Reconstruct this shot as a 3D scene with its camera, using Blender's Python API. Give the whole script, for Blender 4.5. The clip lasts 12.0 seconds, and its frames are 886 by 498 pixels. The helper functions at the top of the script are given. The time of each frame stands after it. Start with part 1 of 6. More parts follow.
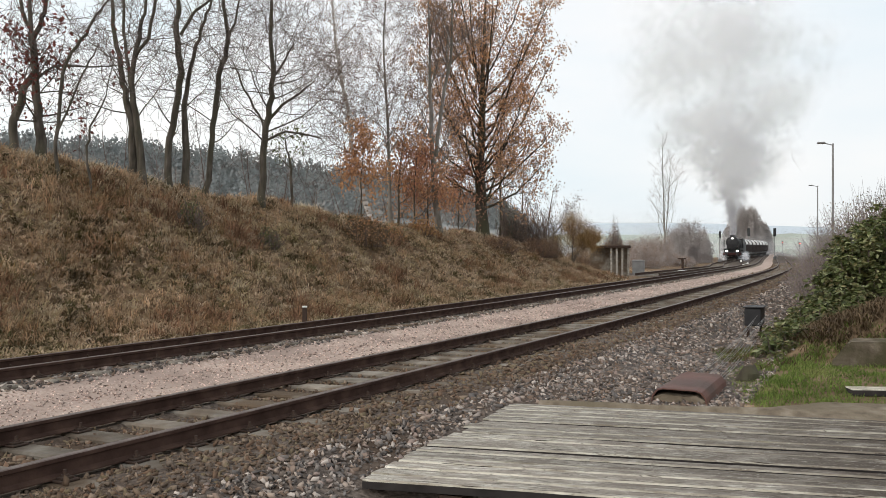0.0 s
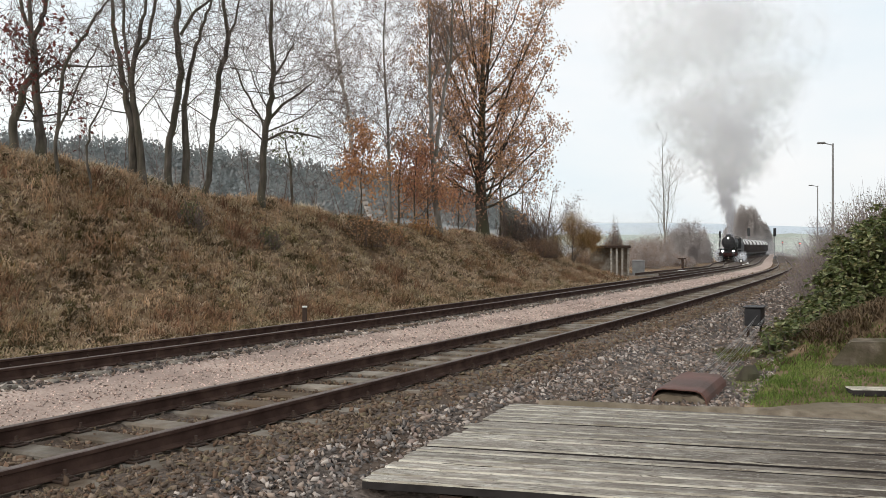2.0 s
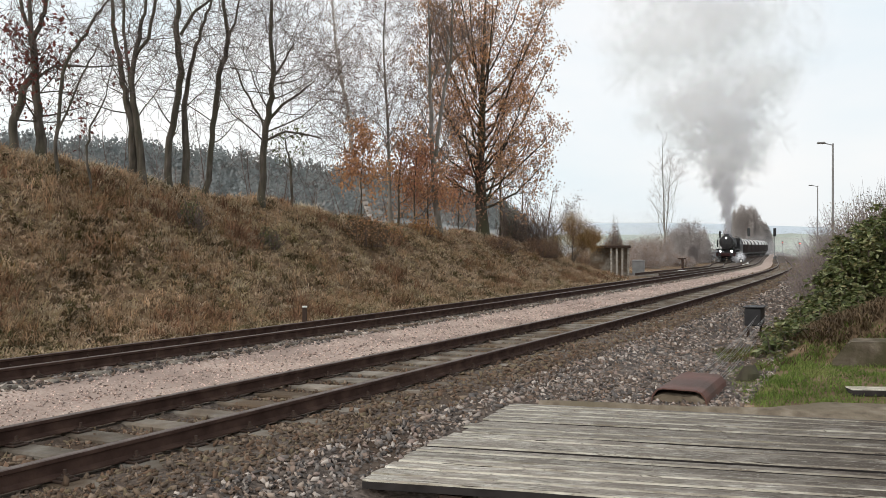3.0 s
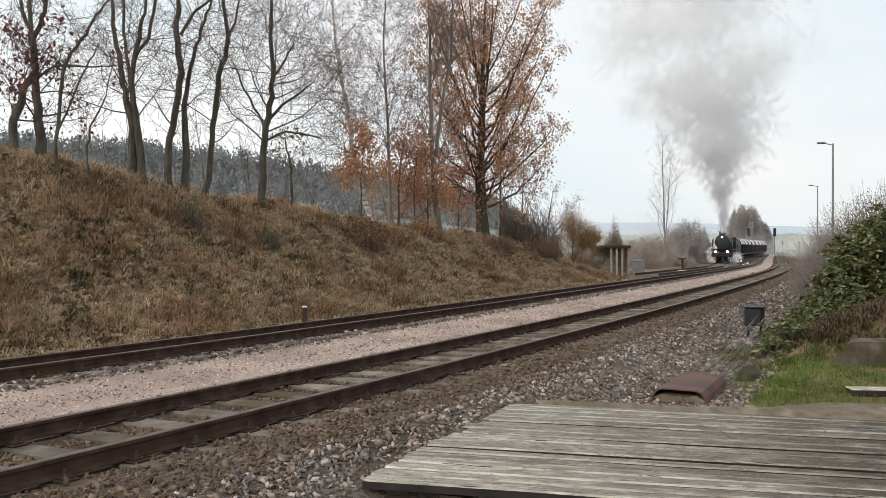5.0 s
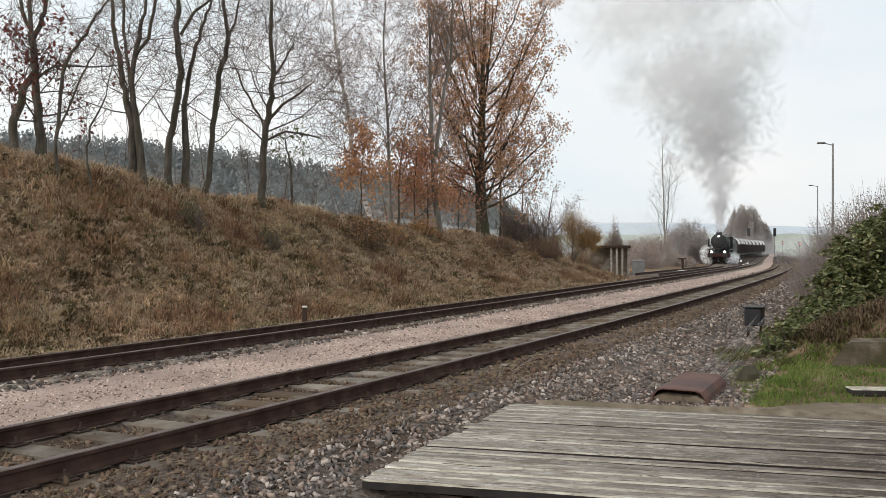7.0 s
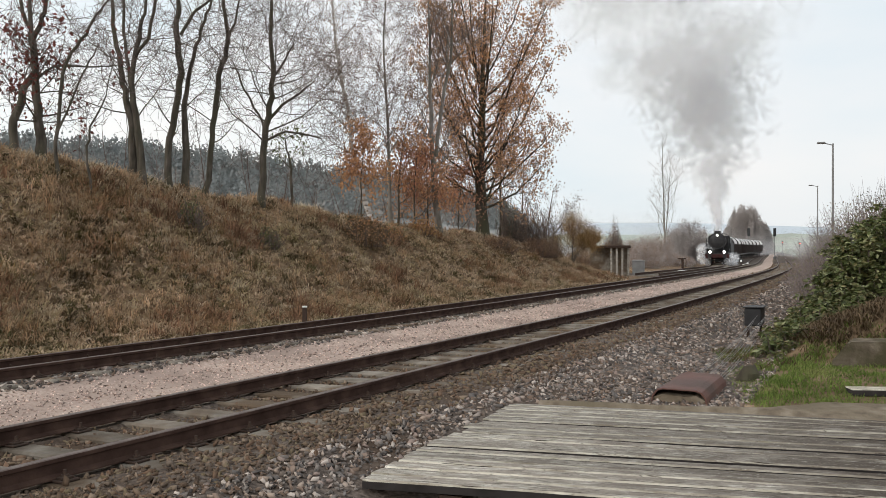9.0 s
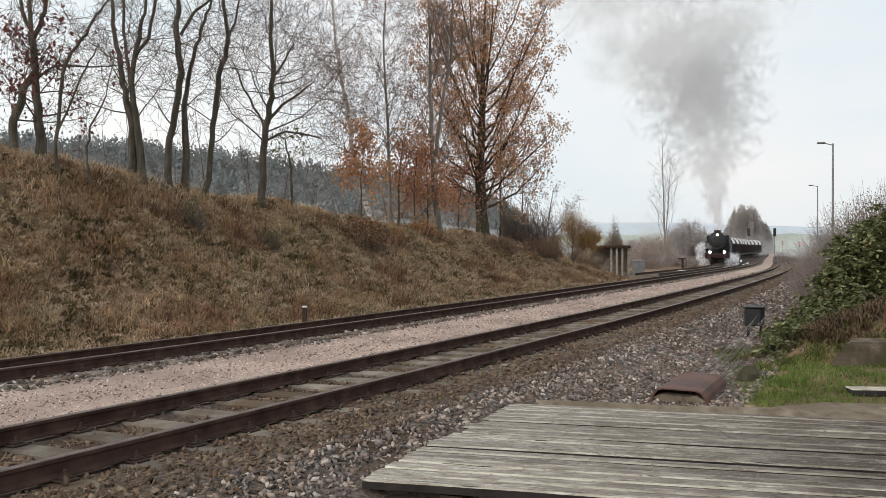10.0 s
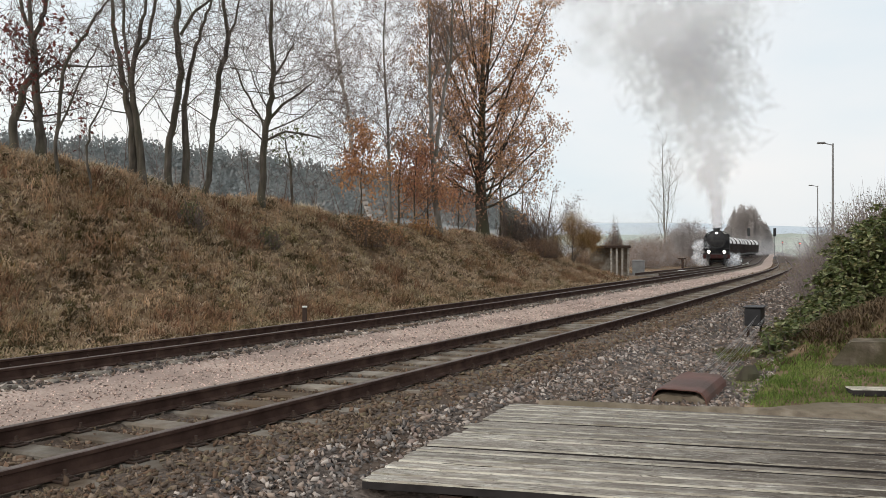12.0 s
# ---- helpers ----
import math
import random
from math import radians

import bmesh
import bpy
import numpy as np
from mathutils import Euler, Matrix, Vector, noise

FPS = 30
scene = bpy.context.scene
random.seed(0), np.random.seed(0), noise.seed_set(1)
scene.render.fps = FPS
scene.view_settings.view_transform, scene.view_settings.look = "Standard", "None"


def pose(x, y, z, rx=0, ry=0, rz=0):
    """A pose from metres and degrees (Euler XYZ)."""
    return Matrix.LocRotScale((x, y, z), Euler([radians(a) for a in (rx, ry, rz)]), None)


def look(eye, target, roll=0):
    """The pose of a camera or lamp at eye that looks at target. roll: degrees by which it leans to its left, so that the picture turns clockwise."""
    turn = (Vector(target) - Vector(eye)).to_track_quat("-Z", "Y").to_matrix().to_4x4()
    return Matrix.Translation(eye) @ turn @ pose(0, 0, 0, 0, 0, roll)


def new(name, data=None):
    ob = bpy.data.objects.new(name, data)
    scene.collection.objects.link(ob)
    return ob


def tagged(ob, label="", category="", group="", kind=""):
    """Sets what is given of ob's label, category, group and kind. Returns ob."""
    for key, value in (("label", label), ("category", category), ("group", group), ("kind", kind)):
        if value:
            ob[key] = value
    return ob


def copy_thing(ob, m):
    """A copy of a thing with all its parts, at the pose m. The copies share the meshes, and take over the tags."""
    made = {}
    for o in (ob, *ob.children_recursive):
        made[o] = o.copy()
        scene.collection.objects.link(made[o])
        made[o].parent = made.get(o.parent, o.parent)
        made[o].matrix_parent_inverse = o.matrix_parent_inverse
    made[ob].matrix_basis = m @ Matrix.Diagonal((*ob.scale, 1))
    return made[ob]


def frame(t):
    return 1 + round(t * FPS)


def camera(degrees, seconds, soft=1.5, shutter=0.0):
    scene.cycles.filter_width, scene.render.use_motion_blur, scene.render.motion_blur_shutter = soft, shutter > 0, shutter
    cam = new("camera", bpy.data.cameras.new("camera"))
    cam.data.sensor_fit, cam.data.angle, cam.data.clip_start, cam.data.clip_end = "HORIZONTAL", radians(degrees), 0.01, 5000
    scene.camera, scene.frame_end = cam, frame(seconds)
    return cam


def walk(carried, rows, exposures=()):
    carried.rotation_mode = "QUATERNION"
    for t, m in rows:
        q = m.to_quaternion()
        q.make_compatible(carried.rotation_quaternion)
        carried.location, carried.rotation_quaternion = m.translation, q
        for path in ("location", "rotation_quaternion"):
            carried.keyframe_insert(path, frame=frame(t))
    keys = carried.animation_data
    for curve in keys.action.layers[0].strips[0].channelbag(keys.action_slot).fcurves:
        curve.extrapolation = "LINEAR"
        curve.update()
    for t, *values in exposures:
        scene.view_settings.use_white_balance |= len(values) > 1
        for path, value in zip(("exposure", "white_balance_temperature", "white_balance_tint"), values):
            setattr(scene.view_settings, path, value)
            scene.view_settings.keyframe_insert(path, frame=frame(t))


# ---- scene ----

cam = camera(55.2, 12.0, soft=0.7)
EYE = (0.0, 0.0, 1.56)
walk(cam, [(0.0, look(EYE, (0.0, 100.0, 1.29))), (12.0, look(EYE, (0.0, 100.0, 1.29)))],
     exposures=[(0.0, 0.03), (6.0, -0.01), (12.0, -0.07)])

# ---- world and sun: a bright overcast autumn day ----
world = bpy.data.worlds.new("overcast_sky")
scene.world = world
world.use_nodes = True
wn, wl = world.node_tree.nodes, world.node_tree.links
wn.clear()
w_out = wn.new("ShaderNodeOutputWorld")
w_bg = wn.new("ShaderNodeBackground")
w_sky = wn.new("ShaderNodeTexSky")
w_sky.sky_type, w_sky.sun_disc = "NISHITA", False
w_sky.sun_elevation, w_sky.sun_rotation = radians(24), radians(-60)
w_sky.dust_density = 3.0
w_scale = wn.new("ShaderNodeMix")
w_scale.data_type, w_scale.blend_type = "RGBA", "MULTIPLY"
w_scale.inputs[0].default_value = 1.0
w_scale.inputs[7].default_value = (0.10, 0.10, 0.10, 1)
w_tc = wn.new("ShaderNodeTexCoord")
w_map = wn.new("ShaderNodeMapping")
w_map.inputs["Scale"].default_value = (1.0, 1.0, 3.0)
w_noise = wn.new("ShaderNodeTexNoise")
w_noise.inputs["Scale"].default_value, w_noise.inputs["Detail"].default_value = 2.2, 5.0
w_ramp = wn.new("ShaderNodeValToRGB")
w_ramp.color_ramp.elements[0].position, w_ramp.color_ramp.elements[0].color = 0.30, (0.80, 0.90, 0.96, 1)
w_ramp.color_ramp.elements[1].position, w_ramp.color_ramp.elements[1].color = 0.66, (1.0, 0.99, 0.985, 1)
w_mix = wn.new("ShaderNodeMix")
w_mix.data_type = "RGBA"
w_mix.inputs[0].default_value = 0.86
wl.new(w_tc.outputs["Generated"], w_map.inputs["Vector"])
wl.new(w_map.outputs["Vector"], w_noise.inputs["Vector"])
wl.new(w_noise.outputs["Fac"], w_ramp.inputs["Fac"])
wl.new(w_sky.outputs["Color"], w_scale.inputs[6])
wl.new(w_scale.outputs[2], w_mix.inputs[6])
wl.new(w_ramp.outputs["Color"], w_mix.inputs[7])
wl.new(w_mix.outputs[2], w_bg.inputs["Color"])
w_bg.inputs["Strength"].default_value = 1.08
wl.new(w_bg.outputs["Background"], w_out.inputs["Surface"])

sun_data = bpy.data.lights.new("sun", "SUN")
sun_data.energy, sun_data.angle, sun_data.color = 1.5, radians(30), (1.0, 0.95, 0.88)
sun = new("sun", sun_data)
sun.matrix_world = look((-30, -14, 22), (0, 12, 0))
scene.cycles.transparent_max_bounces = 256


# ---- materials ----
def material(name, base, rough=0.8, metal=0.0, vary=(), scale=8.0, detail=6.0, bump=0.0, bump_scale=None, spread=0.0,
             stretch=(1, 1, 1), stains=None, stain_scale=0.7, island=0.0, emit=None, through_light=0.0, use="Object", spec=0.22):
    """Base colour broken by grain (vary), large stains, per-object or per-piece spread, and a fine bump."""
    m = bpy.data.materials.new(name)
    m.use_nodes = True
    n, l = m.node_tree.nodes, m.node_tree.links
    b = n["Principled BSDF"]
    b.inputs["Roughness"].default_value, b.inputs["Metallic"].default_value = rough, metal
    b.inputs["Specular IOR Level"].default_value = spec
    tc = n.new("ShaderNodeTexCoord")
    mp = n.new("ShaderNodeMapping")
    mp.inputs["Scale"].default_value = stretch
    if spread:
        oi, ad = n.new("ShaderNodeObjectInfo"), n.new("ShaderNodeVectorMath")
        sc = n.new("ShaderNodeMath")
        sc.operation, sc.inputs[1].default_value = "MULTIPLY", 53.0
        l.new(oi.outputs["Random"], sc.inputs[0])
        l.new(tc.outputs[use], ad.inputs[0])
        l.new(sc.outputs["Value"], ad.inputs[1])
        l.new(ad.outputs["Vector"], mp.inputs["Vector"])
    else:
        l.new(tc.outputs[use], mp.inputs["Vector"])
    tex = n.new("ShaderNodeTexNoise")
    tex.inputs["Scale"].default_value, tex.inputs["Detail"].default_value = scale, detail
    l.new(mp.outputs["Vector"], tex.inputs["Vector"])
    ramp = n.new("ShaderNodeValToRGB")
    cols = [base] + list(vary)
    el = ramp.color_ramp.elements
    while len(el) < max(2, len(cols)):
        el.new(0.5)
    for i, e in enumerate(el):
        c = cols[min(i, len(cols) - 1)]
        e.position = 0.30 + 0.40 * i / max(1, len(el) - 1)
        e.color = (*c, 1)
    l.new(tex.outputs["Fac"], ramp.inputs["Fac"])
    out = ramp.outputs["Color"]
    if stains:
        t2 = n.new("ShaderNodeTexNoise")
        t2.inputs["Scale"].default_value, t2.inputs["Detail"].default_value = stain_scale, 4.0
        l.new(mp.outputs["Vector"], t2.inputs["Vector"])
        r2 = n.new("ShaderNodeMapRange")
        r2.inputs["From Min"].default_value, r2.inputs["From Max"].default_value = 0.42, 0.62
        l.new(t2.outputs["Fac"], r2.inputs["Value"])
        mx = n.new("ShaderNodeMix")
        mx.data_type = "RGBA"
        l.new(r2.outputs["Result"], mx.inputs[0])
        l.new(out, mx.inputs[6])
        mx.inputs[7].default_value = (*stains, 1)
        out = mx.outputs[2]
    if spread or island:
        src = n.new("ShaderNodeObjectInfo").outputs["Random"] if spread else n.new("ShaderNodeNewGeometry").outputs["Random Per Island"]
        a = spread or island
        r3 = n.new("ShaderNodeMapRange")
        r3.inputs["To Min"].default_value, r3.inputs["To Max"].default_value = 1 - a, 1 + a
        l.new(src, r3.inputs["Value"])
        hs = n.new("ShaderNodeHueSaturation")
        l.new(r3.outputs["Result"], hs.inputs["Value"])
        l.new(out, hs.inputs["Color"])
        out = hs.outputs["Color"]
    l.new(out, b.inputs["Base Color"])
    if bump:
        t3 = n.new("ShaderNodeTexNoise")
        t3.inputs["Scale"].default_value, t3.inputs["Detail"].default_value = bump_scale or scale * 2, 5.0
        l.new(mp.outputs["Vector"], t3.inputs["Vector"])
        bp = n.new("ShaderNodeBump")
        bp.inputs["Strength"].default_value, bp.inputs["Distance"].default_value = bump, 0.02
        l.new(t3.outputs["Fac"], bp.inputs["Height"])
        l.new(bp.outputs["Normal"], b.inputs["Normal"])
    if emit:
        b.inputs["Emission Color"].default_value, b.inputs["Emission Strength"].default_value = (*emit[0], 1), emit[1]
    if through_light:
        tr = n.new("ShaderNodeBsdfTranslucent")
        l.new(out, tr.inputs["Color"])
        ms = n.new("ShaderNodeMixShader")
        ms.inputs[0].default_value = through_light
        l.new(b.outputs["BSDF"], ms.inputs[1])
        l.new(tr.outputs["BSDF"], ms.inputs[2])
        l.new(ms.outputs["Shader"], n["Material Output"].inputs["Surface"])
    return m


def vapour(name, colour, alpha, tex_scale=1.1, thin=0.30):
    """Smoke or steam: soft-edged flakes, thin at the rim and broken by noise; the flake's own coordinates give the rim."""
    m = bpy.data.materials.new(name)
    m.use_nodes = True
    n, l = m.node_tree.nodes, m.node_tree.links
    n.remove(n["Principled BSDF"])
    uv = n.new("ShaderNodeUVMap")
    ln = n.new("ShaderNodeVectorMath")
    ln.operation = "LENGTH"
    l.new(uv.outputs["UV"], ln.inputs[0])
    mr = n.new("ShaderNodeMapRange")
    mr.interpolation_type = "SMOOTHSTEP"
    mr.inputs["From Min"].default_value, mr.inputs["From Max"].default_value = 0.93, 0.0
    l.new(ln.outputs["Value"], mr.inputs["Value"])
    tc = n.new("ShaderNodeTexCoord")
    tx = n.new("ShaderNodeTexNoise")
    tx.inputs["Scale"].default_value, tx.inputs["Detail"].default_value = tex_scale, 3.0
    l.new(tc.outputs["Object"], tx.inputs["Vector"])
    r2 = n.new("ShaderNodeMapRange")
    r2.inputs["From Min"].default_value, r2.inputs["From Max"].default_value = thin, 0.62
    l.new(tx.outputs["Fac"], r2.inputs["Value"])
    mu = n.new("ShaderNodeMath")
    mu.operation = "MULTIPLY"
    l.new(mr.outputs["Result"], mu.inputs[0])
    l.new(r2.outputs["Result"], mu.inputs[1])
    m2 = n.new("ShaderNodeMath")
    m2.operation = "MULTIPLY"
    l.new(mu.outputs["Value"], m2.inputs[0])
    m2.inputs[1].default_value = alpha
    di, tl, mx = n.new("ShaderNodeBsdfDiffuse"), n.new("ShaderNodeBsdfTranslucent"), n.new("ShaderNodeMixShader")
    di.inputs["Color"].default_value = tl.inputs["Color"].default_value = (*colour, 1)
    mx.inputs[0].default_value = 0.5
    l.new(di.outputs["BSDF"], mx.inputs[1])
    l.new(tl.outputs["BSDF"], mx.inputs[2])
    tp, m3 = n.new("ShaderNodeBsdfTransparent"), n.new("ShaderNodeMixShader")
    l.new(m2.outputs["Value"], m3.inputs[0])
    l.new(tp.outputs["BSDF"], m3.inputs[1])
    l.new(mx.outputs["Shader"], m3.inputs[2])
    l.new(m3.outputs["Shader"], n["Material Output"].inputs["Surface"])
    return m


M_SOIL = material("earth_and_dead_grass", (0.075, 0.047, 0.028), 0.95, vary=((0.17, 0.112, 0.067), (0.25, 0.172, 0.105), (0.36, 0.26, 0.165)), scale=5.5, detail=12, bump=1.0, bump_scale=14, stains=(0.14, 0.092, 0.054), stain_scale=0.9)
M_BALLAST_BED = material("ballast_bed", (0.036, 0.028, 0.024), 0.95, vary=((0.115, 0.090, 0.074), (0.20, 0.162, 0.136)), scale=24, bump=1.0, bump_scale=22, stains=(0.075, 0.05, 0.034), stain_scale=0.5)
M_STONE = material("ballast_stone", (0.095, 0.074, 0.061), 0.9, vary=((0.20, 0.162, 0.136), (0.37, 0.315, 0.275)), scale=3.0, bump=0.3, bump_scale=40, island=0.92, stains=(0.18, 0.13, 0.096), stain_scale=0.45)


def by_piece(m, colours):
    """Each loose piece takes one of the colours, broken a little by the grain."""
    n, l = m.node_tree.nodes, m.node_tree.links
    b = n["Principled BSDF"]
    src = b.inputs["Base Color"].links[0].from_socket
    r = n.new("ShaderNodeValToRGB")
    r.color_ramp.interpolation = "CONSTANT"
    el = r.color_ramp.elements
    while len(el) < len(colours):
        el.new(0.5)
    for i, e in enumerate(el):
        e.position, e.color = i / len(colours), (*colours[i], 1)
    l.new(n.new("ShaderNodeNewGeometry").outputs["Random Per Island"], r.inputs["Fac"])
    mx = n.new("ShaderNodeMix")
    mx.data_type = "RGBA"
    mx.inputs[0].default_value = 0.68
    l.new(src, mx.inputs[6])
    l.new(r.outputs["Color"], mx.inputs[7])
    l.new(mx.outputs[2], b.inputs["Base Color"])


by_piece(M_STONE, ((0.147, 0.133, 0.126), (0.283, 0.248, 0.224), (0.077, 0.068, 0.064), (0.218, 0.151, 0.112), (0.389, 0.336, 0.295), (0.118, 0.112, 0.112), (0.248, 0.175, 0.135), (0.661, 0.578, 0.513), (0.177, 0.158, 0.147), (0.319, 0.242, 0.212), (0.059, 0.051, 0.046), (0.354, 0.277, 0.224)))
M_RUSTY_STONE = material("rust_stained_ballast_stone", (0.085, 0.058, 0.042), 0.9, vary=((0.18, 0.128, 0.092), (0.30, 0.23, 0.175)), scale=3.0, bump=0.3, bump_scale=40, island=0.6, stains=(0.15, 0.098, 0.062), stain_scale=0.45)
by_piece(M_RUSTY_STONE, ((0.125, 0.082, 0.055), (0.20, 0.145, 0.10), (0.085, 0.062, 0.048), (0.165, 0.10, 0.065), (0.25, 0.19, 0.14), (0.105, 0.085, 0.07), (0.15, 0.125, 0.075)))
M_GRIT = material("pinkish_grit", (0.35, 0.255, 0.21), 0.95, vary=((0.47, 0.36, 0.30), (0.56, 0.45, 0.385)), scale=22, bump=0.5, bump_scale=60, stains=(0.33, 0.25, 0.21), stain_scale=0.6)
M_GRIT_STONE = material("pinkish_grit_stone", (0.38, 0.27, 0.225), 0.9, vary=((0.50, 0.375, 0.32), (0.60, 0.48, 0.42)), scale=5.0, island=0.75)
M_RAIL = material("rusty_rail_steel", (0.038, 0.0215, 0.0165), 0.85, 0.0, vary=((0.060, 0.035, 0.027), (0.088, 0.053, 0.040)), scale=5, bump=0.25, bump_scale=50, spec=0.1)
M_RAIL_TOP = material("worn_rail_head", (0.10, 0.072, 0.062), 0.5, 0.4, vary=((0.15, 0.115, 0.10), (0.19, 0.155, 0.14)), scale=6, spec=0.3)
M_SLEEPER = material("grey_brown_sleeper", (0.12, 0.102, 0.082), 0.93, vary=((0.20, 0.175, 0.145), (0.28, 0.25, 0.21)), scale=4, bump=0.5, bump_scale=30, spread=0.3, stains=(0.11, 0.078, 0.052), stain_scale=1.6)
M_EARTH = material("trodden_earth", (0.12, 0.094, 0.066), 0.95, vary=((0.19, 0.152, 0.11), (0.27, 0.228, 0.175)), scale=6, detail=10, bump=1.0, bump_scale=25, stains=(0.15, 0.122, 0.082), stain_scale=1.5)
M_IRON = material("dark_rusty_iron", (0.032, 0.024, 0.020), 0.8, 0.0, vary=((0.065, 0.042, 0.032), (0.05, 0.035, 0.028)), scale=9, bump=0.3, spec=0.15)
M_RUST = material("maroon_rusted_sheet", (0.10, 0.050, 0.042), 0.62, 0.25, vary=((0.15, 0.075, 0.06), (0.19, 0.10, 0.075)), scale=4, bump=0.25, bump_scale=24, stains=(0.09, 0.055, 0.045), stain_scale=2.0)
# Soot black, lifted a little so the colour carries some distance haze.
M_BLACK = material("haze_lifted_sooty_steel", (0.022, 0.022, 0.024), 0.55, 0.1, vary=((0.036, 0.035, 0.036), (0.055, 0.052, 0.050)), scale=3, bump=0.1)
M_PLANK = material("weathered_grey_plank", (0.17, 0.146, 0.122), 0.9, vary=((0.36, 0.325, 0.278), (0.50, 0.465, 0.405), (0.72, 0.69, 0.62)), scale=3.4, stretch=(3.0, 14.0, 14.0), bump=1.0, bump_scale=7.0, spread=0.24, detail=15, stains=(0.30, 0.262, 0.222), stain_scale=0.9, spec=0.1)


def mud_over(m, start, end, mud):
    """Dried mud, trodden in from one end of each plank, patchy."""
    n, l = m.node_tree.nodes, m.node_tree.links
    b = n["Principled BSDF"]
    src = b.inputs["Base Color"].links[0].from_socket
    tc = n.new("ShaderNodeTexCoord")
    sx = n.new("ShaderNodeSeparateXYZ")
    l.new(tc.outputs["Object"], sx.inputs["Vector"])
    r = n.new("ShaderNodeMapRange")
    r.inputs["From Min"].default_value, r.inputs["From Max"].default_value = start, end
    l.new(sx.outputs["X"], r.inputs["Value"])
    oi, ad, sc = n.new("ShaderNodeObjectInfo"), n.new("ShaderNodeVectorMath"), n.new("ShaderNodeMath")
    sc.operation, sc.inputs[1].default_value = "MULTIPLY", 71.0
    l.new(oi.outputs["Random"], sc.inputs[0])
    l.new(tc.outputs["Object"], ad.inputs[0])
    l.new(sc.outputs["Value"], ad.inputs[1])
    t = n.new("ShaderNodeTexNoise")
    t.inputs["Scale"].default_value, t.inputs["Detail"].default_value = 2.4, 8.0
    l.new(ad.outputs["Vector"], t.inputs["Vector"])
    mu = n.new("ShaderNodeMath")
    mu.operation = "MULTIPLY"
    l.new(r.outputs["Result"], mu.inputs[0])
    q = n.new("ShaderNodeMapRange")
    q.inputs["From Min"].default_value, q.inputs["From Max"].default_value = 0.24, 0.56
    l.new(t.outputs["Fac"], q.inputs["Value"])
    l.new(q.outputs["Result"], mu.inputs[1])
    mx = n.new("ShaderNodeMix")
    mx.data_type = "RGBA"
    l.new(mu.outputs["Value"], mx.inputs[0])
    l.new(src, mx.inputs[6])
    mx.inputs[7].default_value = (*mud, 1)
    # dark drying cracks along the grain
    mp = n.new("ShaderNodeMapping")
    mp.inputs["Scale"].default_value = (1.5, 24.0, 24.0)
    l.new(ad.outputs["Vector"], mp.inputs["Vector"])
    c = n.new("ShaderNodeTexNoise")
    c.inputs["Scale"].default_value, c.inputs["Detail"].default_value = 1.7, 6.0
    l.new(mp.outputs["Vector"], c.inputs["Vector"])
    cr = n.new("ShaderNodeMapRange")
    cr.inputs["From Min"].default_value, cr.inputs["From Max"].default_value = 0.635, 0.675
    l.new(c.outputs["Fac"], cr.inputs["Value"])
    m2 = n.new("ShaderNodeMix")
    m2.data_type = "RGBA"
    l.new(cr.outputs["Result"], m2.inputs[0])
    l.new(mx.outputs[2], m2.inputs[6])
    m2.inputs[7].default_value = (0.055, 0.044, 0.035, 1)
    l.new(m2.outputs[2], b.inputs["Base Color"])


def scuffs(m, colour, scale, stretch, lo, hi, share):
    """Small worn or lichened flecks with their own shape, a little different on every piece."""
    n, l = m.node_tree.nodes, m.node_tree.links
    b = n["Principled BSDF"]
    src = b.inputs["Base Color"].links[0].from_socket
    tc, oi, ad, sc, mp = n.new("ShaderNodeTexCoord"), n.new("ShaderNodeObjectInfo"), n.new("ShaderNodeVectorMath"), n.new("ShaderNodeMath"), n.new("ShaderNodeMapping")
    sc.operation, sc.inputs[1].default_value = "MULTIPLY", 37.0
    mp.inputs["Scale"].default_value = stretch
    l.new(oi.outputs["Random"], sc.inputs[0])
    l.new(tc.outputs["Object"], ad.inputs[0])
    l.new(sc.outputs["Value"], ad.inputs[1])
    l.new(ad.outputs["Vector"], mp.inputs["Vector"])
    t, r, mx = n.new("ShaderNodeTexNoise"), n.new("ShaderNodeMapRange"), n.new("ShaderNodeMix")
    t.inputs["Scale"].default_value, t.inputs["Detail"].default_value, t.inputs["Roughness"].default_value = scale, 9.0, 0.7
    l.new(mp.outputs["Vector"], t.inputs["Vector"])
    r.inputs["From Min"].default_value, r.inputs["From Max"].default_value, r.inputs["To Max"].default_value = lo, hi, share
    l.new(t.outputs["Fac"], r.inputs["Value"])
    mx.data_type = "RGBA"
    l.new(r.outputs["Result"], mx.inputs[0])
    l.new(src, mx.inputs[6])
    mx.inputs[7].default_value = (*colour, 1)
    l.new(mx.outputs[2], b.inputs["Base Color"])


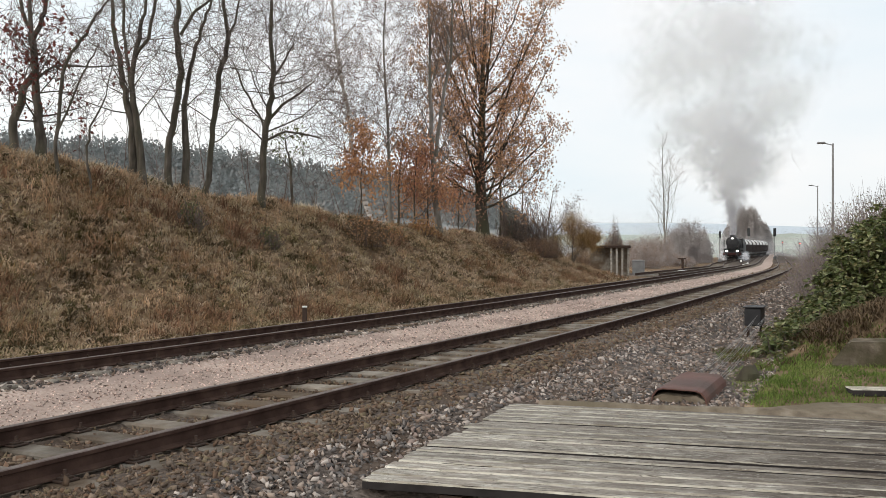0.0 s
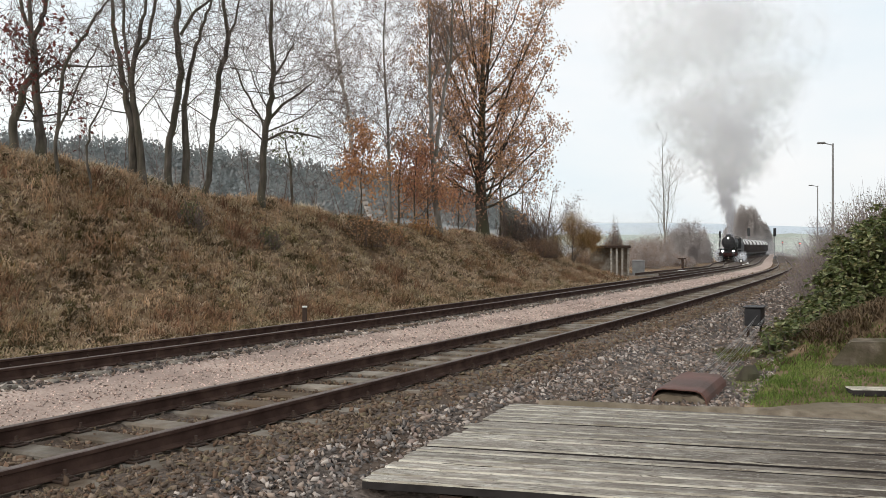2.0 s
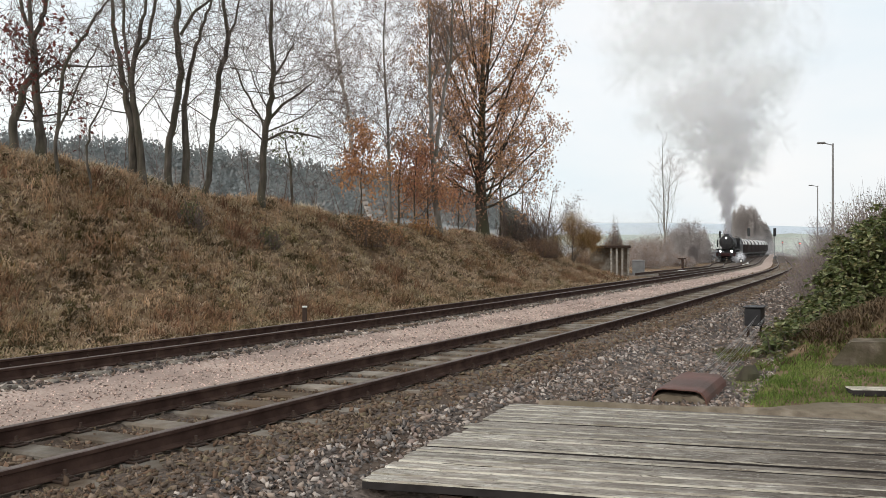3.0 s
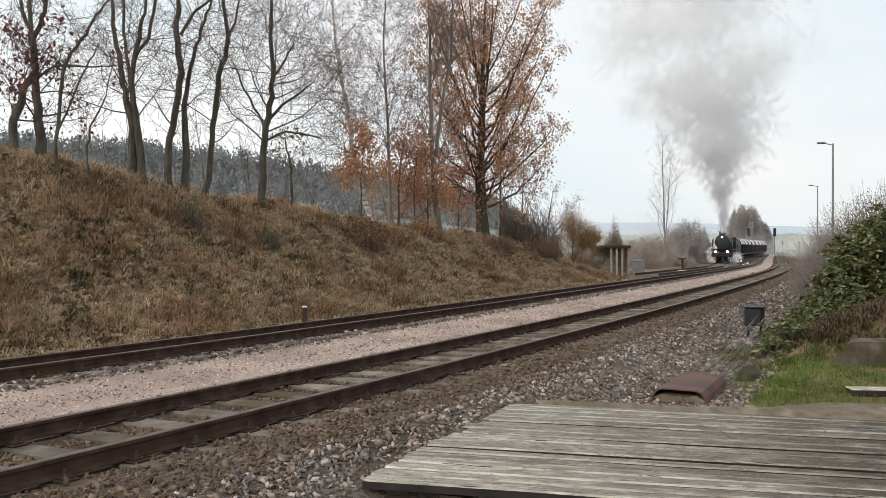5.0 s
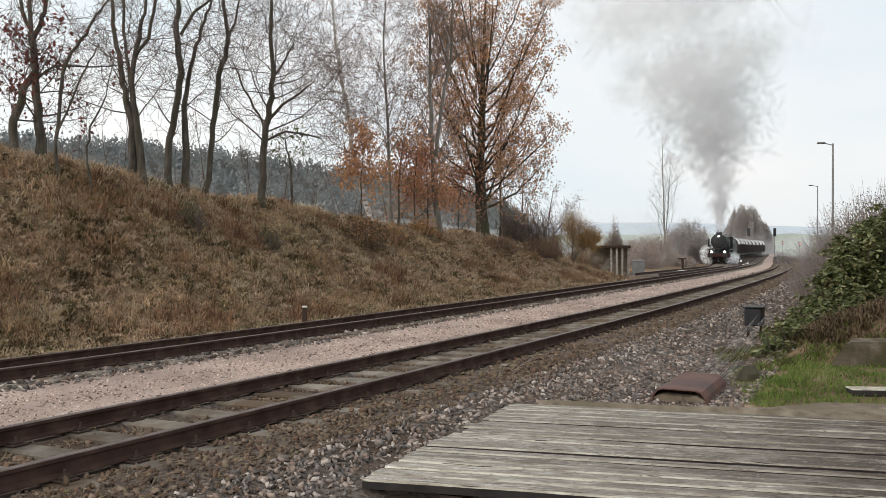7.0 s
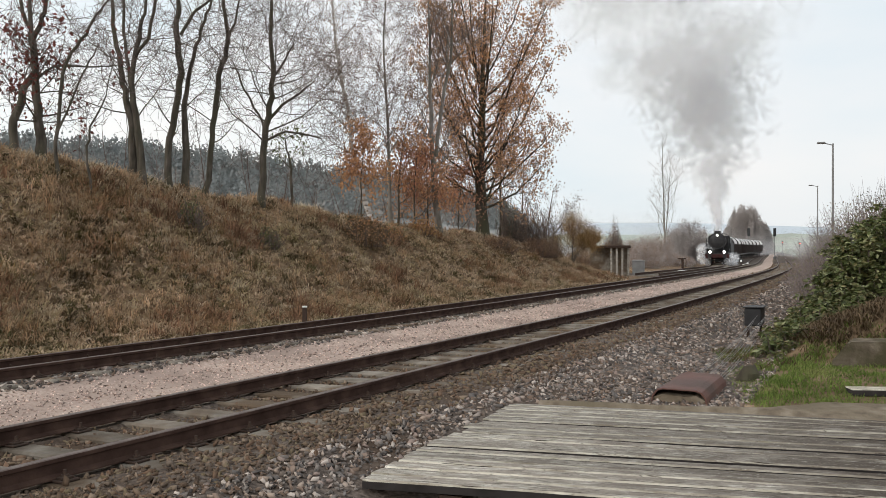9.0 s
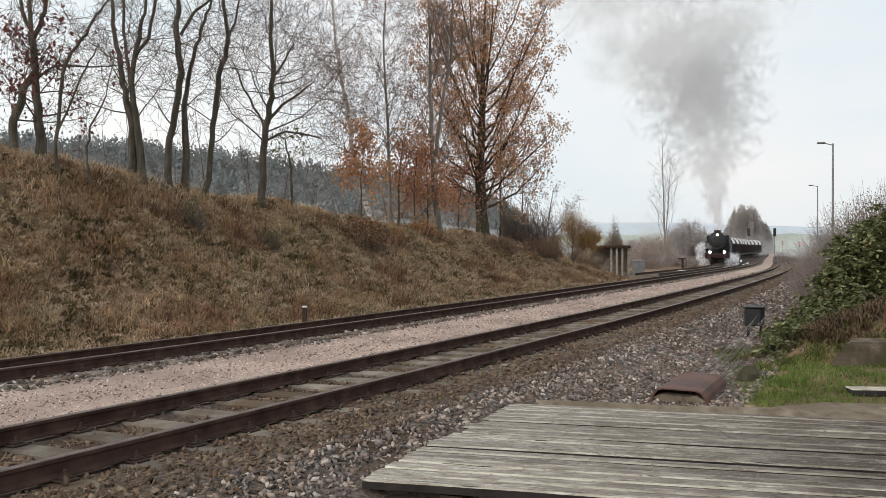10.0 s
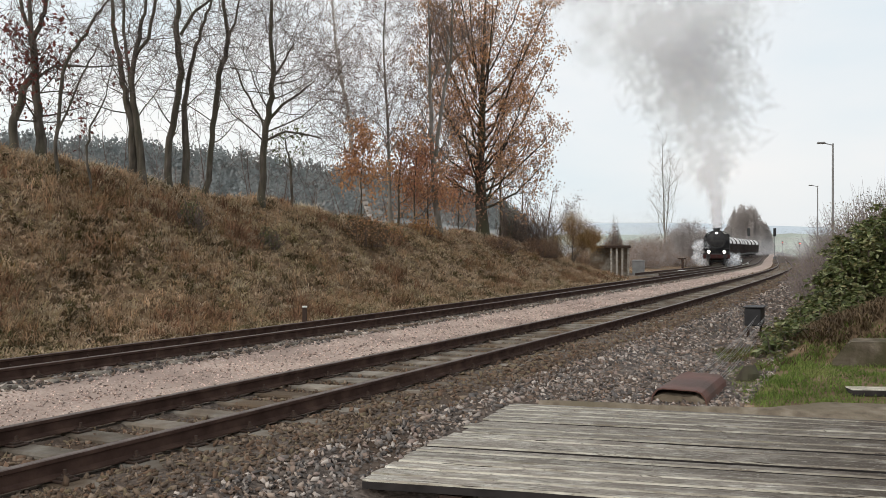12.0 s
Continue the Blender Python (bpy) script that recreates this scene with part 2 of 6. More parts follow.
# Plank sides: dirty old wood, with the shade of the gaps coloured in.
M_PLANK_EDGE = material("grimy_shaded_plank_edge", (0.024, 0.021, 0.020), 0.95, vary=((0.050, 0.044, 0.042),), scale=5, bump=0.4, spec=0.1)
mud_over(M_PLANK, 0.3, 3.6, (0.10, 0.082, 0.067))
M_PLANK_WORN = material("pale_worn_plank_edge", (0.24, 0.205, 0.16), 0.9, vary=((0.48, 0.44, 0.36), (0.68, 0.64, 0.54)), scale=3.0, stretch=(1.2, 5, 5), spread=0.25, spec=0.1)
mud_over(M_PLANK_WORN, 0.8, 4.8, (0.14, 0.112, 0.088))
for m_ in (M_PLANK, M_PLANK_WORN):
    scuffs(m_, (0.66, 0.62, 0.55), 5.0, (3.2, 9, 9), .56, .68, .5)
    scuffs(m_, (0.075, 0.062, 0.052), 6.0, (3.0, 9, 9), .56, .66, .85)
    scuffs(m_, (0.25, 0.235, 0.15), 2.2, (1.5, 3, 3), .58, .72, .45)
M_CONCRETE = material("mossy_concrete", (0.085, 0.068, 0.048), 0.95, vary=((0.14, 0.115, 0.085), (0.23, 0.19, 0.145)), scale=5, bump=0.6, bump_scale=30, stains=(0.08, 0.07, 0.04), stain_scale=2.2, spec=0.1)
M_GRASS = material("green_grass", (0.10, 0.15, 0.032), 0.75, vary=((0.16, 0.22, 0.055), (0.26, 0.26, 0.10)), scale=1.5, island=0.45, through_light=0.4, spec=0.15)
M_DRY = material("dry_grass", (0.275, 0.165, 0.095), 0.9, vary=((0.485, 0.32, 0.20), (0.65, 0.465, 0.31), (0.74, 0.575, 0.40)), scale=1.3, detail=5, island=0.5, through_light=0.45, stains=(0.36, 0.23, 0.13), stain_scale=0.5, spec=0.1)
M_MATTED = material("matted_dead_grass", (0.36, 0.25, 0.16), 0.9, vary=((0.60, 0.44, 0.30), (0.78, 0.62, 0.45)), scale=2.2, detail=6, island=0.3, through_light=0.5, stains=(0.52, 0.42, 0.25), stain_scale=0.6, spec=0.1)
by_piece(M_MATTED, ((0.76, 0.58, 0.42), (0.54, 0.395, 0.275), (0.86, 0.73, 0.56), (0.34, 0.245, 0.17), (0.68, 0.565, 0.36), (0.48, 0.43, 0.23), (0.80, 0.625, 0.47), (0.25, 0.18, 0.13), (0.90, 0.80, 0.66), (0.62, 0.445, 0.32)))
M_HEATH = material("dark_dead_weeds", (0.16, 0.09, 0.057), 0.9, vary=((0.335, 0.20, 0.125), (0.275, 0.21, 0.105)), scale=1.3, island=0.6, through_light=0.4, spec=0.1)
M_TUSSOCK = material("dark_tussock_grass", (0.085, 0.062, 0.036), 0.9, vary=((0.16, 0.12, 0.065), (0.13, 0.12, 0.05)), scale=1.3, island=0.5, through_light=0.3, spec=0.1)
M_BLEACHED = material("bleached_grass", (0.52, 0.42, 0.30), 0.9, vary=((0.68, 0.57, 0.43),), scale=1.3, island=0.4, through_light=0.4, spec=0.1)
M_BARK = material("grey_brown_bark", (0.042, 0.034, 0.029), 0.95, vary=((0.095, 0.080, 0.066), (0.165, 0.140, 0.118)), scale=9, stretch=(1, 1, 0.25), bump=1.0, bump_scale=22, stains=(0.085, 0.078, 0.052), stain_scale=1.6)
M_OAK_BARK = material("dark_oak_bark", (0.035, 0.027, 0.021), 0.95, vary=((0.065, 0.052, 0.04), (0.10, 0.082, 0.062)), scale=7, stretch=(1, 1, 0.3), bump=0.8, bump_scale=18, stains=(0.07, 0.066, 0.04), stain_scale=1.2)
M_TWIG = material("brown_twigs", (0.125, 0.095, 0.083), 0.95, vary=((0.19, 0.15, 0.13),), scale=3)
M_TWIG_BIRCH = material("birch_twigs", (0.13, 0.088, 0.077), 0.95, vary=((0.19, 0.14, 0.12),), scale=3)
M_BIRCH = material("white_birch_bark", (0.70, 0.67, 0.63), 0.85, vary=((0.60, 0.56, 0.52), (0.13, 0.11, 0.095)), scale=3.2, stretch=(1, 1, 2.6), bump=0.3, stains=(0.30, 0.265, 0.23), stain_scale=0.8)
M_PALE_BARK = material("pale_grey_bark", (0.15, 0.13, 0.11), 0.95, vary=((0.24, 0.215, 0.19), (0.31, 0.28, 0.25)), scale=5, stretch=(1, 1, 0.4), bump=0.5, stains=(0.12, 0.12, 0.085))
M_OAK_LEAF = material("orange_brown_oak_leaves", (0.38, 0.20, 0.11), 0.75, vary=((0.54, 0.30, 0.155), (0.44, 0.295, 0.19)), scale=0.5, island=0.45, through_light=0.5)
M_RUST_LEAF = material("rust_brown_leaves", (0.37, 0.18, 0.115), 0.75, vary=((0.52, 0.27, 0.165), (0.45, 0.30, 0.21)), scale=0.5, island=0.45, through_light=0.5)
M_RED_LEAF = material("dark_red_leaves", (0.14, 0.040, 0.034), 0.7, vary=((0.21, 0.075, 0.055),), scale=0.8, island=0.45, through_light=0.35)
M_BROWN_LEAF = material("grey_brown_leaves", (0.20, 0.125, 0.085), 0.8, vary=((0.29, 0.19, 0.13),), scale=0.8, island=0.4, through_light=0.35)
M_YELLOW_LEAF = material("yellow_ochre_leaves", (0.36, 0.215, 0.085), 0.75, vary=((0.45, 0.295, 0.135),), scale=0.8, island=0.4, through_light=0.35)
M_FADED_LEAF = material("faded_leaves", (0.34, 0.225, 0.14), 0.85, vary=((0.52, 0.40, 0.28),), scale=0.8, island=0.5, through_light=0.3)
M_DARK_LEAF = material("dark_matted_leaves", (0.10, 0.066, 0.044), 0.9, vary=((0.17, 0.118, 0.08),), scale=0.8, island=0.6, spec=0.1)
M_OLIVE_LEAF = material("dull_olive_leaves", (0.14, 0.115, 0.05), 0.9, vary=((0.24, 0.20, 0.10),), scale=0.8, island=0.5, spec=0.1)
M_BRAMBLE = material("bramble_leaves", (0.055, 0.075, 0.024), 0.5, vary=((0.115, 0.135, 0.048), (0.21, 0.185, 0.075)), scale=1.6, island=0.8, through_light=0.3, spec=0.3)
by_piece(M_BRAMBLE, ((0.085, 0.11, 0.034), (0.155, 0.185, 0.065), (0.055, 0.070, 0.028), (0.225, 0.25, 0.105), (0.11, 0.135, 0.046), (0.31, 0.33, 0.18), (0.18, 0.155, 0.066), (0.09, 0.115, 0.04), (0.22, 0.15, 0.078), (0.13, 0.16, 0.058), (0.42, 0.42, 0.23)))
M_DARK_GREEN = material("dark_evergreen_leaves", (0.075, 0.088, 0.056), 0.7, vary=((0.12, 0.13, 0.085),), scale=1.2, island=0.5, through_light=0.2)
M_BRAMBLE_BROWN = material("withered_bramble_leaves", (0.12, 0.082, 0.045), 0.8, vary=((0.20, 0.14, 0.085),), scale=1.2, island=0.5, through_light=0.3)
M_FIELD = material("winter_field", (0.17, 0.225, 0.15), 0.95, vary=((0.22, 0.27, 0.185), (0.21, 0.235, 0.17)), scale=0.012, use="Object", stains=(0.20, 0.20, 0.155), stain_scale=0.006)
# Far country: aerial haze is mixed into these pale, bluish base colours.
M_WOOD_FAR = material("haze_painted_woodland", (0.25, 0.268, 0.268), 0.95, vary=((0.285, 0.30, 0.295), (0.36, 0.32, 0.29)), scale=0.03, island=0.10, through_light=0.3, spec=0.0)
M_WOOD_FLOOR = material("haze_painted_wood_floor", (0.27, 0.285, 0.28), 0.95, vary=((0.31, 0.315, 0.305), (0.34, 0.32, 0.30)), scale=0.08, spec=0.0)
M_FIELD_FAR = material("haze_painted_field", (0.30, 0.37, 0.29), 0.95, vary=((0.36, 0.42, 0.34),), scale=0.01, stains=(0.37, 0.38, 0.33), stain_scale=0.01, spec=0.0)
M_BLUE_HILL = material("haze_painted_hill", (0.50, 0.56, 0.61), 0.95, vary=((0.55, 0.60, 0.64),), scale=0.004, spec=0.0)
M_SMOKE = vapour("grey_coal_smoke", (0.56, 0.545, 0.565), 0.074, 0.5, 0.10)
M_LIGHT_SMOKE = vapour("light_grey_smoke", (0.92, 0.91, 0.92), 0.068, 0.5, 0.10)
M_THIN_SMOKE = vapour("thinning_grey_smoke", (0.86, 0.85, 0.865), 0.16, 0.3, 0.2)
M_PALE_SMOKE = vapour("pale_drifting_smoke", (0.92, 0.915, 0.925), 0.13, 0.25)
# Veils of hanging steam that double as added distance haze.
M_MIST = vapour("steam_and_distance_haze", (0.95, 0.95, 0.965), 0.075, 0.05, 0.05)
M_STEAM = vapour("white_steam", (0.97, 0.97, 0.98), 0.42, 0.35, 0.0)
M_LAMP_GLOW = material("headlamp_glow", (1, 0.98, 0.9), 0.4, emit=((1.0, 0.97, 0.88), 9.0))
M_RED_GLOW = material("red_signal_glow", (0.8, 0.05, 0.04), 0.4, emit=((1.0, 0.06, 0.04), 5.0))
M_RED_PAINT = material("dull_red_paint", (0.035, 0.010, 0.009), 0.6, vary=((0.05, 0.013, 0.011),), scale=3)
M_HEDGE_LEAF = material("withered_hedge_leaves", (0.19, 0.15, 0.122), 0.85, vary=((0.27, 0.215, 0.175),), scale=0.8, island=0.5, through_light=0.3)
# Leaves and twigs of far trees, greyed and paled to paint in haze.
M_GREY_LEAF = material("haze_greyed_brown_leaves", (0.39, 0.34, 0.312), 0.85, vary=((0.48, 0.42, 0.39),), scale=0.8, island=0.3, through_light=0.4)
M_GREY_TWIG = material("haze_greyed_twigs", (0.33, 0.295, 0.285), 0.95, vary=((0.41, 0.37, 0.355),), scale=1.0, island=0.3)
M_MAUVE_TWIG = material("mauve_grey_twigs", (0.17, 0.14, 0.138), 0.95, vary=((0.25, 0.21, 0.205),), scale=1.0, island=0.4)
M_ROOF_PALE = material("pale_wagon_roof", (0.70, 0.68, 0.65), 0.6, vary=((0.80, 0.78, 0.75),), scale=2)
M_WAGON = material("sooty_brown_wagon_side", (0.045, 0.035, 0.033), 0.75, vary=((0.07, 0.052, 0.046),), scale=1.2, bump=0.1)
M_POLE = material("grey_galvanised_pole", (0.20, 0.195, 0.19), 0.6, 0.3, vary=((0.27, 0.265, 0.26),), scale=3)
M_WIRE = material("galvanised_wire", (0.22, 0.215, 0.21), 0.5, 0.3, vary=((0.30, 0.295, 0.29),), scale=4)


# ---- small builders ----
def mesh_data(name, verts, faces, mats, smooth=False):
    me = bpy.data.meshes.new(name)
    me.from_pydata([tuple(v) for v in verts], [], [tuple(f) for f in faces])
    for m in mats if isinstance(mats, (list, tuple)) else [mats]:
        me.materials.append(m)
    if smooth:
        me.polygons.foreach_set("use_smooth", [True] * len(me.polygons))
    me.update()
    return me


def part(name, bm, mat, parent, label="", at=None):
    """Links a bmesh or a mesh as one part under a thing."""
    if isinstance(bm, bmesh.types.BMesh):
        me = bpy.data.meshes.new(name)
        bm.to_mesh(me)
        bm.free()
        me.materials.append(mat)
    else:
        me = bm
    ob = new(name, me)
    ob.parent = parent
    if at is not None:
        ob.matrix_basis = at
    if label:
        tagged(ob, label)
    return ob


def thing(name, at, label, category, group="", kind=""):
    ob = new(name)
    ob.empty_display_size = 0.1
    ob.matrix_basis = at
    return tagged(ob, label, category, group, kind)


def box(bm, lo, hi, bevel=0.0, at=None):
    r = bmesh.ops.create_cube(bm, size=1.0)
    vs = r["verts"]
    c = [(a + b) / 2 for a, b in zip(lo, hi)]
    s = [b - a for a, b in zip(lo, hi)]
    for v in vs:
        v.co = Vector((c[0] + v.co.x * s[0], c[1] + v.co.y * s[1], c[2] + v.co.z * s[2]))
    if bevel:
        es = list({e for v in vs for e in v.link_edges})
        r2 = bmesh.ops.bevel(bm, geom=es, offset=bevel, segments=1, affect="EDGES")
        vs = list({v for f in r2["faces"] for v in f.verts} | {v for v in vs if v.is_valid})
    if at is not None:
        bmesh.ops.transform(bm, matrix=at, verts=vs)
    return bm


def cyl(bm, p, q, r1, r2=None, seg=16):
    p, q = Vector(p), Vector(q)
    m = Matrix.Translation((p + q) / 2) @ (q - p).to_track_quat("Z", "Y").to_matrix().to_4x4()
    bmesh.ops.create_cone(bm, cap_ends=True, segments=seg, radius1=r1, radius2=r1 if r2 is None else r2, depth=(q - p).length, matrix=m)
    return bm


def B():
    return bmesh.new()


def loft(profile, stations, close=True):
    """Sweeps a 2D profile through stations (functions of the profile's x, z to a world point)."""
    k = len(profile)
    verts, faces = [], []
    for st in stations:
        verts += [st(u, w) for u, w in profile]
    n = len(stations)
    for i in range(n - 1):
        for j in range(k if close else k - 1):
            a, b = i * k + j, i * k + (j + 1) % k
            faces.append((a, b, b + k, a + k))
    if close:
        faces.append(tuple(range(k))[::-1])
        faces.append(tuple(range((n - 1) * k, n * k)))
    return verts, faces


# ---- the line: a gentle left-hand curve, d metres to the right of the running track's centre ----
def line_x(y):
    return -7.2625 + 0.36419 * y + 13.392 * (1 - math.exp(-y / 55.616)) + 3.5 * smooth(135, 300, y)


def line_slope(y):
    u = min(1.0, max(0.0, (y - 135) / 165))
    return 0.36419 + 0.24079 * math.exp(-max(y, -40) / 55.616) + 3.5 * 6 * u * (1 - u) / 165


def smooth(a, b, v):
    t = min(1.0, max(0.0, (v - a) / (b - a)))  # also for b < a
    return t * t * (3 - 2 * t)


def rail_z(y):
    return -0.75 * smooth(25, 128, y)


def on_line(y, d, z=0.0):
    """A point at station y, d to the right of the track and z above its rails."""
    m = line_slope(y)
    k = 1 / math.sqrt(1 + m * m)
    return Vector((line_x(y) + d * k, y - d * m * k, rail_z(y) + z))


def heading(y):
    """Degrees by which the line at y is turned from the y axis (negative: to the right)."""
    return -math.degrees(math.atan(line_slope(y)))


D2 = -4.2


def d3(y):
    return -7.0 - 1.5 * smooth(86, 118, y) + 0.6 * smooth(122, 150, y) + 3.0 * smooth(155, 235, y)


# ---- ground ----
def ridge_height(y):
    pts = ((-30, 4.6), (8, 4.05), (13, 3.8), (20, 3.0), (30, 2.35), (45, 1.75), (54, 0.9), (60, 0.25), (66, -0.1), (400, -0.1))
    for (a, ha), (b, hb) in zip(pts, pts[1:]):
        if y <= b:
            return ha + (hb - ha) * smooth(0, 1, max(0, (y - a) / (b - a)))
    return -0.1


def ground_z(y, d):
    """Height of the ground above the rails."""
    bed = -0.185
    if d < -5.7:
        right_edge = d3(y) - 1.6
        top = -5.9 + (right_edge + 5.9) * smooth(41, 52, y)
        if d > top:
            return bed - 0.04
        run = 6.2
        t = (top - d) / run
        h = ridge_height(y)
        wob = 0.16 * noise.noise((y * 0.35, d * 0.35, 3.0)) + 0.15 * noise.noise((y * 1.1, d * 1.1, 7.0)) + 0.11 * noise.noise((y * 2.5, d * 2.5, 5.0))
        if t < 1:
            s = t * t * (1.6 - 0.6 * t)
            s = 0.35 * s + 0.65 * smooth(0, 1, t) if t < 1 else 1
            return bed - 0.08 + (h + 0.28) * s + wob * min(1, t * 3)
        return h + wob - 0.055 * (top - run - d) * (1 if h > 0.3 else 0.3)
    if d < D2 + 1.6:
        return bed + 0.05 + max(-0.1, (d - D2) * 0.0664) - 0.10 * smooth(D2 + 1.2, D2 + 1.6, d)
    if d < -1.3:
        return bed + 0.05 - 0.04 * smooth(-2.3, -1.5, d)
    if d < 1.45:
        return bed + 0.025 + d * 0.033 + (0.015 if d > 0.9 else -0.03 if abs(d) < 0.66 else 0)
    # ballast shoulder, then a shallow trough, then the right-hand bank
    sh = bed + 0.087 * smooth(2.6, 1.45, d) - (0.09 + 0.17 * smooth(13, 22, y)) * smooth(1.45, 3.4, d) - 0.12 * smooth(8.5, 6.0, y + 0.55 * (d - 4)) * smooth(2.0, 3.0, d)
    bank = 0.9 * smooth(6.6, 10.5, d) * smooth(7, 16, y) + 0.5 * smooth(5.0, 9.0, d) * smooth(14, 40, y)
    bank = max(bank, 1.15 * smooth(3.2, 7.0, d) * smooth(12.0, 13.3, y - 0.48 * d) * smooth(42, 24, y))
    lawn = 0.15 * smooth(3.9, 4.9, d) * smooth(9.8, 11.3, y - 0.48 * d) * smooth(14.5, 12.3, y - 0.48 * d)
    return sh + bank + lawn + 0.03 * noise.noise((y, d, 1.0))


def ground_sheet():
    ys = list(np.arange(-26, 2, 1.0)) + list(np.arange(2, 24, 0.22)) + list(np.arange(24, 70, 1.0)) + list(np.arange(70, 200, 2.5)) + list(np.arange(200, 1501, 100.0))
    ds = [-900, -500, -250, -120, -70, -45, -34, -27, -23, -20, -18] + list(np.arange(-16.5, -5.75, 0.22)) + [-5.7, -5.3, -4.9, -3.6, -3.1, -2.86, -2.7, -2.5, -2.3, -1.5, -1.42, -1.25, -0.8, -0.66, -0.6, 0, 0.6, 0.66, 0.88, 0.95, 1.45, 1.6, 1.8, 2.2, 2.7, 3.2, 3.7, 4.3, 5, 5.7, 6.4, 7.2, 8, 9, 10, 11.5, 13, 16, 22, 35, 70, 160, 400, 900]
    verts, faces, mats = [], [], []
    for y in ys:
        for d in ds:
            p = on_line(y, 0)
            m = line_slope(min(y, 60))
            k = 1 / math.sqrt(1 + m * m)
            p = Vector((p.x + d * k, p.y - d * m * k, p.z + (ground_z(y, d) if d > -60 else ground_z(y, -60))))
            verts.append(p)
    w = len(ds)
    for i in range(len(ys) - 1):
        for j in range(w - 1):
            faces.append((i * w + j, i * w + j + 1, (i + 1) * w + j + 1, (i + 1) * w + j))
            d = (ds[j] + ds[j + 1]) / 2
            if d < -60 or d > 40 or ys[i] > 105 and (d < -14 or d > 4.4):
                mats.append(2)
            elif -9.7 < d < -2.88 and ys[i] > 50 or -5.75 < d < -2.88 or -1.46 < d < 4.4:
                mats.append(1)
            elif -2.88 < d < -1.46:
                mats.append(3)
            else:
                mats.append(0)
    me = mesh_data("ground", verts, faces, [M_SOIL, M_BALLAST_BED, M_FIELD, M_GRIT], True)
    me.polygons.foreach_set("material_index", mats)
    return tagged(new("ground", me), "ballast, grit and grassy earth along the railway line", "ground", kind="structure")


ground_sheet()


# ---- tracks ----
RAIL = ((-0.062, -0.149), (0.062, -0.149), (0.062, -0.138), (0.012, -0.118), (0.009, -0.045), (0.034, -0.034), (0.0335, -0.006), (0.026, 0.0),
        (-0.026, 0.0), (-0.0335, -0.006), (-0.034, -0.034), (-0.009, -0.045), (-0.012, -0.118), (-0.062, -0.138))


def track(label, d_of, cant, y0, y1, y_near):
    t = thing("railway_track", Matrix.Identity(4), label, "railway track", "tracks", "structure")
    ys = list(np.arange(y0, min(y1, 40), 1.0)) + list(np.arange(max(y0, 40), y1 + 0.1, 3.0))
    for side, up in ((0.7525, cant), (-0.7525, 0.0)):
        st = [(lambda u, w, y=y: on_line(y, d_of(y) + side + u, up + w)) for y in ys]
        v, f = loft(RAIL, st)
        me = mesh_data("rail", v, f, [M_RAIL, M_RAIL_TOP])
        k = len(RAIL)
        for i, p in enumerate(me.polygons):
            if i < (len(ys) - 1) * k and i % k in (6, 7, 8):
                p.material_index = 1
        part("rail", me, None, t)
    tilt = math.degrees(math.atan2(cant, 1.505))
    b = B()
    box(b, (-1.3, -0.13, -0.21), (1.3, 0.13, 0.0), 0.02)
    sl = bpy.data.meshes.new("sleeper")
    b.to_mesh(sl)
    b.free()
    sl.materials.append(M_SLEEPER)
    b = B()
    box(b, (-0.17, -0.075, 0.0), (0.17, 0.075, 0.018), 0.004)
    for sx in (-0.105, 0.105):
        cyl(b, (sx, 0.0, 0.015), (sx, 0.0, 0.05), 0.034, 0.03, 6)
        cyl(b, (sx, 0.0, 0.05), (sx, 0.0, 0.085), 0.017, 0.015, 6)
        box(b, (sx - 0.035, -0.05, 0.018), (sx + 0.035, 0.05, 0.036), 0.004)
    pl = bpy.data.meshes.new("rail_chair")
    b.to_mesh(pl)
    b.free()
    pl.materials.append(M_IRON)
    y, rng = y0 + 0.2, random.Random(5)
    while y < min(y1, 120):
        c = on_line(y, d_of(y), cant / 2 - 0.168)
        s = part("sleeper", sl, None, t, at=Matrix.Translation(c) @ pose(0, 0, 0, 0, -tilt, heading(y) + rng.uniform(-0.8, 0.8)))
        if y < y_near:
            for sx in (-0.7525, 0.7525):
                part("rail_chair", pl, None, s, at=pose(sx, 0, 0.002))
        y += 0.63 / math.sqrt(1 + line_slope(y) ** 2)
    return t


track("running line, rusty rails on weathered sleepers in ballast", lambda y: 0.0, 0.05, -4.0, 330.0, 26)
track("second track, rusty rails beside a grassy bank", lambda y: D2, 0.10, 1.0, 330.0, 22)
track("third track on which the steam train stands", d3, 0.0, 51.0, 330.0, 0)


# ---- timber crossing deck ----
DECK_Z = -0.18
PLANK_DIR = Vector((0.972, -0.235, 0)).normalized()
PLANK_ACROSS = Vector((0.235, 0.972, 0)).normalized()


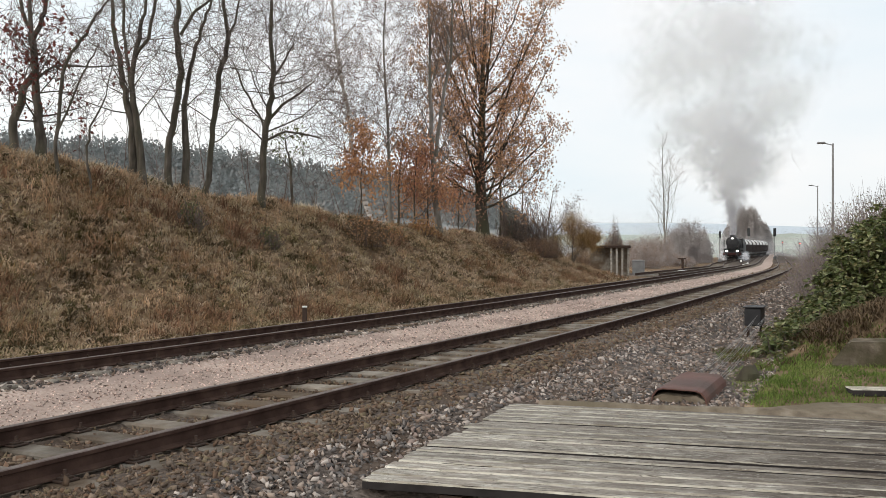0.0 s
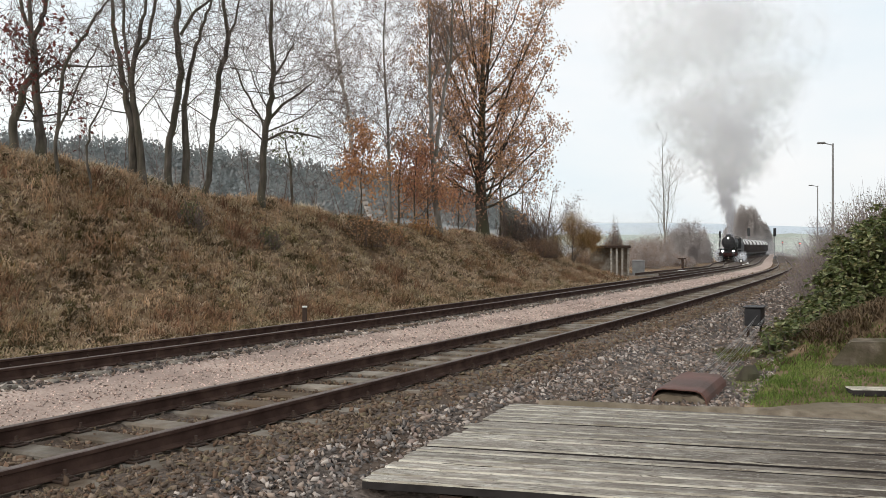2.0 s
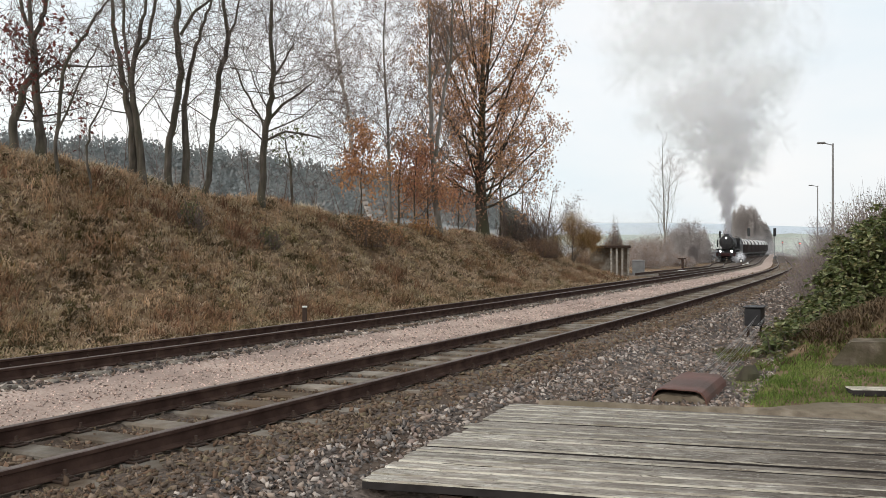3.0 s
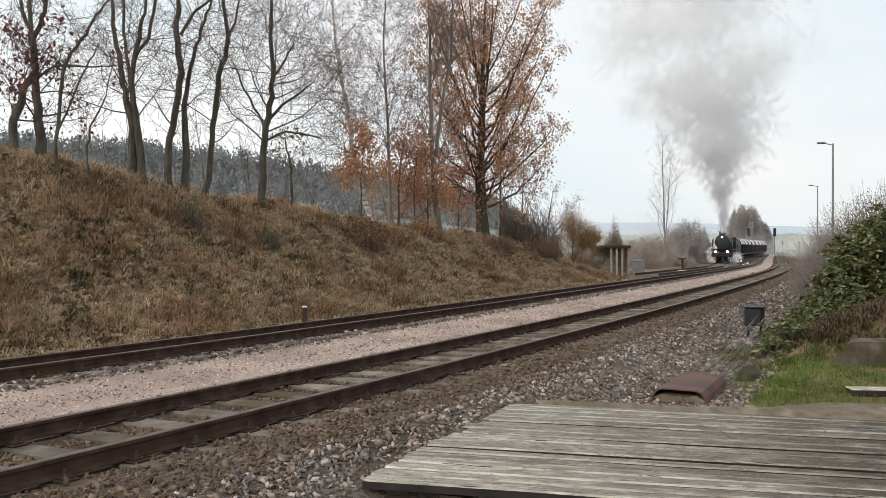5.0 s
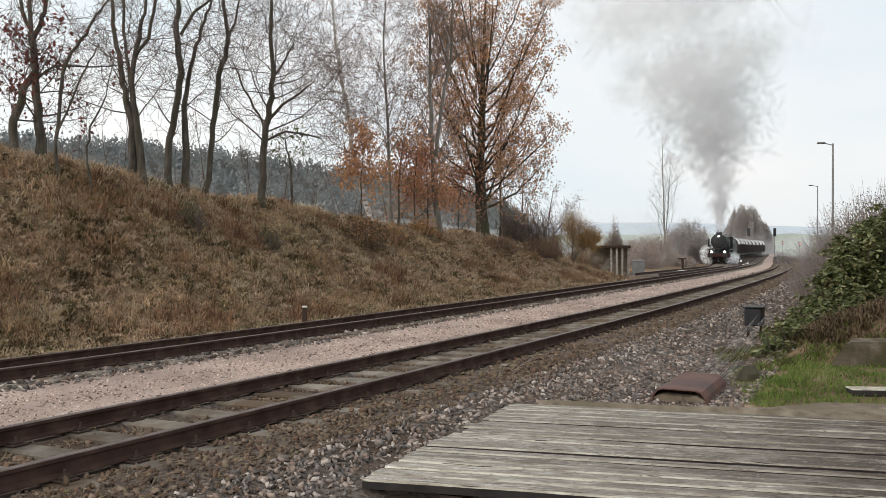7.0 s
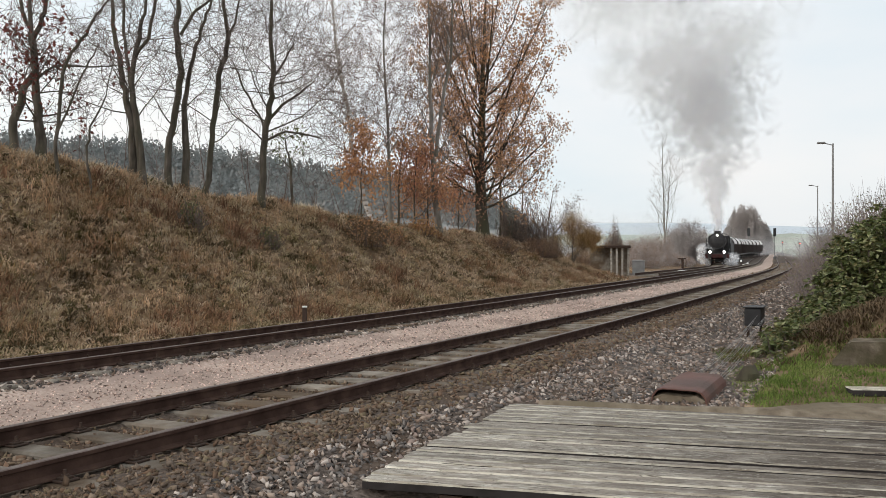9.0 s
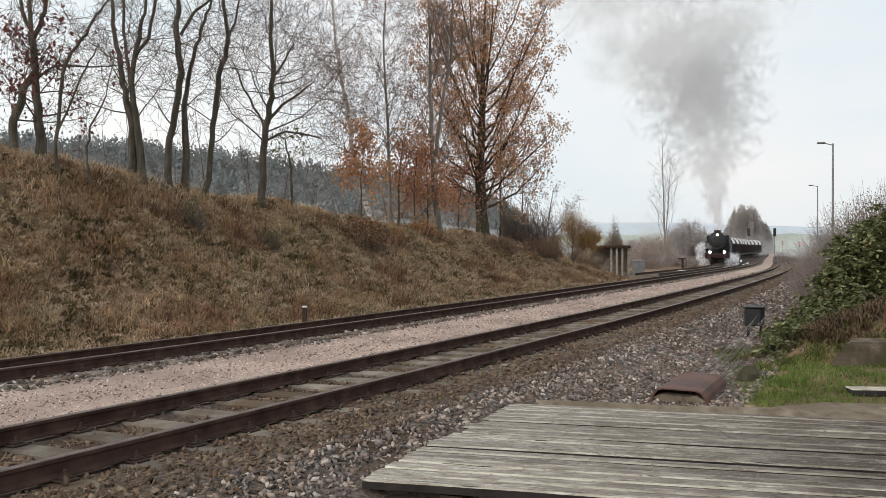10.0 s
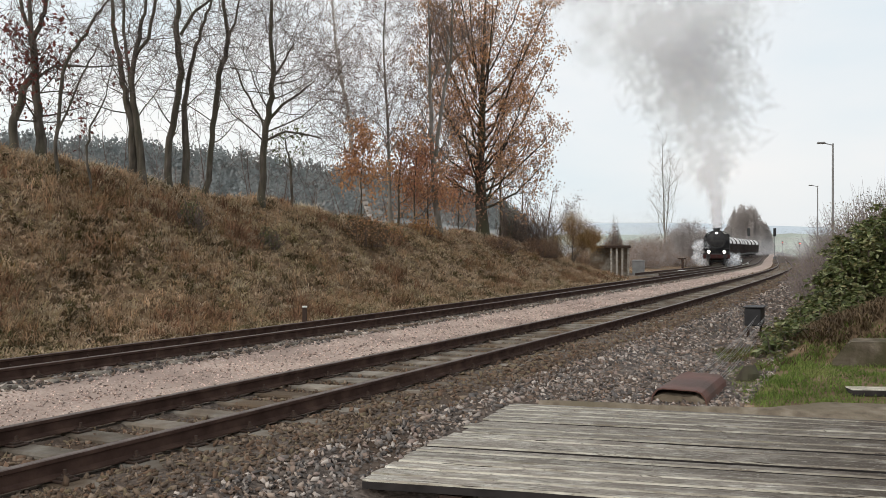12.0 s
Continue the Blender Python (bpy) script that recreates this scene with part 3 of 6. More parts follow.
def timber_deck():
    """Weathered planks whose ends follow the track, lying on earth and two bearers."""
    t = thing("timber_deck", Matrix.Identity(4), "weathered grey plank deck of a crossing beside the track", "plank deck")
    rng = random.Random(11)
    a, b_ = Vector((-0.65, 6.32, 0)), Vector((0.83, 9.49, 0))
    n = 17
    pitch = (b_ - a).dot(PLANK_ACROSS) / n
    turn = math.atan2(PLANK_DIR.y, PLANK_DIR.x)
    for i in range(n):
        base = a.lerp(b_, (i + 0.5) / n)
        bm = B()
        w = pitch - rng.choice((0.014, 0.022, 0.034, 0.050))
        length = 9.0 + rng.uniform(-0.1, 0.1)
        x0 = rng.uniform(-0.05, 0.05)
        k = 9
        sk = 0.16
        for j in range(k):
            u = x0 + length * j / (k - 1)
            dz = 0.010 * noise.noise((u * 0.6, i * 3.1, 0.0))
            for s, z in ((-1, -0.065), (1, -0.065), (1, 0.0), (0.92, 0.005), (-0.88, 0.006), (-1, -0.008)):
                shift = (sk * s * pitch * 0.5) if j == 0 else 0
                bm.verts.new((u + shift, s * w / 2 + 0.004 * noise.noise((u, i * 1.7, s)), z + dz))
        bm.verts.ensure_lookup_table()
        for j in range(k - 1):
            for q in range(6):
                p = j * 6 + q
                r = j * 6 + (q + 1) % 6
                bm.faces.new([bm.verts[x] for x in (p, r, r + 6, p + 6)])
        bm.faces.new([bm.verts[x] for x in range(5, -1, -1)])
        bm.faces.new([bm.verts[x] for x in range((k - 1) * 6, k * 6)])
        m = Matrix.Translation((base.x, base.y, DECK_Z - 0.008 + rng.uniform(-.012, .010))) @ Matrix.Rotation(turn + radians(rng.uniform(-0.35, 0.35)), 4, "Z") @ Matrix.Rotation(radians(rng.uniform(-3.0, 3.0)), 4, "X")
        pm = bpy.data.meshes.new("plank")
        bm.to_mesh(pm)
        bm.free()
        pm.materials.append(M_PLANK)
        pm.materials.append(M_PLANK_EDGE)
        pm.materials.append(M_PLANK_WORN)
        # sides take the grime-and-shade colour, the near bevel the worn one
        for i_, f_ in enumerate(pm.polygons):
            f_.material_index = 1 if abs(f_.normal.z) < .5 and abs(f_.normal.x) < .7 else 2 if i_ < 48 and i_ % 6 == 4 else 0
        part("plank", pm, None, t, at=m)
    for u in (0.7, 3.2, 6.0, 8.3):
        bm = B()
        p = a + PLANK_DIR * u
        q = b_ + PLANK_DIR * u
        box(bm, (-0.09, 0.05, -0.42), (0.09, (q - p).length - 0.05, -0.085))
        ang = math.atan2(-(q - p).x, (q - p).y)
        part("bearer", bm, M_IRON, t, at=Matrix.Translation((p.x, p.y, DECK_Z)) @ Matrix.Rotation(ang, 4, "Z"))
    return t


timber_deck()


def earth_width(u):
    return .16 + .045 * u + .72 * smooth(2.5, 3.4, u) + .07 * noise.noise((u * 1.3, 2, 0))


def earth_strip():
    """Trodden earth heaped against the far edge of the deck, wider away from the track."""
    v, f = [], []
    n, m = 40, 7
    far_edge = Vector((0.83, 9.49, 0))
    for i in range(n + 1):
        u = .25 + 8.0 * i / n
        w = earth_width(u)
        lap = -.04 - .09 * smooth(2.2, 4.2, u)
        for j in range(m + 1):
            k = j / m
            p = far_edge + PLANK_DIR * u + PLANK_ACROSS * (lap + (w - lap) * k)
            h = DECK_Z + .008 + .035 * math.sin(math.pi * min(1, k * 1.1)) * (.4 + .6 * smooth(1, 4, u)) + .02 * noise.noise((u * 3, k * 4, 1)) - .16 * smooth(.62, 1.0, k)
            v.append((p.x, p.y, h - (.03 if j == 0 else 0)))
    for i in range(n):
        for j in range(m):
            a = i * (m + 1) + j
            f.append((a, a + m + 1, a + m + 2, a + 1))
    return tagged(new("earth_bank", mesh_data("earth_bank", v, f, M_EARTH, True)), "trodden brown earth along the deck edge", "earth", kind="structure")


earth_strip()


# ---- trees ----
def tube(verts, faces, pts, radii, sides):
    pts = [Vector(p) for p in pts]
    n = len(pts)
    base = len(verts)
    ref = Vector((0.31, 0.95, 0.05))
    for i, p in enumerate(pts):
        d = (pts[min(i + 1, n - 1)] - pts[max(i - 1, 0)]).normalized()
        a = d.cross(ref)
        a = a.normalized() if a.length > 1e-4 else Vector((1, 0, 0))
        c = d.cross(a)
        for k in range(sides):
            w = 2 * math.pi * k / sides
            verts.append(p + (a * math.cos(w) + c * math.sin(w)) * radii[i])
    for i in range(n - 1):
        for k in range(sides):
            p, q = base + i * sides + k, base + i * sides + (k + 1) % sides
            faces.append((p, q, q + sides, p + sides))


def grow(rng, p, d, length, r, level, out, o):
    """One branch and, along it, its children; out collects (points, radii, level)."""
    n = (7, 6, 4, 3)[min(level, 3)]
    pts, radii = [Vector(p)], [r]
    d = Vector(d).normalized()
    tip = 0.30 if level == 0 else 0.22
    for i in range(n):
        d = (d + Vector((rng.gauss(0, 1), rng.gauss(0, 1), rng.gauss(0, 0.7))) * o["wander"] * (0.5 if level == 0 else 1) + Vector((0, 0, o["up"] if level else 0.03))).normalized()
        pts.append(pts[-1] + d * length / n)
        radii.append(max(0.004, r * (1 - (1 - tip) * (i + 1) / n)))
    branch_children(rng, pts, radii, length, level, out, o)


def branch_children(rng, pts, radii, length, level, out, o):
    out.append((pts, radii, level))
    if level >= o["levels"]:
        return
    n = len(pts) - 1
    count = o["count"][level]
    start = o["start"] if level == 0 else 0.18
    az = rng.uniform(0, 6.28)
    for k in range(count):
        t = start + (1 - start) * (k + rng.uniform(0.1, 0.9)) / count
        i = min(n - 1, int(t * n))
        f = t * n - i
        p = pts[i].lerp(pts[i + 1], f)
        d = (pts[i + 1] - pts[i]).normalized()
        az += 2.4 + rng.uniform(-0.5, 0.5)
        a = d.cross(Vector((0.2, 0.9, 0.3))).normalized()
        side = Matrix.Rotation(az, 3, d) @ a
        ang = radians(rng.uniform(*o["angle"]))
        cd = d * math.cos(ang) + side * math.sin(ang)
        if level == 0:
            top = 1.0 - 0.62 * (t - start) / (1 - start)
            cl = o["reach"] * top * rng.uniform(0.7, 1.15)
        else:
            cl = length * rng.uniform(0.34, 0.6) * (1.15 - 0.5 * t)
        rr = radii[i] * (o["thin"] if level == 0 else 0.58) * rng.uniform(0.7, 1.0)
        grow(rng, p, cd, cl, max(rr, 0.005), level + 1, out, o)


def leaf_cards(rng, spots, size, spread_, per, fine=False):
    """Many small bent leaves round the twig ends."""
    verts, faces = [], []
    for p in spots:
        for _ in range(per):
            c = p + Vector((rng.gauss(0, 1), rng.gauss(0, 1), rng.gauss(0, 1))) * spread_
            e = Euler((rng.uniform(0, 6.28), rng.uniform(0, 6.28), rng.uniform(0, 6.28))).to_matrix()
            s = size * rng.uniform(0.5, 1.5)
            b = len(verts)
            if not fine:
                verts += [c + e @ (Vector(q) * s) for q in ((-0.5, 0, 0), (0, -0.32, 0.12), (0.5, 0, -0.04), (0, 0.32, 0.12))]
                faces += [(b, b + 1, b + 2), (b, b + 2, b + 3)]
                continue
            for q in ((-0.5, 0, 0), (-0.12, -0.30, 0.10), (0.24, -0.24, 0.08), (0.52, 0, -0.06), (0.2, 0.26, 0.08), (-0.15, 0.29, 0.12)):
                verts.append(c + e @ (Vector(q) * s))
            faces += [(b, b + 1, b + 2, b + 3), (b, b + 3, b + 4, b + 5)]
    return verts, faces


def tree(name, where, trunks, label, seed, bark=None, twig_mat=None, leaf=None, leaves=None, category="tree", twig_min=0.0032, slim=0.62, group="", skip=0.0, **opts):
    """trunks: lists of (x, y, z, radius) from the base. leaves: size, spread, per twig, chance, low, high (share of the height)."""
    bark, twig_mat = bark or M_BARK, twig_mat or M_TWIG
    o = dict(thin=0.42, levels=3, count=(12, 7, 5), start=0.3, angle=(35, 65), reach=3.0, wander=0.16, up=0.10)
    o.update(opts)
    rng = random.Random(seed)
    base, k = where if isinstance(where, tuple) else (where, 1.0)
    trunks = [[tuple(q * k for q in row) for row in tr] for tr in trunks]
    o["reach"] *= k
    t = thing(name, Matrix.Translation(base), label, category, group)
    out, limbs, twigs = [], ([], []), ([], [])
    for tr in trunks:
        pts, radii = [], []
        for (x0, y0, z0, r0), (x1, y1, z1, r1) in zip(tr, tr[1:]):
            for i in range(3):
                f = i / 3
                pts.append(Vector((x0 + (x1 - x0) * f, y0 + (y1 - y0) * f, z0 + (z1 - z0) * f)) + Vector((rng.gauss(0, 1), rng.gauss(0, 1), 0)) * 0.022)
                radii.append((r0 + (r1 - r0) * f) * slim)
        pts.append(Vector(tr[-1][:3]))
        radii.append(tr[-1][3] * slim)
        bough = tr[0][2] > .5 * k
        if bough:
            radii[-1] = min(radii[-1], .012)
            radii[-2] = min(radii[-2], .022)
        else:
            pts[0].z -= 0.35
            radii[0] *= 1.35
        branch_children(rng, pts, radii, pts[-1].z, 0, out, dict(o, start=.1, count=(max(4, o["count"][0] // 2), *o["count"][1:])) if skip and bough else o)
    spots = []
    for pts, radii, level in out:
        radii = [max(r, twig_min) for r in radii]
        tgt = limbs if level < 2 else twigs
        tube(tgt[0], tgt[1], pts, radii, (8, 6, 4, 3)[min(level, 3)])
        if level >= o["levels"] - 1:
            spots.append(pts[-1])
            spots.append(pts[len(pts) // 2])
    part("trunk", mesh_data("trunk", limbs[0], limbs[1], bark, True), None, t)
    if twigs[0]:
        part("crown", mesh_data("crown", twigs[0], twigs[1], twig_mat), None, t, "fine bare twigs")
    if leaf:
        size, spread_, per, chance, low, high = leaves
        top = max(p.z for p in spots)
        keep = [p for p in spots if rng.random() < chance and low <= p.z / top <= high]
        v, f = leaf_cards(rng, keep, size, spread_, per)
        part("leaves", mesh_data("leaves", v, f, leaf), None, t, "withered autumn leaves")
    return t


def bank_top(x, y):
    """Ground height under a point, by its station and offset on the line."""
    s = y
    for _ in range(25):
        m = line_slope(s)
        k = 1 / math.sqrt(1 + m * m)
        s += ((x - line_x(s)) * m * k + (y - s) * k) * k
    m = line_slope(s)
    k = 1 / math.sqrt(1 + m * m)
    d = (x - line_x(s)) * k - (y - s) * m * k
    return rail_z(s) + ground_z(s, d)


def stand(px, depth):
    x, y = (px - 784) / 1500 * depth, depth
    return Vector((x, y, bank_top(x, y) - 0.03))




BARE = dict(levels=3, count=(15, 8, 6), start=0.28, angle=(30, 65), reach=3.3)
def spot(px, py, ref):
    """The base where that line of sight meets the bank, and the scale against the reference depth."""
    slope_x, slope_z = (px - 784) / 1500, (437 - py) / 1500
    best = None
    d = 12.0
    while d < 75:
        gap = EYE[2] + slope_z * d - bank_top(slope_x * d, d)
        if gap <= 0:
            break
        if best is None or gap < best[0]:
            best = (gap, d)
        d += 0.15
    else:
        d = best[1]
    return Vector((slope_x * d, d, bank_top(slope_x * d, d) - .03)), d / ref


LEFT = dict(BARE, count=(13, 7, 5), reach=2.5, start=.20, slim=.68, skip=.42, thin=.26, angle=(38, 82), up=0.07, wander=.21, twig_min=.0042)
tree("oak_tree", spot(76, 272, 22), [[(0, 0, 0, 0.22), (-0.09, 0, 0.84, 0.176), (-0.16, 0, 1.64, 0.147), (-0.22, 0, 2.38, 0.132), (-0.26, 0, 3.08, 0.132)],
     [(-0.26, 0, 3.02, 0.095), (-0.41, 0, 3.64, 0.073), (-0.59, 0, 3.99, 0.066), (-1.09, 0, 7.5, 0.03)],
     [(-0.25, 0, 3.02, 0.11), (-0.07, 0, 3.59, 0.088), (0.09, 0, 3.99, 0.073), (0.59, 0, 7.8, 0.03)],
     [(-0.19, 0, 2.11, 0.051), (0.32, 0, 2.48, 0.044), (1.09, 0, 2.46, 0.033), (1.82, 0, 2.46, 0.022)]], "fork-stemmed tree with a few dark red leaves on the bank", 21,
     leaf=M_RED_LEAF, leaves=(.10, .16, 5, .028, .05, .5), **LEFT)
tree("red_leaved_tree", spot(16, 262, 20), [[(0, 0, 0, .15), (.12, 0, .8, .14), (.38, 0, 1.5, .12), (.5, .2, 2.0, .10), (.3, .3, 4, .06), (.2, .3, 6.5, .03)]],
     "small oak holding dark red leaves at the bank edge", 22, leaf=M_RED_LEAF, leaves=(.10, .17, 5, .15, .0, .66), **dict(LEFT, start=0.15, reach=1.5))
tree("young_tree", spot(102, 316, 20.8), [[(0, 0, 0, 0.069), (-0.04, 0, 0.89, 0.066), (0.06, 0, 2, 0.062), (0.22, 0, 2.83, 0.059), (0.44, 0, 3.2, 0.055), (0.72, 0, 3.52, 0.049), (0.97, 0, 4.01, 0.042), (1.22, 0, 4.34, 0.035), (2.12, 0, 5.6, 0.02)],
     [(-0.03, 0, 1.05, 0.042), (0.22, 0, 1.61, 0.038), (0.5, 0, 2.3, 0.035), (0.8, 0, 2.88, 0.028), (1.01, 0, 3.27, 0.021)]], "slender leaning bare young tree", 23, group="young trees", **dict(LEFT, count=(9, 6, 5), reach=1.7))
tree("young_tree", spot(160, 347, 20), [[(0, 0, 0, .045), (-.07, 0, 1.2, .04), (.03, 0, 1.65, .035), (.38, 0, 2.4, .02), (.6, 0, 3.4, .01)]], "thin bare sapling on the slope", 43, group="young trees", **dict(LEFT, count=(7, 5, 3), reach=1.0))
tree("forked_tree", spot(236, 296, 23), [[(-0.06, 0, 0, 0.169), (-0.06, 0, 1.46, 0.146), (-0.17, 0, 2.24, 0.123), (-0.29, 0, 2.85, 0.107), (-0.46, 0, 3.65, 0.092), (-0.57, 0, 4.54, 0.069), (-0.77, 0, 8, 0.03)],
     [(0.28, 0, 0, 0.161), (0.12, 0, 1.26, 0.146), (0.02, 0, 2.09, 0.123), (-0.08, 0, 2.7, 0.107), (0.06, 0, 3.47, 0.092), (0.21, 0, 4.08, 0.077), (0.32, 0, 4.54, 0.061), (0.62, 0, 8, 0.03)],
     [(-0.08, 0, 2.62, 0.077), (-0.21, 0, 3.77, 0.061), (-0.26, 0, 4.54, 0.054), (-0.26, 0, 7.4, 0.03)],
     [(0.06, 0, 3.39, 0.077), (0.38, 0, 3.85, 0.069), (0.55, 0, 4.54, 0.061), (1.05, 0, 7.8, 0.03)]], "bare tree with two stems fused at the foot", 24, **LEFT)
tree("bare_tree", spot(301, 340, 20.5), [[(0, 0, 0, 0.137), (-0.1, 0, 0.66, 0.123), (0.05, 0, 1.6, 0.116), (0.21, 0, 2.39, 0.113), (0.25, 0, 3.12, 0.109), (0.16, 0, 3.85, 0.103), (0.19, 0, 4.65, 0.075), (0.29, 0, 7.6, 0.03)],
     [(0.23, 0, 3.8, 0.061), (0.56, 0, 4.32, 0.055), (0.97, 0, 4.65, 0.041), (1.97, 0, 6.6, 0.02)]], "bare tree with a crooked mossy trunk", 25, group="bare trees on the bank", **LEFT)
tree("bare_tree", spot(327, 326, 21.5), [[(0, 0, 0, 0.15), (0.01, 0, 1.48, 0.122), (0.03, 0, 2.52, 0.086), (0.14, 0, 3.17, 0.072), (0.29, 0, 3.71, 0.065), (0.44, 0, 4.21, 0.057), (0.63, 0, 4.64, 0.047), (1.13, 0, 7, 0.03)]], "bare tree with a dark leaning stem", 26, group="bare trees on the bank", **LEFT)
tree("bare_tree", spot(360, 337, 20.8), [[(0, 0, 0, 0.118), (0.15, 0, 0.62, 0.104), (0.18, 0, 1.46, 0.097), (0.31, 0, 2.2, 0.101), (0.36, 0, 2.94, 0.097), (0.54, 0, 3.44, 0.09), (0.61, 0, 4.05, 0.076), (0.49, 0, 4.67, 0.062), (0.39, 0, 7.5, 0.03)],
     [(0.58, 0, 3.81, 0.049), (0.76, 0, 4.26, 0.042), (0.86, 0, 4.67, 0.035), (1.26, 0, 6.8, 0.02)]], "bare tree whose trunk curves to one side", 27, group="bare trees on the bank", **LEFT)
tree("bare_tree", spot(462, 365, 25), [[(0, 0, 0, 0.183), (0.07, 0, 1.22, 0.15), (0.12, 0, 2.37, 0.142), (0.3, 0, 3.25, 0.125), (0.37, 0, 3.92, 0.108), (0.28, 0, 4.97, 0.083), (0.3, 0, 6.08, 0.067), (0.4, 0, 9, 0.03)],
     [(0.13, 0, 2.45, 0.075), (0.63, 0, 3, 0.067), (1.13, 0, 3.33, 0.05), (1.63, 0, 3.75, 0.033)],
     [(0.1, 0, 2.33, 0.058), (-0.2, 0, 2.92, 0.05), (-0.62, 0, 3.75, 0.042), (-0.83, 0, 4.25, 0.033)],
     [(0.33, 0, 3.75, 0.058), (0.72, 0, 4.33, 0.05), (1, 0, 4.92, 0.037)],
     [(0.07, 0, 1.92, 0.058), (0.72, 0, 2.22, 0.05), (1.38, 0, 2.12, 0.037), (1.8, 0, 2, 0.025)]], "bare tree with a straight dark trunk and spreading boughs", 28, group="bare trees on the bank", **dict(BARE, start=0.16, count=(19, 8, 5), angle=(48, 80), reach=3.6, up=0.05, wander=.19, twig_min=.0048, slim=.68, skip=.3, thin=.28))
tree("stunted_tree", spot(516, 370, 25.5), [[(0, 0, 0, .07), (.02, 0, 1.0, .065), (-.1, 0, 1.6, .05), (-.2, 0, 2.1, .03), (.3, 0, 2.3, .02)]], "stunted little tree with a few leaves", 29,
     leaf=M_BRAMBLE, leaves=(.09, .12, 3, .5, 0, 1), **dict(BARE, count=(6, 4, 3), reach=.9))
tree("birch_tree", spot(658, 385, 30), [[(0, 0, 0, .20), (-.26, 0, .9, .17), (-.54, 0, 1.76, .15), (-.76, 0, 3.3, .13), (-.92, 0, 4.5, .11), (-1.2, 0, 5.8, .09), (-1.4, 0, 7.7, .07), (-1.6, 0, 10, .03)]], "white-stemmed leaning birch with fine drooping twigs", 30,
     bark=M_BIRCH, twig_mat=M_TWIG_BIRCH, group="birches", leaf=M_BROWN_LEAF, leaves=(.05, .22, 4, .22, 0.3, 1), **dict(BARE, count=(28, 10, 7), reach=3.0, up=0.0, twig_min=.0055))
tree("birch_tree", spot(692, 390, 33), [[(0, 0, 0, .13), (-.1, 0, 3.0, .10), (-.25, 0, 6.5, .06), (-.2, 0, 9.5, .03)]], "slim birch with fine reddish twigs", 31,
     bark=M_PALE_BARK, twig_mat=M_TWIG_BIRCH, group="birches", leaf=M_BROWN_LEAF, leaves=(.05, .22, 4, .28, 0.25, 1), **dict(BARE, count=(28, 10, 7), reach=2.6, up=0.02, twig_min=.0055))
tree("pale_tree", spot(779, 415, 33), [[(0, 0, 0, .22), (-.24, 0, 1.9, .19), (-.3, 0, 3.1, .15), (-.42, 0, 5.5, .11), (-.4, 0, 7.5, .08), (-.5, 0, 10, .03)],
     [(-.2, 0, 3.0, .13), (.1, 0, 5.2, .11), (.42, 0, 6.7, .09), (.46, 0, 8.5, .06), (.5, 0, 10, .03)]], "pale grey double-stemmed tree with bare branches", 32, bark=M_PALE_BARK, leaf=M_BROWN_LEAF, leaves=(.07, .22, 4, .35, .25, 1), **dict(BARE, reach=2.4, angle=(25, 60), count=(17, 9, 6), twig_min=.006))


def oak_limbs():
    """Straight main stem and a fan of ascending limbs that end on a broad egg-shaped crown."""
    rng = random.Random(330)
    stem = [(0, 0, 0, .36), (-.12, 0, 2.0, .31), (-.12, 0, 3.8, .25), (-.02, 0, 6.0, .17), (.05, 0, 8.8, .10), (.1, 0, 12.6, .03)]
    rows = [stem]
    for i in range(36):
        u = i / 35
        z = 1.2 + 6.2 * u ** 1.1
        az = 2.4 * i + rng.uniform(-.35, .35)
        dx, dy = math.cos(az), math.sin(az)
        out = math.radians(rng.uniform(62, 86) - 36 * u)
        reach = rng.uniform(.86, 1.06)
        rx = (4.45 if dx > 0 else 3.5) * reach * (1.0 - .85 * max(0, .36 - u))
        r = .085 - .03 * u
        tip_z = z + .7 + 6.4 * math.cos(out) * reach + 1.4 * u
        k = math.sin(out) ** .7
        row = []
        for f, g, rr in ((0, 0, 1.0), (.25, .15, .82), (.55, .42, .6), (.82, .74, .38), (1, 1, .18)):
            row.append((-.12 + dx * rx * k * f + rng.gauss(0, .06), dy * rx * k * f, z + (tip_z - z) * g + rng.gauss(0, .06), r * rr))
        rows.append(row)
    return rows


tree("large_oak", spot(855, 404, 40), oak_limbs(), "large broad oak with thinning orange-brown leaves", 33,
     leaf=M_OAK_LEAF, bark=M_OAK_BARK, twig_mat=M_TWIG, slim=.85, leaves=(.10, .17, 5, .31, 0, 1), twig_min=.0045, **dict(BARE, count=(10, 6, 4), start=0.22, angle=(24, 62), reach=1.8, up=0.08))
tree("young_oak", spot(705, 396, 31.5), [[(0, 0, 0, .07), (.0, 0, 1.5, .06), (.2, 0, 3.4, .03)]], "young oak full of rust-red leaves", 34,
     leaf=M_OAK_LEAF, leaves=(.10, .18, 7, .5, 0, 1), group="young oaks", **dict(BARE, count=(12, 6, 4), start=0.08, angle=(50, 85), reach=1.9))
tree("young_oak", spot(640, 394, 30.5), [[(0, 0, 0, .05), (.0, 0, 1.5, .04), (.1, 0, 3.2, .02)]], "young oak full of rust-red leaves", 35,
     leaf=M_OAK_LEAF, leaves=(.11, .18, 7, .6, 0, 1), group="young oaks", **dict(BARE, count=(9, 6, 4), start=0.25, angle=(50, 85), reach=1.3))
tree("young_oak", spot(757, 404, 32.5), [[(0, 0, 0, .05), (.0, 0, 1.2, .04), (-.1, 0, 2.6, .02)]], "young oak full of rust-red leaves", 44,
     leaf=M_OAK_LEAF, leaves=(.11, .18, 7, .6, 0, 1), group="young oaks", **dict(BARE, count=(10, 6, 4), start=0.12, angle=(50, 85), reach=1.4))
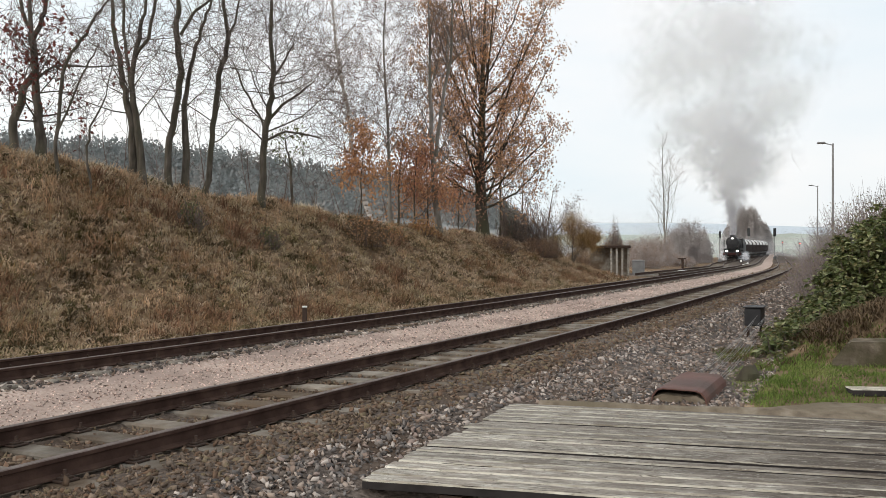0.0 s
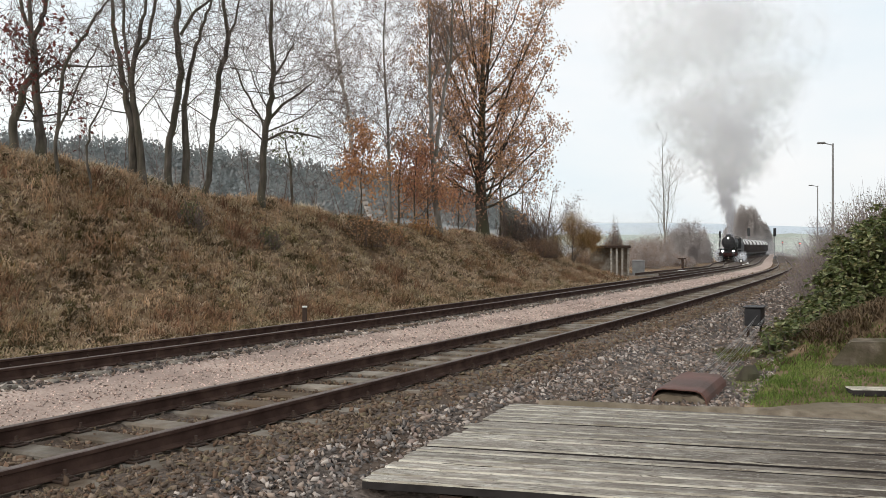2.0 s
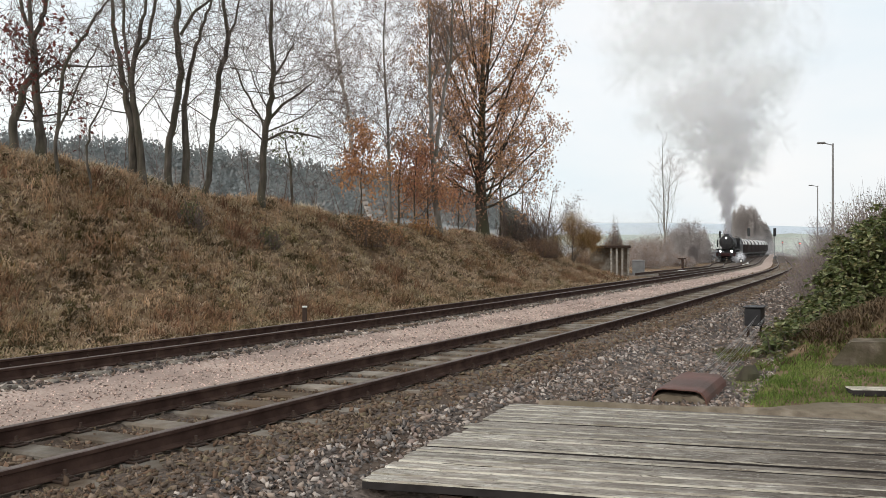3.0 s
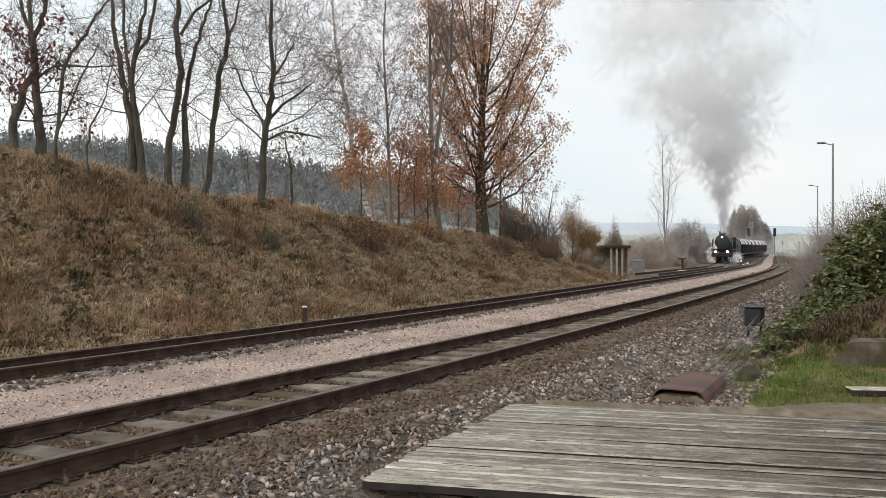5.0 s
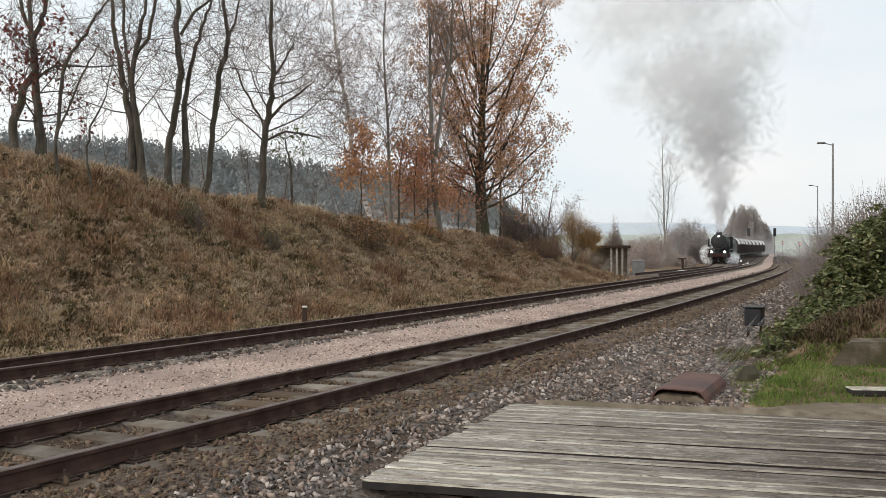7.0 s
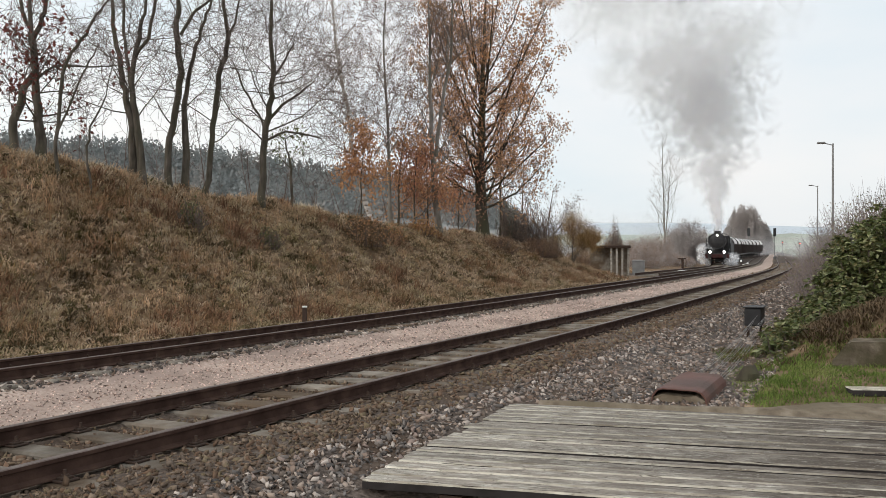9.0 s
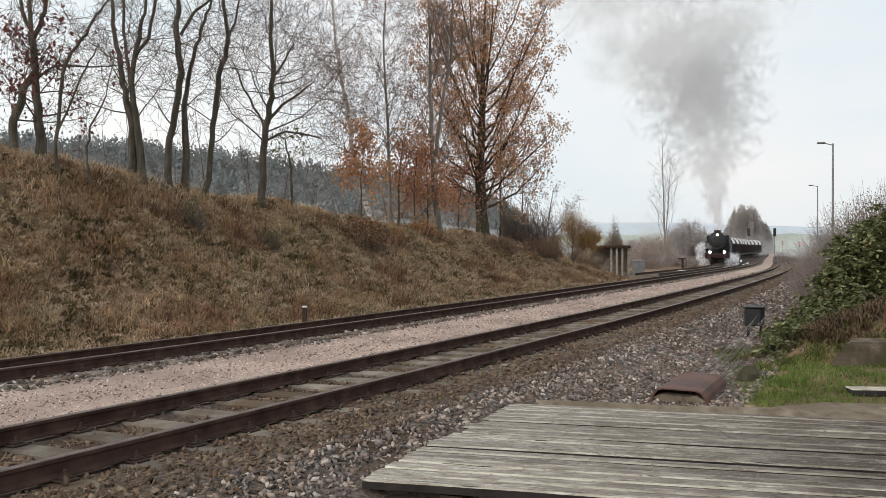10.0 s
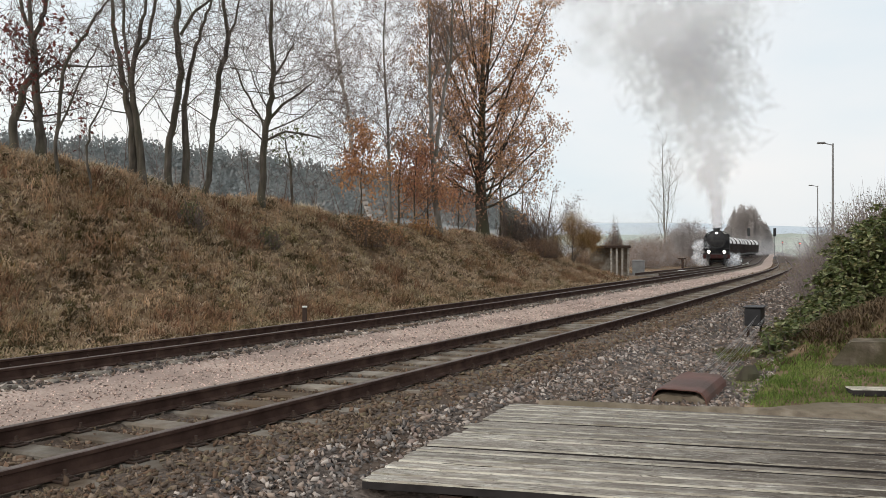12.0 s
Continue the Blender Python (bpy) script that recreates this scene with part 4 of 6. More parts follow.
tree("young_oak", spot(733, 400, 32), [[(0, 0, 0, .05), (.0, 0, 1.4, .04), (.1, 0, 3.0, .02)]], "young oak full of dull rust-brown leaves", 45,
     leaf=M_RUST_LEAF, leaves=(.10, .18, 6, .38, 0, 1), group="young oaks", **dict(BARE, count=(11, 6, 4), start=0.1, angle=(50, 85), reach=1.7))
tree("young_oak", spot(812, 406, 36), [[(0, 0, 0, .05), (.0, 0, 1.2, .04), (.2, 0, 2.6, .02)]], "young oak full of dull rust-brown leaves", 46,
     leaf=M_RUST_LEAF, leaves=(.10, .18, 6, .38, 0, 1), group="young oaks", **dict(BARE, count=(11, 6, 4), start=0.08, angle=(55, 88), reach=1.9))
tree("slender_tree", spot(885, 406, 41), [[(0, 0, 0, .09), (.0, 0, 3, .07), (.1, 0, 6.5, .03)]], "slender tree with brown leaves", 36, leaf=M_OAK_LEAF, leaves=(.10, .2, 4, .4, 0, 1), **dict(BARE, reach=1.4, count=(10, 5, 4)))
tree("slender_tree", spot(922, 411, 44), [[(0, 0, 0, .06), (.1, 0, 2.5, .05), (.2, 0, 5.5, .02)]], "slender pale bare tree", 37, bark=M_PALE_BARK, **dict(BARE, reach=1.4, count=(8, 5, 4)))
tree("bare_shrub", spot(965, 418, 48), [[(0, 0, 0, .07), (.1, 0, 1.2, .06), (.5, 0, 3.5, .02)], [(0, 0, .3, .06), (-.6, 0, 1.6, .04), (-1.0, 0, 3.0, .02)], [(0, 0, .2, .06), (.9, 0, 1.4, .04), (1.6, 0, 2.6, .02)]],
     "tangled bare shrub at the end of the bank", 38, category="shrub", leaf=M_BROWN_LEAF, leaves=(.08, .2, 2, .3, 0, 1), **dict(BARE, reach=1.4, start=.1, count=(11, 6, 4)))
tree("ochre_shrub", spot(1012, 428, 54), [[(0, 0, 0, .06), (.1, 0, 1.2, .05), (.1, 0, 2.6, .02)], [(0, 0, .2, .05), (.7, 0, 1.0, .04), (1.2, 0, 1.6, .02)]], "yellow-ochre leaved shrub on the bank end", 39, category="shrub",
     leaf=M_YELLOW_LEAF, leaves=(.05, .22, 12, .85, 0, 1), **dict(BARE, reach=1.5, start=.05, count=(14, 7, 4)))
# pale bark and greyed twigs put distance haze into this tree's colour
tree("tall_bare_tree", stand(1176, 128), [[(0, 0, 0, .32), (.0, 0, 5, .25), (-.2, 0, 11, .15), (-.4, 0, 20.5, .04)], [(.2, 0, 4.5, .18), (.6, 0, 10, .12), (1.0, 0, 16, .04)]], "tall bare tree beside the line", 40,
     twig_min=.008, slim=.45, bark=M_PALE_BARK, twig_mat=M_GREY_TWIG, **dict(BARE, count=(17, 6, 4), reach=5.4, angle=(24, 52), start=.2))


# ---- shrubs and brambles ----
def thicket(name, label, centres, seed, leaf, leaf2, size, per, category="bush", stems=40, share=0.3, fine=False, thick=1.0):
    """centres: (point, radius x, y, z). Arching stems carry small leaves, denser towards the outside."""
    rng = random.Random(seed)
    base = centres[0][0]
    t = thing(name, Matrix.Translation(base), label, category)
    sv, sf = [], []
    la, lb = ([], []), ([], [])
    for c, rx, ry, rz in centres:
        c = Vector(c) - base
        for _ in range(stems):
            a, u = rng.uniform(0, 6.28), rng.random() ** 0.5
            foot = c + Vector((math.cos(a) * rx * u * .7, math.sin(a) * ry * u * .7, -0.1))
            h = rz * rng.uniform(0.5, 1.22) * math.sqrt(max(0.1, 1 - u * u * .75))
            tip = foot + Vector((math.cos(a) * rx * .5 * u, math.sin(a) * ry * .5 * u, h))
            mid = foot.lerp(tip, .55) + Vector((rng.gauss(0, .12), rng.gauss(0, .12), h * .15))
            tube(sv, sf, [foot, mid, tip], [.014 * thick, .010 * thick, .005 * thick], 3)
        n = int(per * rx * ry * 4)
        spots_a, spots_b = [], []
        for _ in range(n):
            a, e = rng.uniform(0, 6.28), rng.random()
            k = rng.random() ** 0.33
            lump = .96 + .42 * noise.noise((math.cos(a) * 2.6 + c.x, math.sin(a) * 2.3 + c.y, e * 3))
            p = c + Vector((math.cos(a) * rx * math.sqrt(1 - e * e) * k * lump, math.sin(a) * ry * math.sqrt(1 - e * e) * k * lump, e * rz * k * lump))
            (spots_b if rng.random() < share else spots_a).append(p)
        for spots, (v, f) in ((spots_a, la), (spots_b, lb)):
            vv, ff = leaf_cards(rng, spots, size, .06, 1, fine)
            o = len(v)
            v += vv
            f += [tuple(i + o for i in q) for q in ff]
    tagged(part("stem_tangle", mesh_data("stem_tangle", sv, sf, M_GREY_TWIG if leaf == M_GREY_LEAF else M_MAUVE_TWIG if name == "bare_hedge" else M_TWIG), None, t), kind="stuff")
    part("leaves", mesh_data("leaves", la[0], la[1], leaf), None, t)
    if lb[0]:
        part("withered_leaves", mesh_data("withered_leaves", lb[0], lb[1], leaf2), None, t, "withered brown leaves")
    return t


def low(px, depth, lift=0.0):
    return stand(px, depth) + Vector((0, 0, lift))


def bramble(name, label, centres, seed, canes, leaf, size):
    """Arching canes that rise and hang over, each set with leaves in threes, the upper side to the sky."""
    rng = random.Random(seed)
    base = centres[0][0]
    t = thing(name, Matrix.Translation(base), label, "bush")
    sv, sf, lv, lf = [], [], [], []
    shape = [Vector(q) for q in ((-.5, 0, 0), (-.14, -.31, .09), (.24, -.25, .07), (.54, 0, -.08), (.2, .27, .07), (-.17, .30, .10))]
    for c, rx, ry, rz in centres:
        c = Vector(c) - base
        for _ in range(int(canes * rx * ry * 4)):
            a, u = rng.uniform(0, 6.28), rng.random() ** .5
            foot = c + Vector((math.cos(a) * rx * u * .75, math.sin(a) * ry * u * .75, -.1))
            h = rz * rng.uniform(.55, 1.2) * math.sqrt(max(.12, 1 - u * u * .8))
            b = a + rng.gauss(0, .7)
            ln = rng.uniform(.2, .6) * min(rx, ry, .9)
            top = foot + Vector((math.cos(b) * ln * .45, math.sin(b) * ln * .45, h * 1.25))
            tip = foot + Vector((math.cos(b) * ln * 1.2, math.sin(b) * ln * 1.2, h * rng.uniform(.45, .95)))
            curve = [foot * (1 - k) ** 2 + top * (2 * k * (1 - k)) + tip * k * k for k in (0, .25, .5, .75, 1)]
            tube(sv, sf, curve, [.010, .008, .007, .005, .003], 3)
            n = max(4, int(h / .062))
            for i in range(n):
                k = .3 + .7 * (i + rng.random()) / n
                p = foot * (1 - k) ** 2 + top * (2 * k * (1 - k)) + tip * k * k
                w = rng.uniform(0, 6.28)
                s = size * rng.uniform(.55, 1.35)
                for j in (-1, 0, 1):
                    e = Matrix.Rotation(w + j * 1.2, 3, "Z") @ Matrix.Rotation(rng.gauss(.25, .35), 3, "Y") @ Matrix.Rotation(rng.gauss(0, .4), 3, "X")
                    q = p + e @ Vector((s * .75, 0, 0))
                    o = len(lv)
                    lv += [q + e @ (v * s) for v in shape]
                    lf += [(o, o + 1, o + 2, o + 3), (o, o + 3, o + 4, o + 5)]
    tagged(part("stem_tangle", mesh_data("stem_tangle", sv, sf, M_TWIG), None, t), kind="stuff")
    part("leaves", mesh_data("leaves", lv, lf, leaf), None, t)
    return t


bramble("bramble_hedge", "dense green bramble hedge on the trackside bank", [(low(1376, 13.0), .28, .36, .36), (low(1380, 14.2), .28, .4, .5), (low(1396, 15.2), .34, .5, .6), (low(1418, 16.5), .36, .7, .7), (low(1402, 13.4), .32, .4, .48), (low(1436, 14.0), .36, .6, .66), (low(1482, 14.7), .48, .9, .95), (low(1530, 15.2), .7, 1.0, 1.4), (low(1580, 15.5), .9, 1.2, 1.65), (low(1640, 15.6), 1.1, 1.3, 1.75), (low(1500, 18), .42, 1.4, 1.1), (low(1545, 19), .8, 1.8, 1.8)], 51, 62, M_BRAMBLE, .085)
thicket("bare_hedge", "withered hedge of bare mauve-grey twigs further along the bank", [(low(1480, 24), 1.0, 2.2, 1.9), (low(1535, 26), 1.6, 2.6, 2.9), (low(1600, 28), 2.4, 3.4, 3.4), (low(1470, 36), 1.2, 3.4, 2.4), (low(1505, 42), 2.0, 4.4, 3.3), (low(1575, 20), 1.3, 2.0, 2.2), (low(1640, 18), 1.5, 2.0, 2.2)], 52, M_HEDGE_LEAF, M_BRAMBLE, .042, 900, stems=480, share=.22, thick=.6)
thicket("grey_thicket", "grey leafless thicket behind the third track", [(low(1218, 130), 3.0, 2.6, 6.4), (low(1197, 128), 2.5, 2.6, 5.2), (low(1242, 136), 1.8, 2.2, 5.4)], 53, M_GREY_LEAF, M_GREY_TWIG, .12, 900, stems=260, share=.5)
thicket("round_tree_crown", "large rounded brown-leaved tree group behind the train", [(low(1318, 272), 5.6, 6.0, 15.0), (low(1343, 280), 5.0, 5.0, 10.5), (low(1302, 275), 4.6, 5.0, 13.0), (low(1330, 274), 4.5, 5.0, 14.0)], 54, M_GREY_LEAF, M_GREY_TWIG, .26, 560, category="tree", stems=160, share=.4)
thicket("dark_shrub", "dark leafless shrubs with brown twigs behind the bank end", [(spot(912, 410, 44)[0], .8, .8, 1.9), (spot(938, 412, 44)[0], .9, .8, 2.3), (spot(966, 415, 44)[0], .9, .8, 1.9)], 56, M_HEDGE_LEAF, M_BROWN_LEAF, .05, 700, stems=170, share=.4, thick=.8)
thicket("dark_conifer", "small dark green conifer behind the oak", [(spot(897, 408, 44)[0], .55, .55, 2.9)], 57, M_DARK_GREEN, M_BROWN_LEAF, .06, 1500, share=.3, stems=60)
thicket("reddish_shrub", "reddish shrub in the field", [(low(1085, 100), 1.9, 1.9, 3.0), (low(1087, 100), 1.3, 1.3, 4.2), (low(1088, 100), .7, .7, 5.6)], 55, M_HEDGE_LEAF, M_BROWN_LEAF, .12, 700, share=.5, stems=120)

def bank_bush(px, py, rx, rz, name, label, seed, leaf, leaf2, size, per, stems=50, share=.3):
    p, _ = spot(px, py, 30)
    return thicket(name, label, [(p, rx, rx, rz)], seed, leaf, leaf2, size, per, "bush", stems, share)


bank_bush(648, 432, .85, .95, "withered_bush", "rust-brown withered bush on the bank", 71, M_BRAMBLE_BROWN, M_OAK_LEAF, .07, 900)
bank_bush(692, 428, .55, .6, "withered_bush", "rust-brown withered bush with green shoots", 72, M_OAK_LEAF, M_BRAMBLE, .07, 900)
bank_bush(748, 418, .7, .7, "ochre_bush", "low ochre-leaved bush beneath the birches", 73, M_YELLOW_LEAF, M_OAK_LEAF, .07, 800, share=.5)
bank_bush(338, 405, .34, .75, "broom_bush", "dark green broom bush on the slope", 74, M_BRAMBLE, M_HEATH, .045, 2600, 110)
bank_bush(474, 438, .34, .55, "broom_bush", "dark green broom bush on the slope", 75, M_BRAMBLE, M_HEATH, .045, 2200, 90)
bank_bush(885, 445, .9, .7, "bare_scrub", "low purple-brown bare scrub on the bank", 76, M_HEATH, M_BROWN_LEAF, .06, 620, 160, .2)
bank_bush(955, 452, 1.3, .9, "bare_scrub", "low purple-brown bare scrub on the bank", 77, M_HEATH, M_BROWN_LEAF, .06, 520, 200, .2)
bank_bush(1030, 462, 1.6, 1.0, "bare_scrub", "pale brown scrub at the end of the bank", 78, M_BROWN_LEAF, M_DRY, .07, 420, 200, .4)
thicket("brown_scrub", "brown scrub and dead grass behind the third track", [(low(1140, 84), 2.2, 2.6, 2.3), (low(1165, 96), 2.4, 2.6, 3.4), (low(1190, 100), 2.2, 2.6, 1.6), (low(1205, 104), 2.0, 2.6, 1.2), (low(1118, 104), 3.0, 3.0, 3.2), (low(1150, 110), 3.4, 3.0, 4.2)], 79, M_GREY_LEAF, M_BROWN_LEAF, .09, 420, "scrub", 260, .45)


def undergrowth():
    """Countless thin bare saplings behind the crest of the bank."""
    rng = random.Random(91)
    v, f, o = [], [], dict(thin=0.42, levels=2, count=(6, 3), start=0.25, angle=(30, 70), reach=.9, wander=.14, up=.06)
    for _ in range(150):
        y = rng.uniform(9, 48)
        d = rng.uniform(-28, -13)
        p = on_line(y, d, ground_z(y, d) - .1)
        out = []
        grow(rng, p, (rng.gauss(0, .12), rng.gauss(0, .12), 1), rng.uniform(1.4, 4.4), rng.uniform(.010, .030), 0, out, o)
        for pts, radii, level in out:
            tube(v, f, pts, [max(r, .005) for r in radii], 4 if level == 0 else 3)
    tagged(new("sapling_thicket", mesh_data("sapling_thicket", v, f, M_TWIG)), "thicket of thin bare saplings behind the bank", "undergrowth", kind="stuff")


undergrowth()


# ---- far country ----
def hill(name, label, x0, x1, depth, z_of, mat, trees, seed, size, reach=1.0):
    """A long ridge; trees: how many clumps of wood stand along it."""
    rng = random.Random(seed)
    n = 40
    v, f = [], []
    for i in range(n + 1):
        x = x0 + (x1 - x0) * i / n
        z = z_of(i / n) + 1.5 * noise.noise((i * 0.4, seed, 0))
        for k, (dy, s) in enumerate(((-depth * .35, 0), (-depth * .12, .62), (0, 1), (depth * .3, 0))):
            v.append((x, depth + dy, -2 + (z + 2) * s))
    for i in range(n):
        for k in range(3):
            f.append((i * 4 + k, i * 4 + 4 + k, i * 4 + 5 + k, i * 4 + 1 + k))
    hb = new(name, mesh_data(name, v, f, mat, True))
    tagged(hb, label, "hill", kind="structure")
    tv, tf = [], []
    for _ in range(trees):
        u = rng.random() * reach
        x = x0 + (x1 - x0) * u
        w = rng.random() ** 1.5
        y = depth - depth * .12 * w * 1.5
        z = -2 + (z_of(u) + 2) * (1 - .38 * min(w * 1.5, 1) - .27 * max(0, w * 1.5 - 1)) - .6
        s = size * rng.uniform(.65, 1.25)
        spire = rng.random() < .45
        for q in range(26):
            h = rng.random() ** (1.3 if spire else .8)
            k = s * (.30 * (1 - h) + .03 if spire else .36 * math.sin(math.pi * min(.97, .25 + .75 * h))) * rng.random() ** .5
            a = rng.uniform(0, 6.28)
            c = Vector((x + k * math.cos(a), y + k * math.sin(a), z + s * h))
            e = Euler((rng.uniform(0, 6.28), rng.uniform(0, 6.28), rng.uniform(0, 6.28))).to_matrix()
            g = s * rng.uniform(.08, .19) * (1.15 - .6 * h)
            b = len(tv)
            tv += [c + e @ Vector(w_) * g for w_ in ((-.6, -.4, 0), (.6, -.3, .1), (.5, .5, 0), (-.5, .5, .1))]
            tf.append((b, b + 1, b + 2, b + 3))
    if tv:
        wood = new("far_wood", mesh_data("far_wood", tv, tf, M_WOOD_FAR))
        tagged(wood, "mixed woodland on the far hillside, haze painted in", "woodland", kind="stuff")


# ridges in colours that already hold the distance haze
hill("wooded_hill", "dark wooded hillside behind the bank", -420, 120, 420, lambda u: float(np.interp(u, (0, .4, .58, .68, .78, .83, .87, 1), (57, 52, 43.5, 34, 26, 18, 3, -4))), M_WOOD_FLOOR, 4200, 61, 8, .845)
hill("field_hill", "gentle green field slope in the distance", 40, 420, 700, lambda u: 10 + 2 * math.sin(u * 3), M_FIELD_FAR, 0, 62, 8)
hill("blue_hill", "low hills on the horizon, coloured blue for haze", 200, 1600, 1900, lambda u: 50 + 5 * math.sin(u * 9), M_BLUE_HILL, 0, 63, 8)


# ---- lamp posts and signals ----
def lamp_post(base, h, label):
    t = thing("lamp_post", Matrix.Translation(base), label, "lamp post", "lamp posts")
    b = B()
    cyl(b, (0, 0, -.2), (0, 0, h), .085, .05, 12)
    part("pole", b, M_POLE, t)
    b = B()
    cyl(b, (0, 0, h - .1), (-.55, 0, h + .02), .03, .03, 8)
    part("arm", b, M_POLE, t)
    b = B()
    box(b, (-.95, -.12, h - .02), (-.5, .12, h + .09), .03)
    part("lantern", b, M_POLE, t, "flat grey lantern head")
    return t


lamp_post(low(1474, 52), 8.5, "tall grey lamp post with a flat lantern")
lamp_post(low(1447, 92), 9.2, "tall grey lamp post with a flat lantern")


def signal(base, h, label, red, head=(0.55, 1.5), red_at=.35):
    t = thing("railway_signal", Matrix.Translation(base), label, "signal", "signals")
    b = B()
    cyl(b, (0, 0, -.2), (0, 0, h), .08, .07, 10)
    part("post", b, M_POLE, t)
    w, hh = head
    b = B()
    box(b, (-w / 2, -.12, h - hh), (w / 2, .06, h), .06)
    part("signal_head", b, M_BLACK, t)
    b = B()
    box(b, (-.3, -.2, 0), (.3, .2, .5), .03)
    part("relay_box", b, M_POLE, t)
    if red:
        b = B()
        cyl(b, (0, -.16, h - hh * red_at), (0, -.11, h - hh * red_at), .16, .16, 12)
        part("red_light", b, M_RED_GLOW, t, "lit red signal light")
    return t


signal(low(1371, 176), 6.4, "dark railway signal on a grey post", False, (.6, 1.7))
signal(low(1325, 220), 7.4, "dark railway signal behind the train", False, (.75, 2.1))
signal(low(1385, 335), 4.9, "small signal showing red in the distance", True)
signal(low(1415, 240), 4.2, "small signal showing red in the distance", True)
signal(low(1274, 146), 5.3, "slim dark railway signal behind the train", False, (.32, 1.2))


# ---- loose stones, grass and weeds ----
def mesh_fast(name, verts, faces, mat):
    """verts (n, 3) and faces (m, k) as arrays, all faces of one size."""
    me = bpy.data.meshes.new(name)
    m, k = faces.shape
    me.vertices.add(len(verts))
    me.vertices.foreach_set("co", np.asarray(verts, dtype=np.float32).ravel())
    me.loops.add(m * k)
    me.loops.foreach_set("vertex_index", faces.astype(np.int32).ravel())
    me.polygons.add(m)
    me.polygons.foreach_set("loop_start", np.arange(0, m * k, k, dtype=np.int32))
    me.materials.append(mat)
    me.update(calc_edges=True)
    return me


def lying(rng, n):
    """n rotation matrices: any heading, tipped at random out of the flat."""
    a, b, c = rng.uniform(0, 6.2832, n), rng.normal(size=n) * .75, rng.normal(size=n) * .75
    o, i_ = np.zeros(n), np.ones(n)
    rz = np.stack([np.stack([np.cos(a), -np.sin(a), o], 1), np.stack([np.sin(a), np.cos(a), o], 1), np.stack([o, o, i_], 1)], 1)
    rx = np.stack([np.stack([i_, o, o], 1), np.stack([o, np.cos(b), -np.sin(b)], 1), np.stack([o, np.sin(b), np.cos(b)], 1)], 1)
    ry = np.stack([np.stack([np.cos(c), o, np.sin(c)], 1), np.stack([o, i_, o], 1), np.stack([-np.sin(c), o, np.cos(c)], 1)], 1)
    return np.einsum("nij,njk,nkl->nil", rz, rx, ry)


ROCK = np.array([(x, y, z) for z in (-.62, .62) for x, y in ((-1, -.8), (1, -.8), (1, .8), (-1, .8))], dtype=float)
ROCK_F = np.array([(3, 2, 1, 0), (4, 5, 6, 7), (0, 1, 5, 4), (1, 2, 6, 5), (2, 3, 7, 6), (3, 0, 4, 7)])


def stones(name, label, bands, mat, seed, flat=0.45, centre=0.0, first=-3.8):
    """bands: y0, y1, d0, d1, stones a square metre, smallest and largest size, lift."""
    rng = np.random.default_rng(seed)
    pts, sizes = [], []
    for y0, y1, d0, d1, dens, a, b, lift in bands:
        n = int((y1 - y0) * 1.14 * (d1 - d0) * dens)
        ys, ds = rng.uniform(y0, y1, n), rng.uniform(d0, d1, n)
        sz = a + (b - a) * rng.random(n) ** 1.6
        for y, d, s_ in zip(ys, ds, sz):
            on_sleeper = False
            if abs(d - centre) < 1.33:
                k = (SLEEPER_AT(y) - SLEEPER_AT(first)) % 1.0
                on_sleeper = k < 0.2 or k > 0.8
            if on_sleeper and rng.random() < (0.93 if abs(d - centre) < 1.2 else .6):
                continue
            if abs(abs(d - centre) - .7525) < .06:
                continue
            z = ground_z(y, d) + lift + (0.02 if on_sleeper else 0.0)
            p = on_line(y, d, z)
            g = Vector((p.x - DECK_A.x, p.y - DECK_A.y, 0))
            across = g.dot(PLANK_ACROSS)
            along = g.dot(PLANK_DIR) - across * 0.196
            if -0.05 < across < 3.5 and along > -0.04:
                continue
            pts.append((p.x, p.y, p.z + s_ * .15))
            sizes.append(s_)
    pts, sizes = np.array(pts), np.array(sizes)
    n = len(pts)
    v = ROCK[None] * rng.uniform(.22, 1.25, (n, 8, 3)) * np.stack([rng.uniform(.9, 1.2, n), rng.uniform(.6, 1, n), rng.uniform(flat - .15, flat + .35, n)], 1)[:, None, :]
    v = np.einsum("nij,nkj->nki", lying(rng, n), v) * (sizes * .52)[:, None, None] + pts[:, None, :]
    f = (ROCK_F[None] + (np.arange(n) * 8)[:, None, None]).reshape(-1, 4)
    return tagged(new(name, mesh_fast(name, v.reshape(-1, 3), f, mat)), label, "gravel", kind="stuff")


_sy, _sk = [-3.8], [0.0]
while _sy[-1] < 130:
    _sy.append(_sy[-1] + 0.63 / math.sqrt(1 + line_slope(_sy[-1]) ** 2))
    _sk.append(_sk[-1] + 1.0)


def SLEEPER_AT(y):
    return float(np.interp(y, _sy, _sk))


DECK_A = Vector((-0.65, 6.32, 0))
stones("ballast", "loose grey and brown ballast stones along the running line",
       [(1.5, 9, 1.75, 4.2, 720, .022, .074, -.004), (9, 15, 1.75, 4.4, 520, .028, .082, -.004), (15, 24, 1.75, 4.5, 210, .045, .11, -.01), (24, 40, 1.75, 4.6, 80, .06, .13, -.015), (40, 70, 1.6, 4.6, 20, .09, .18, -.02), (70, 125, 1.6, 4.4, 6, .12, .26, -.03)], M_STONE, 101)
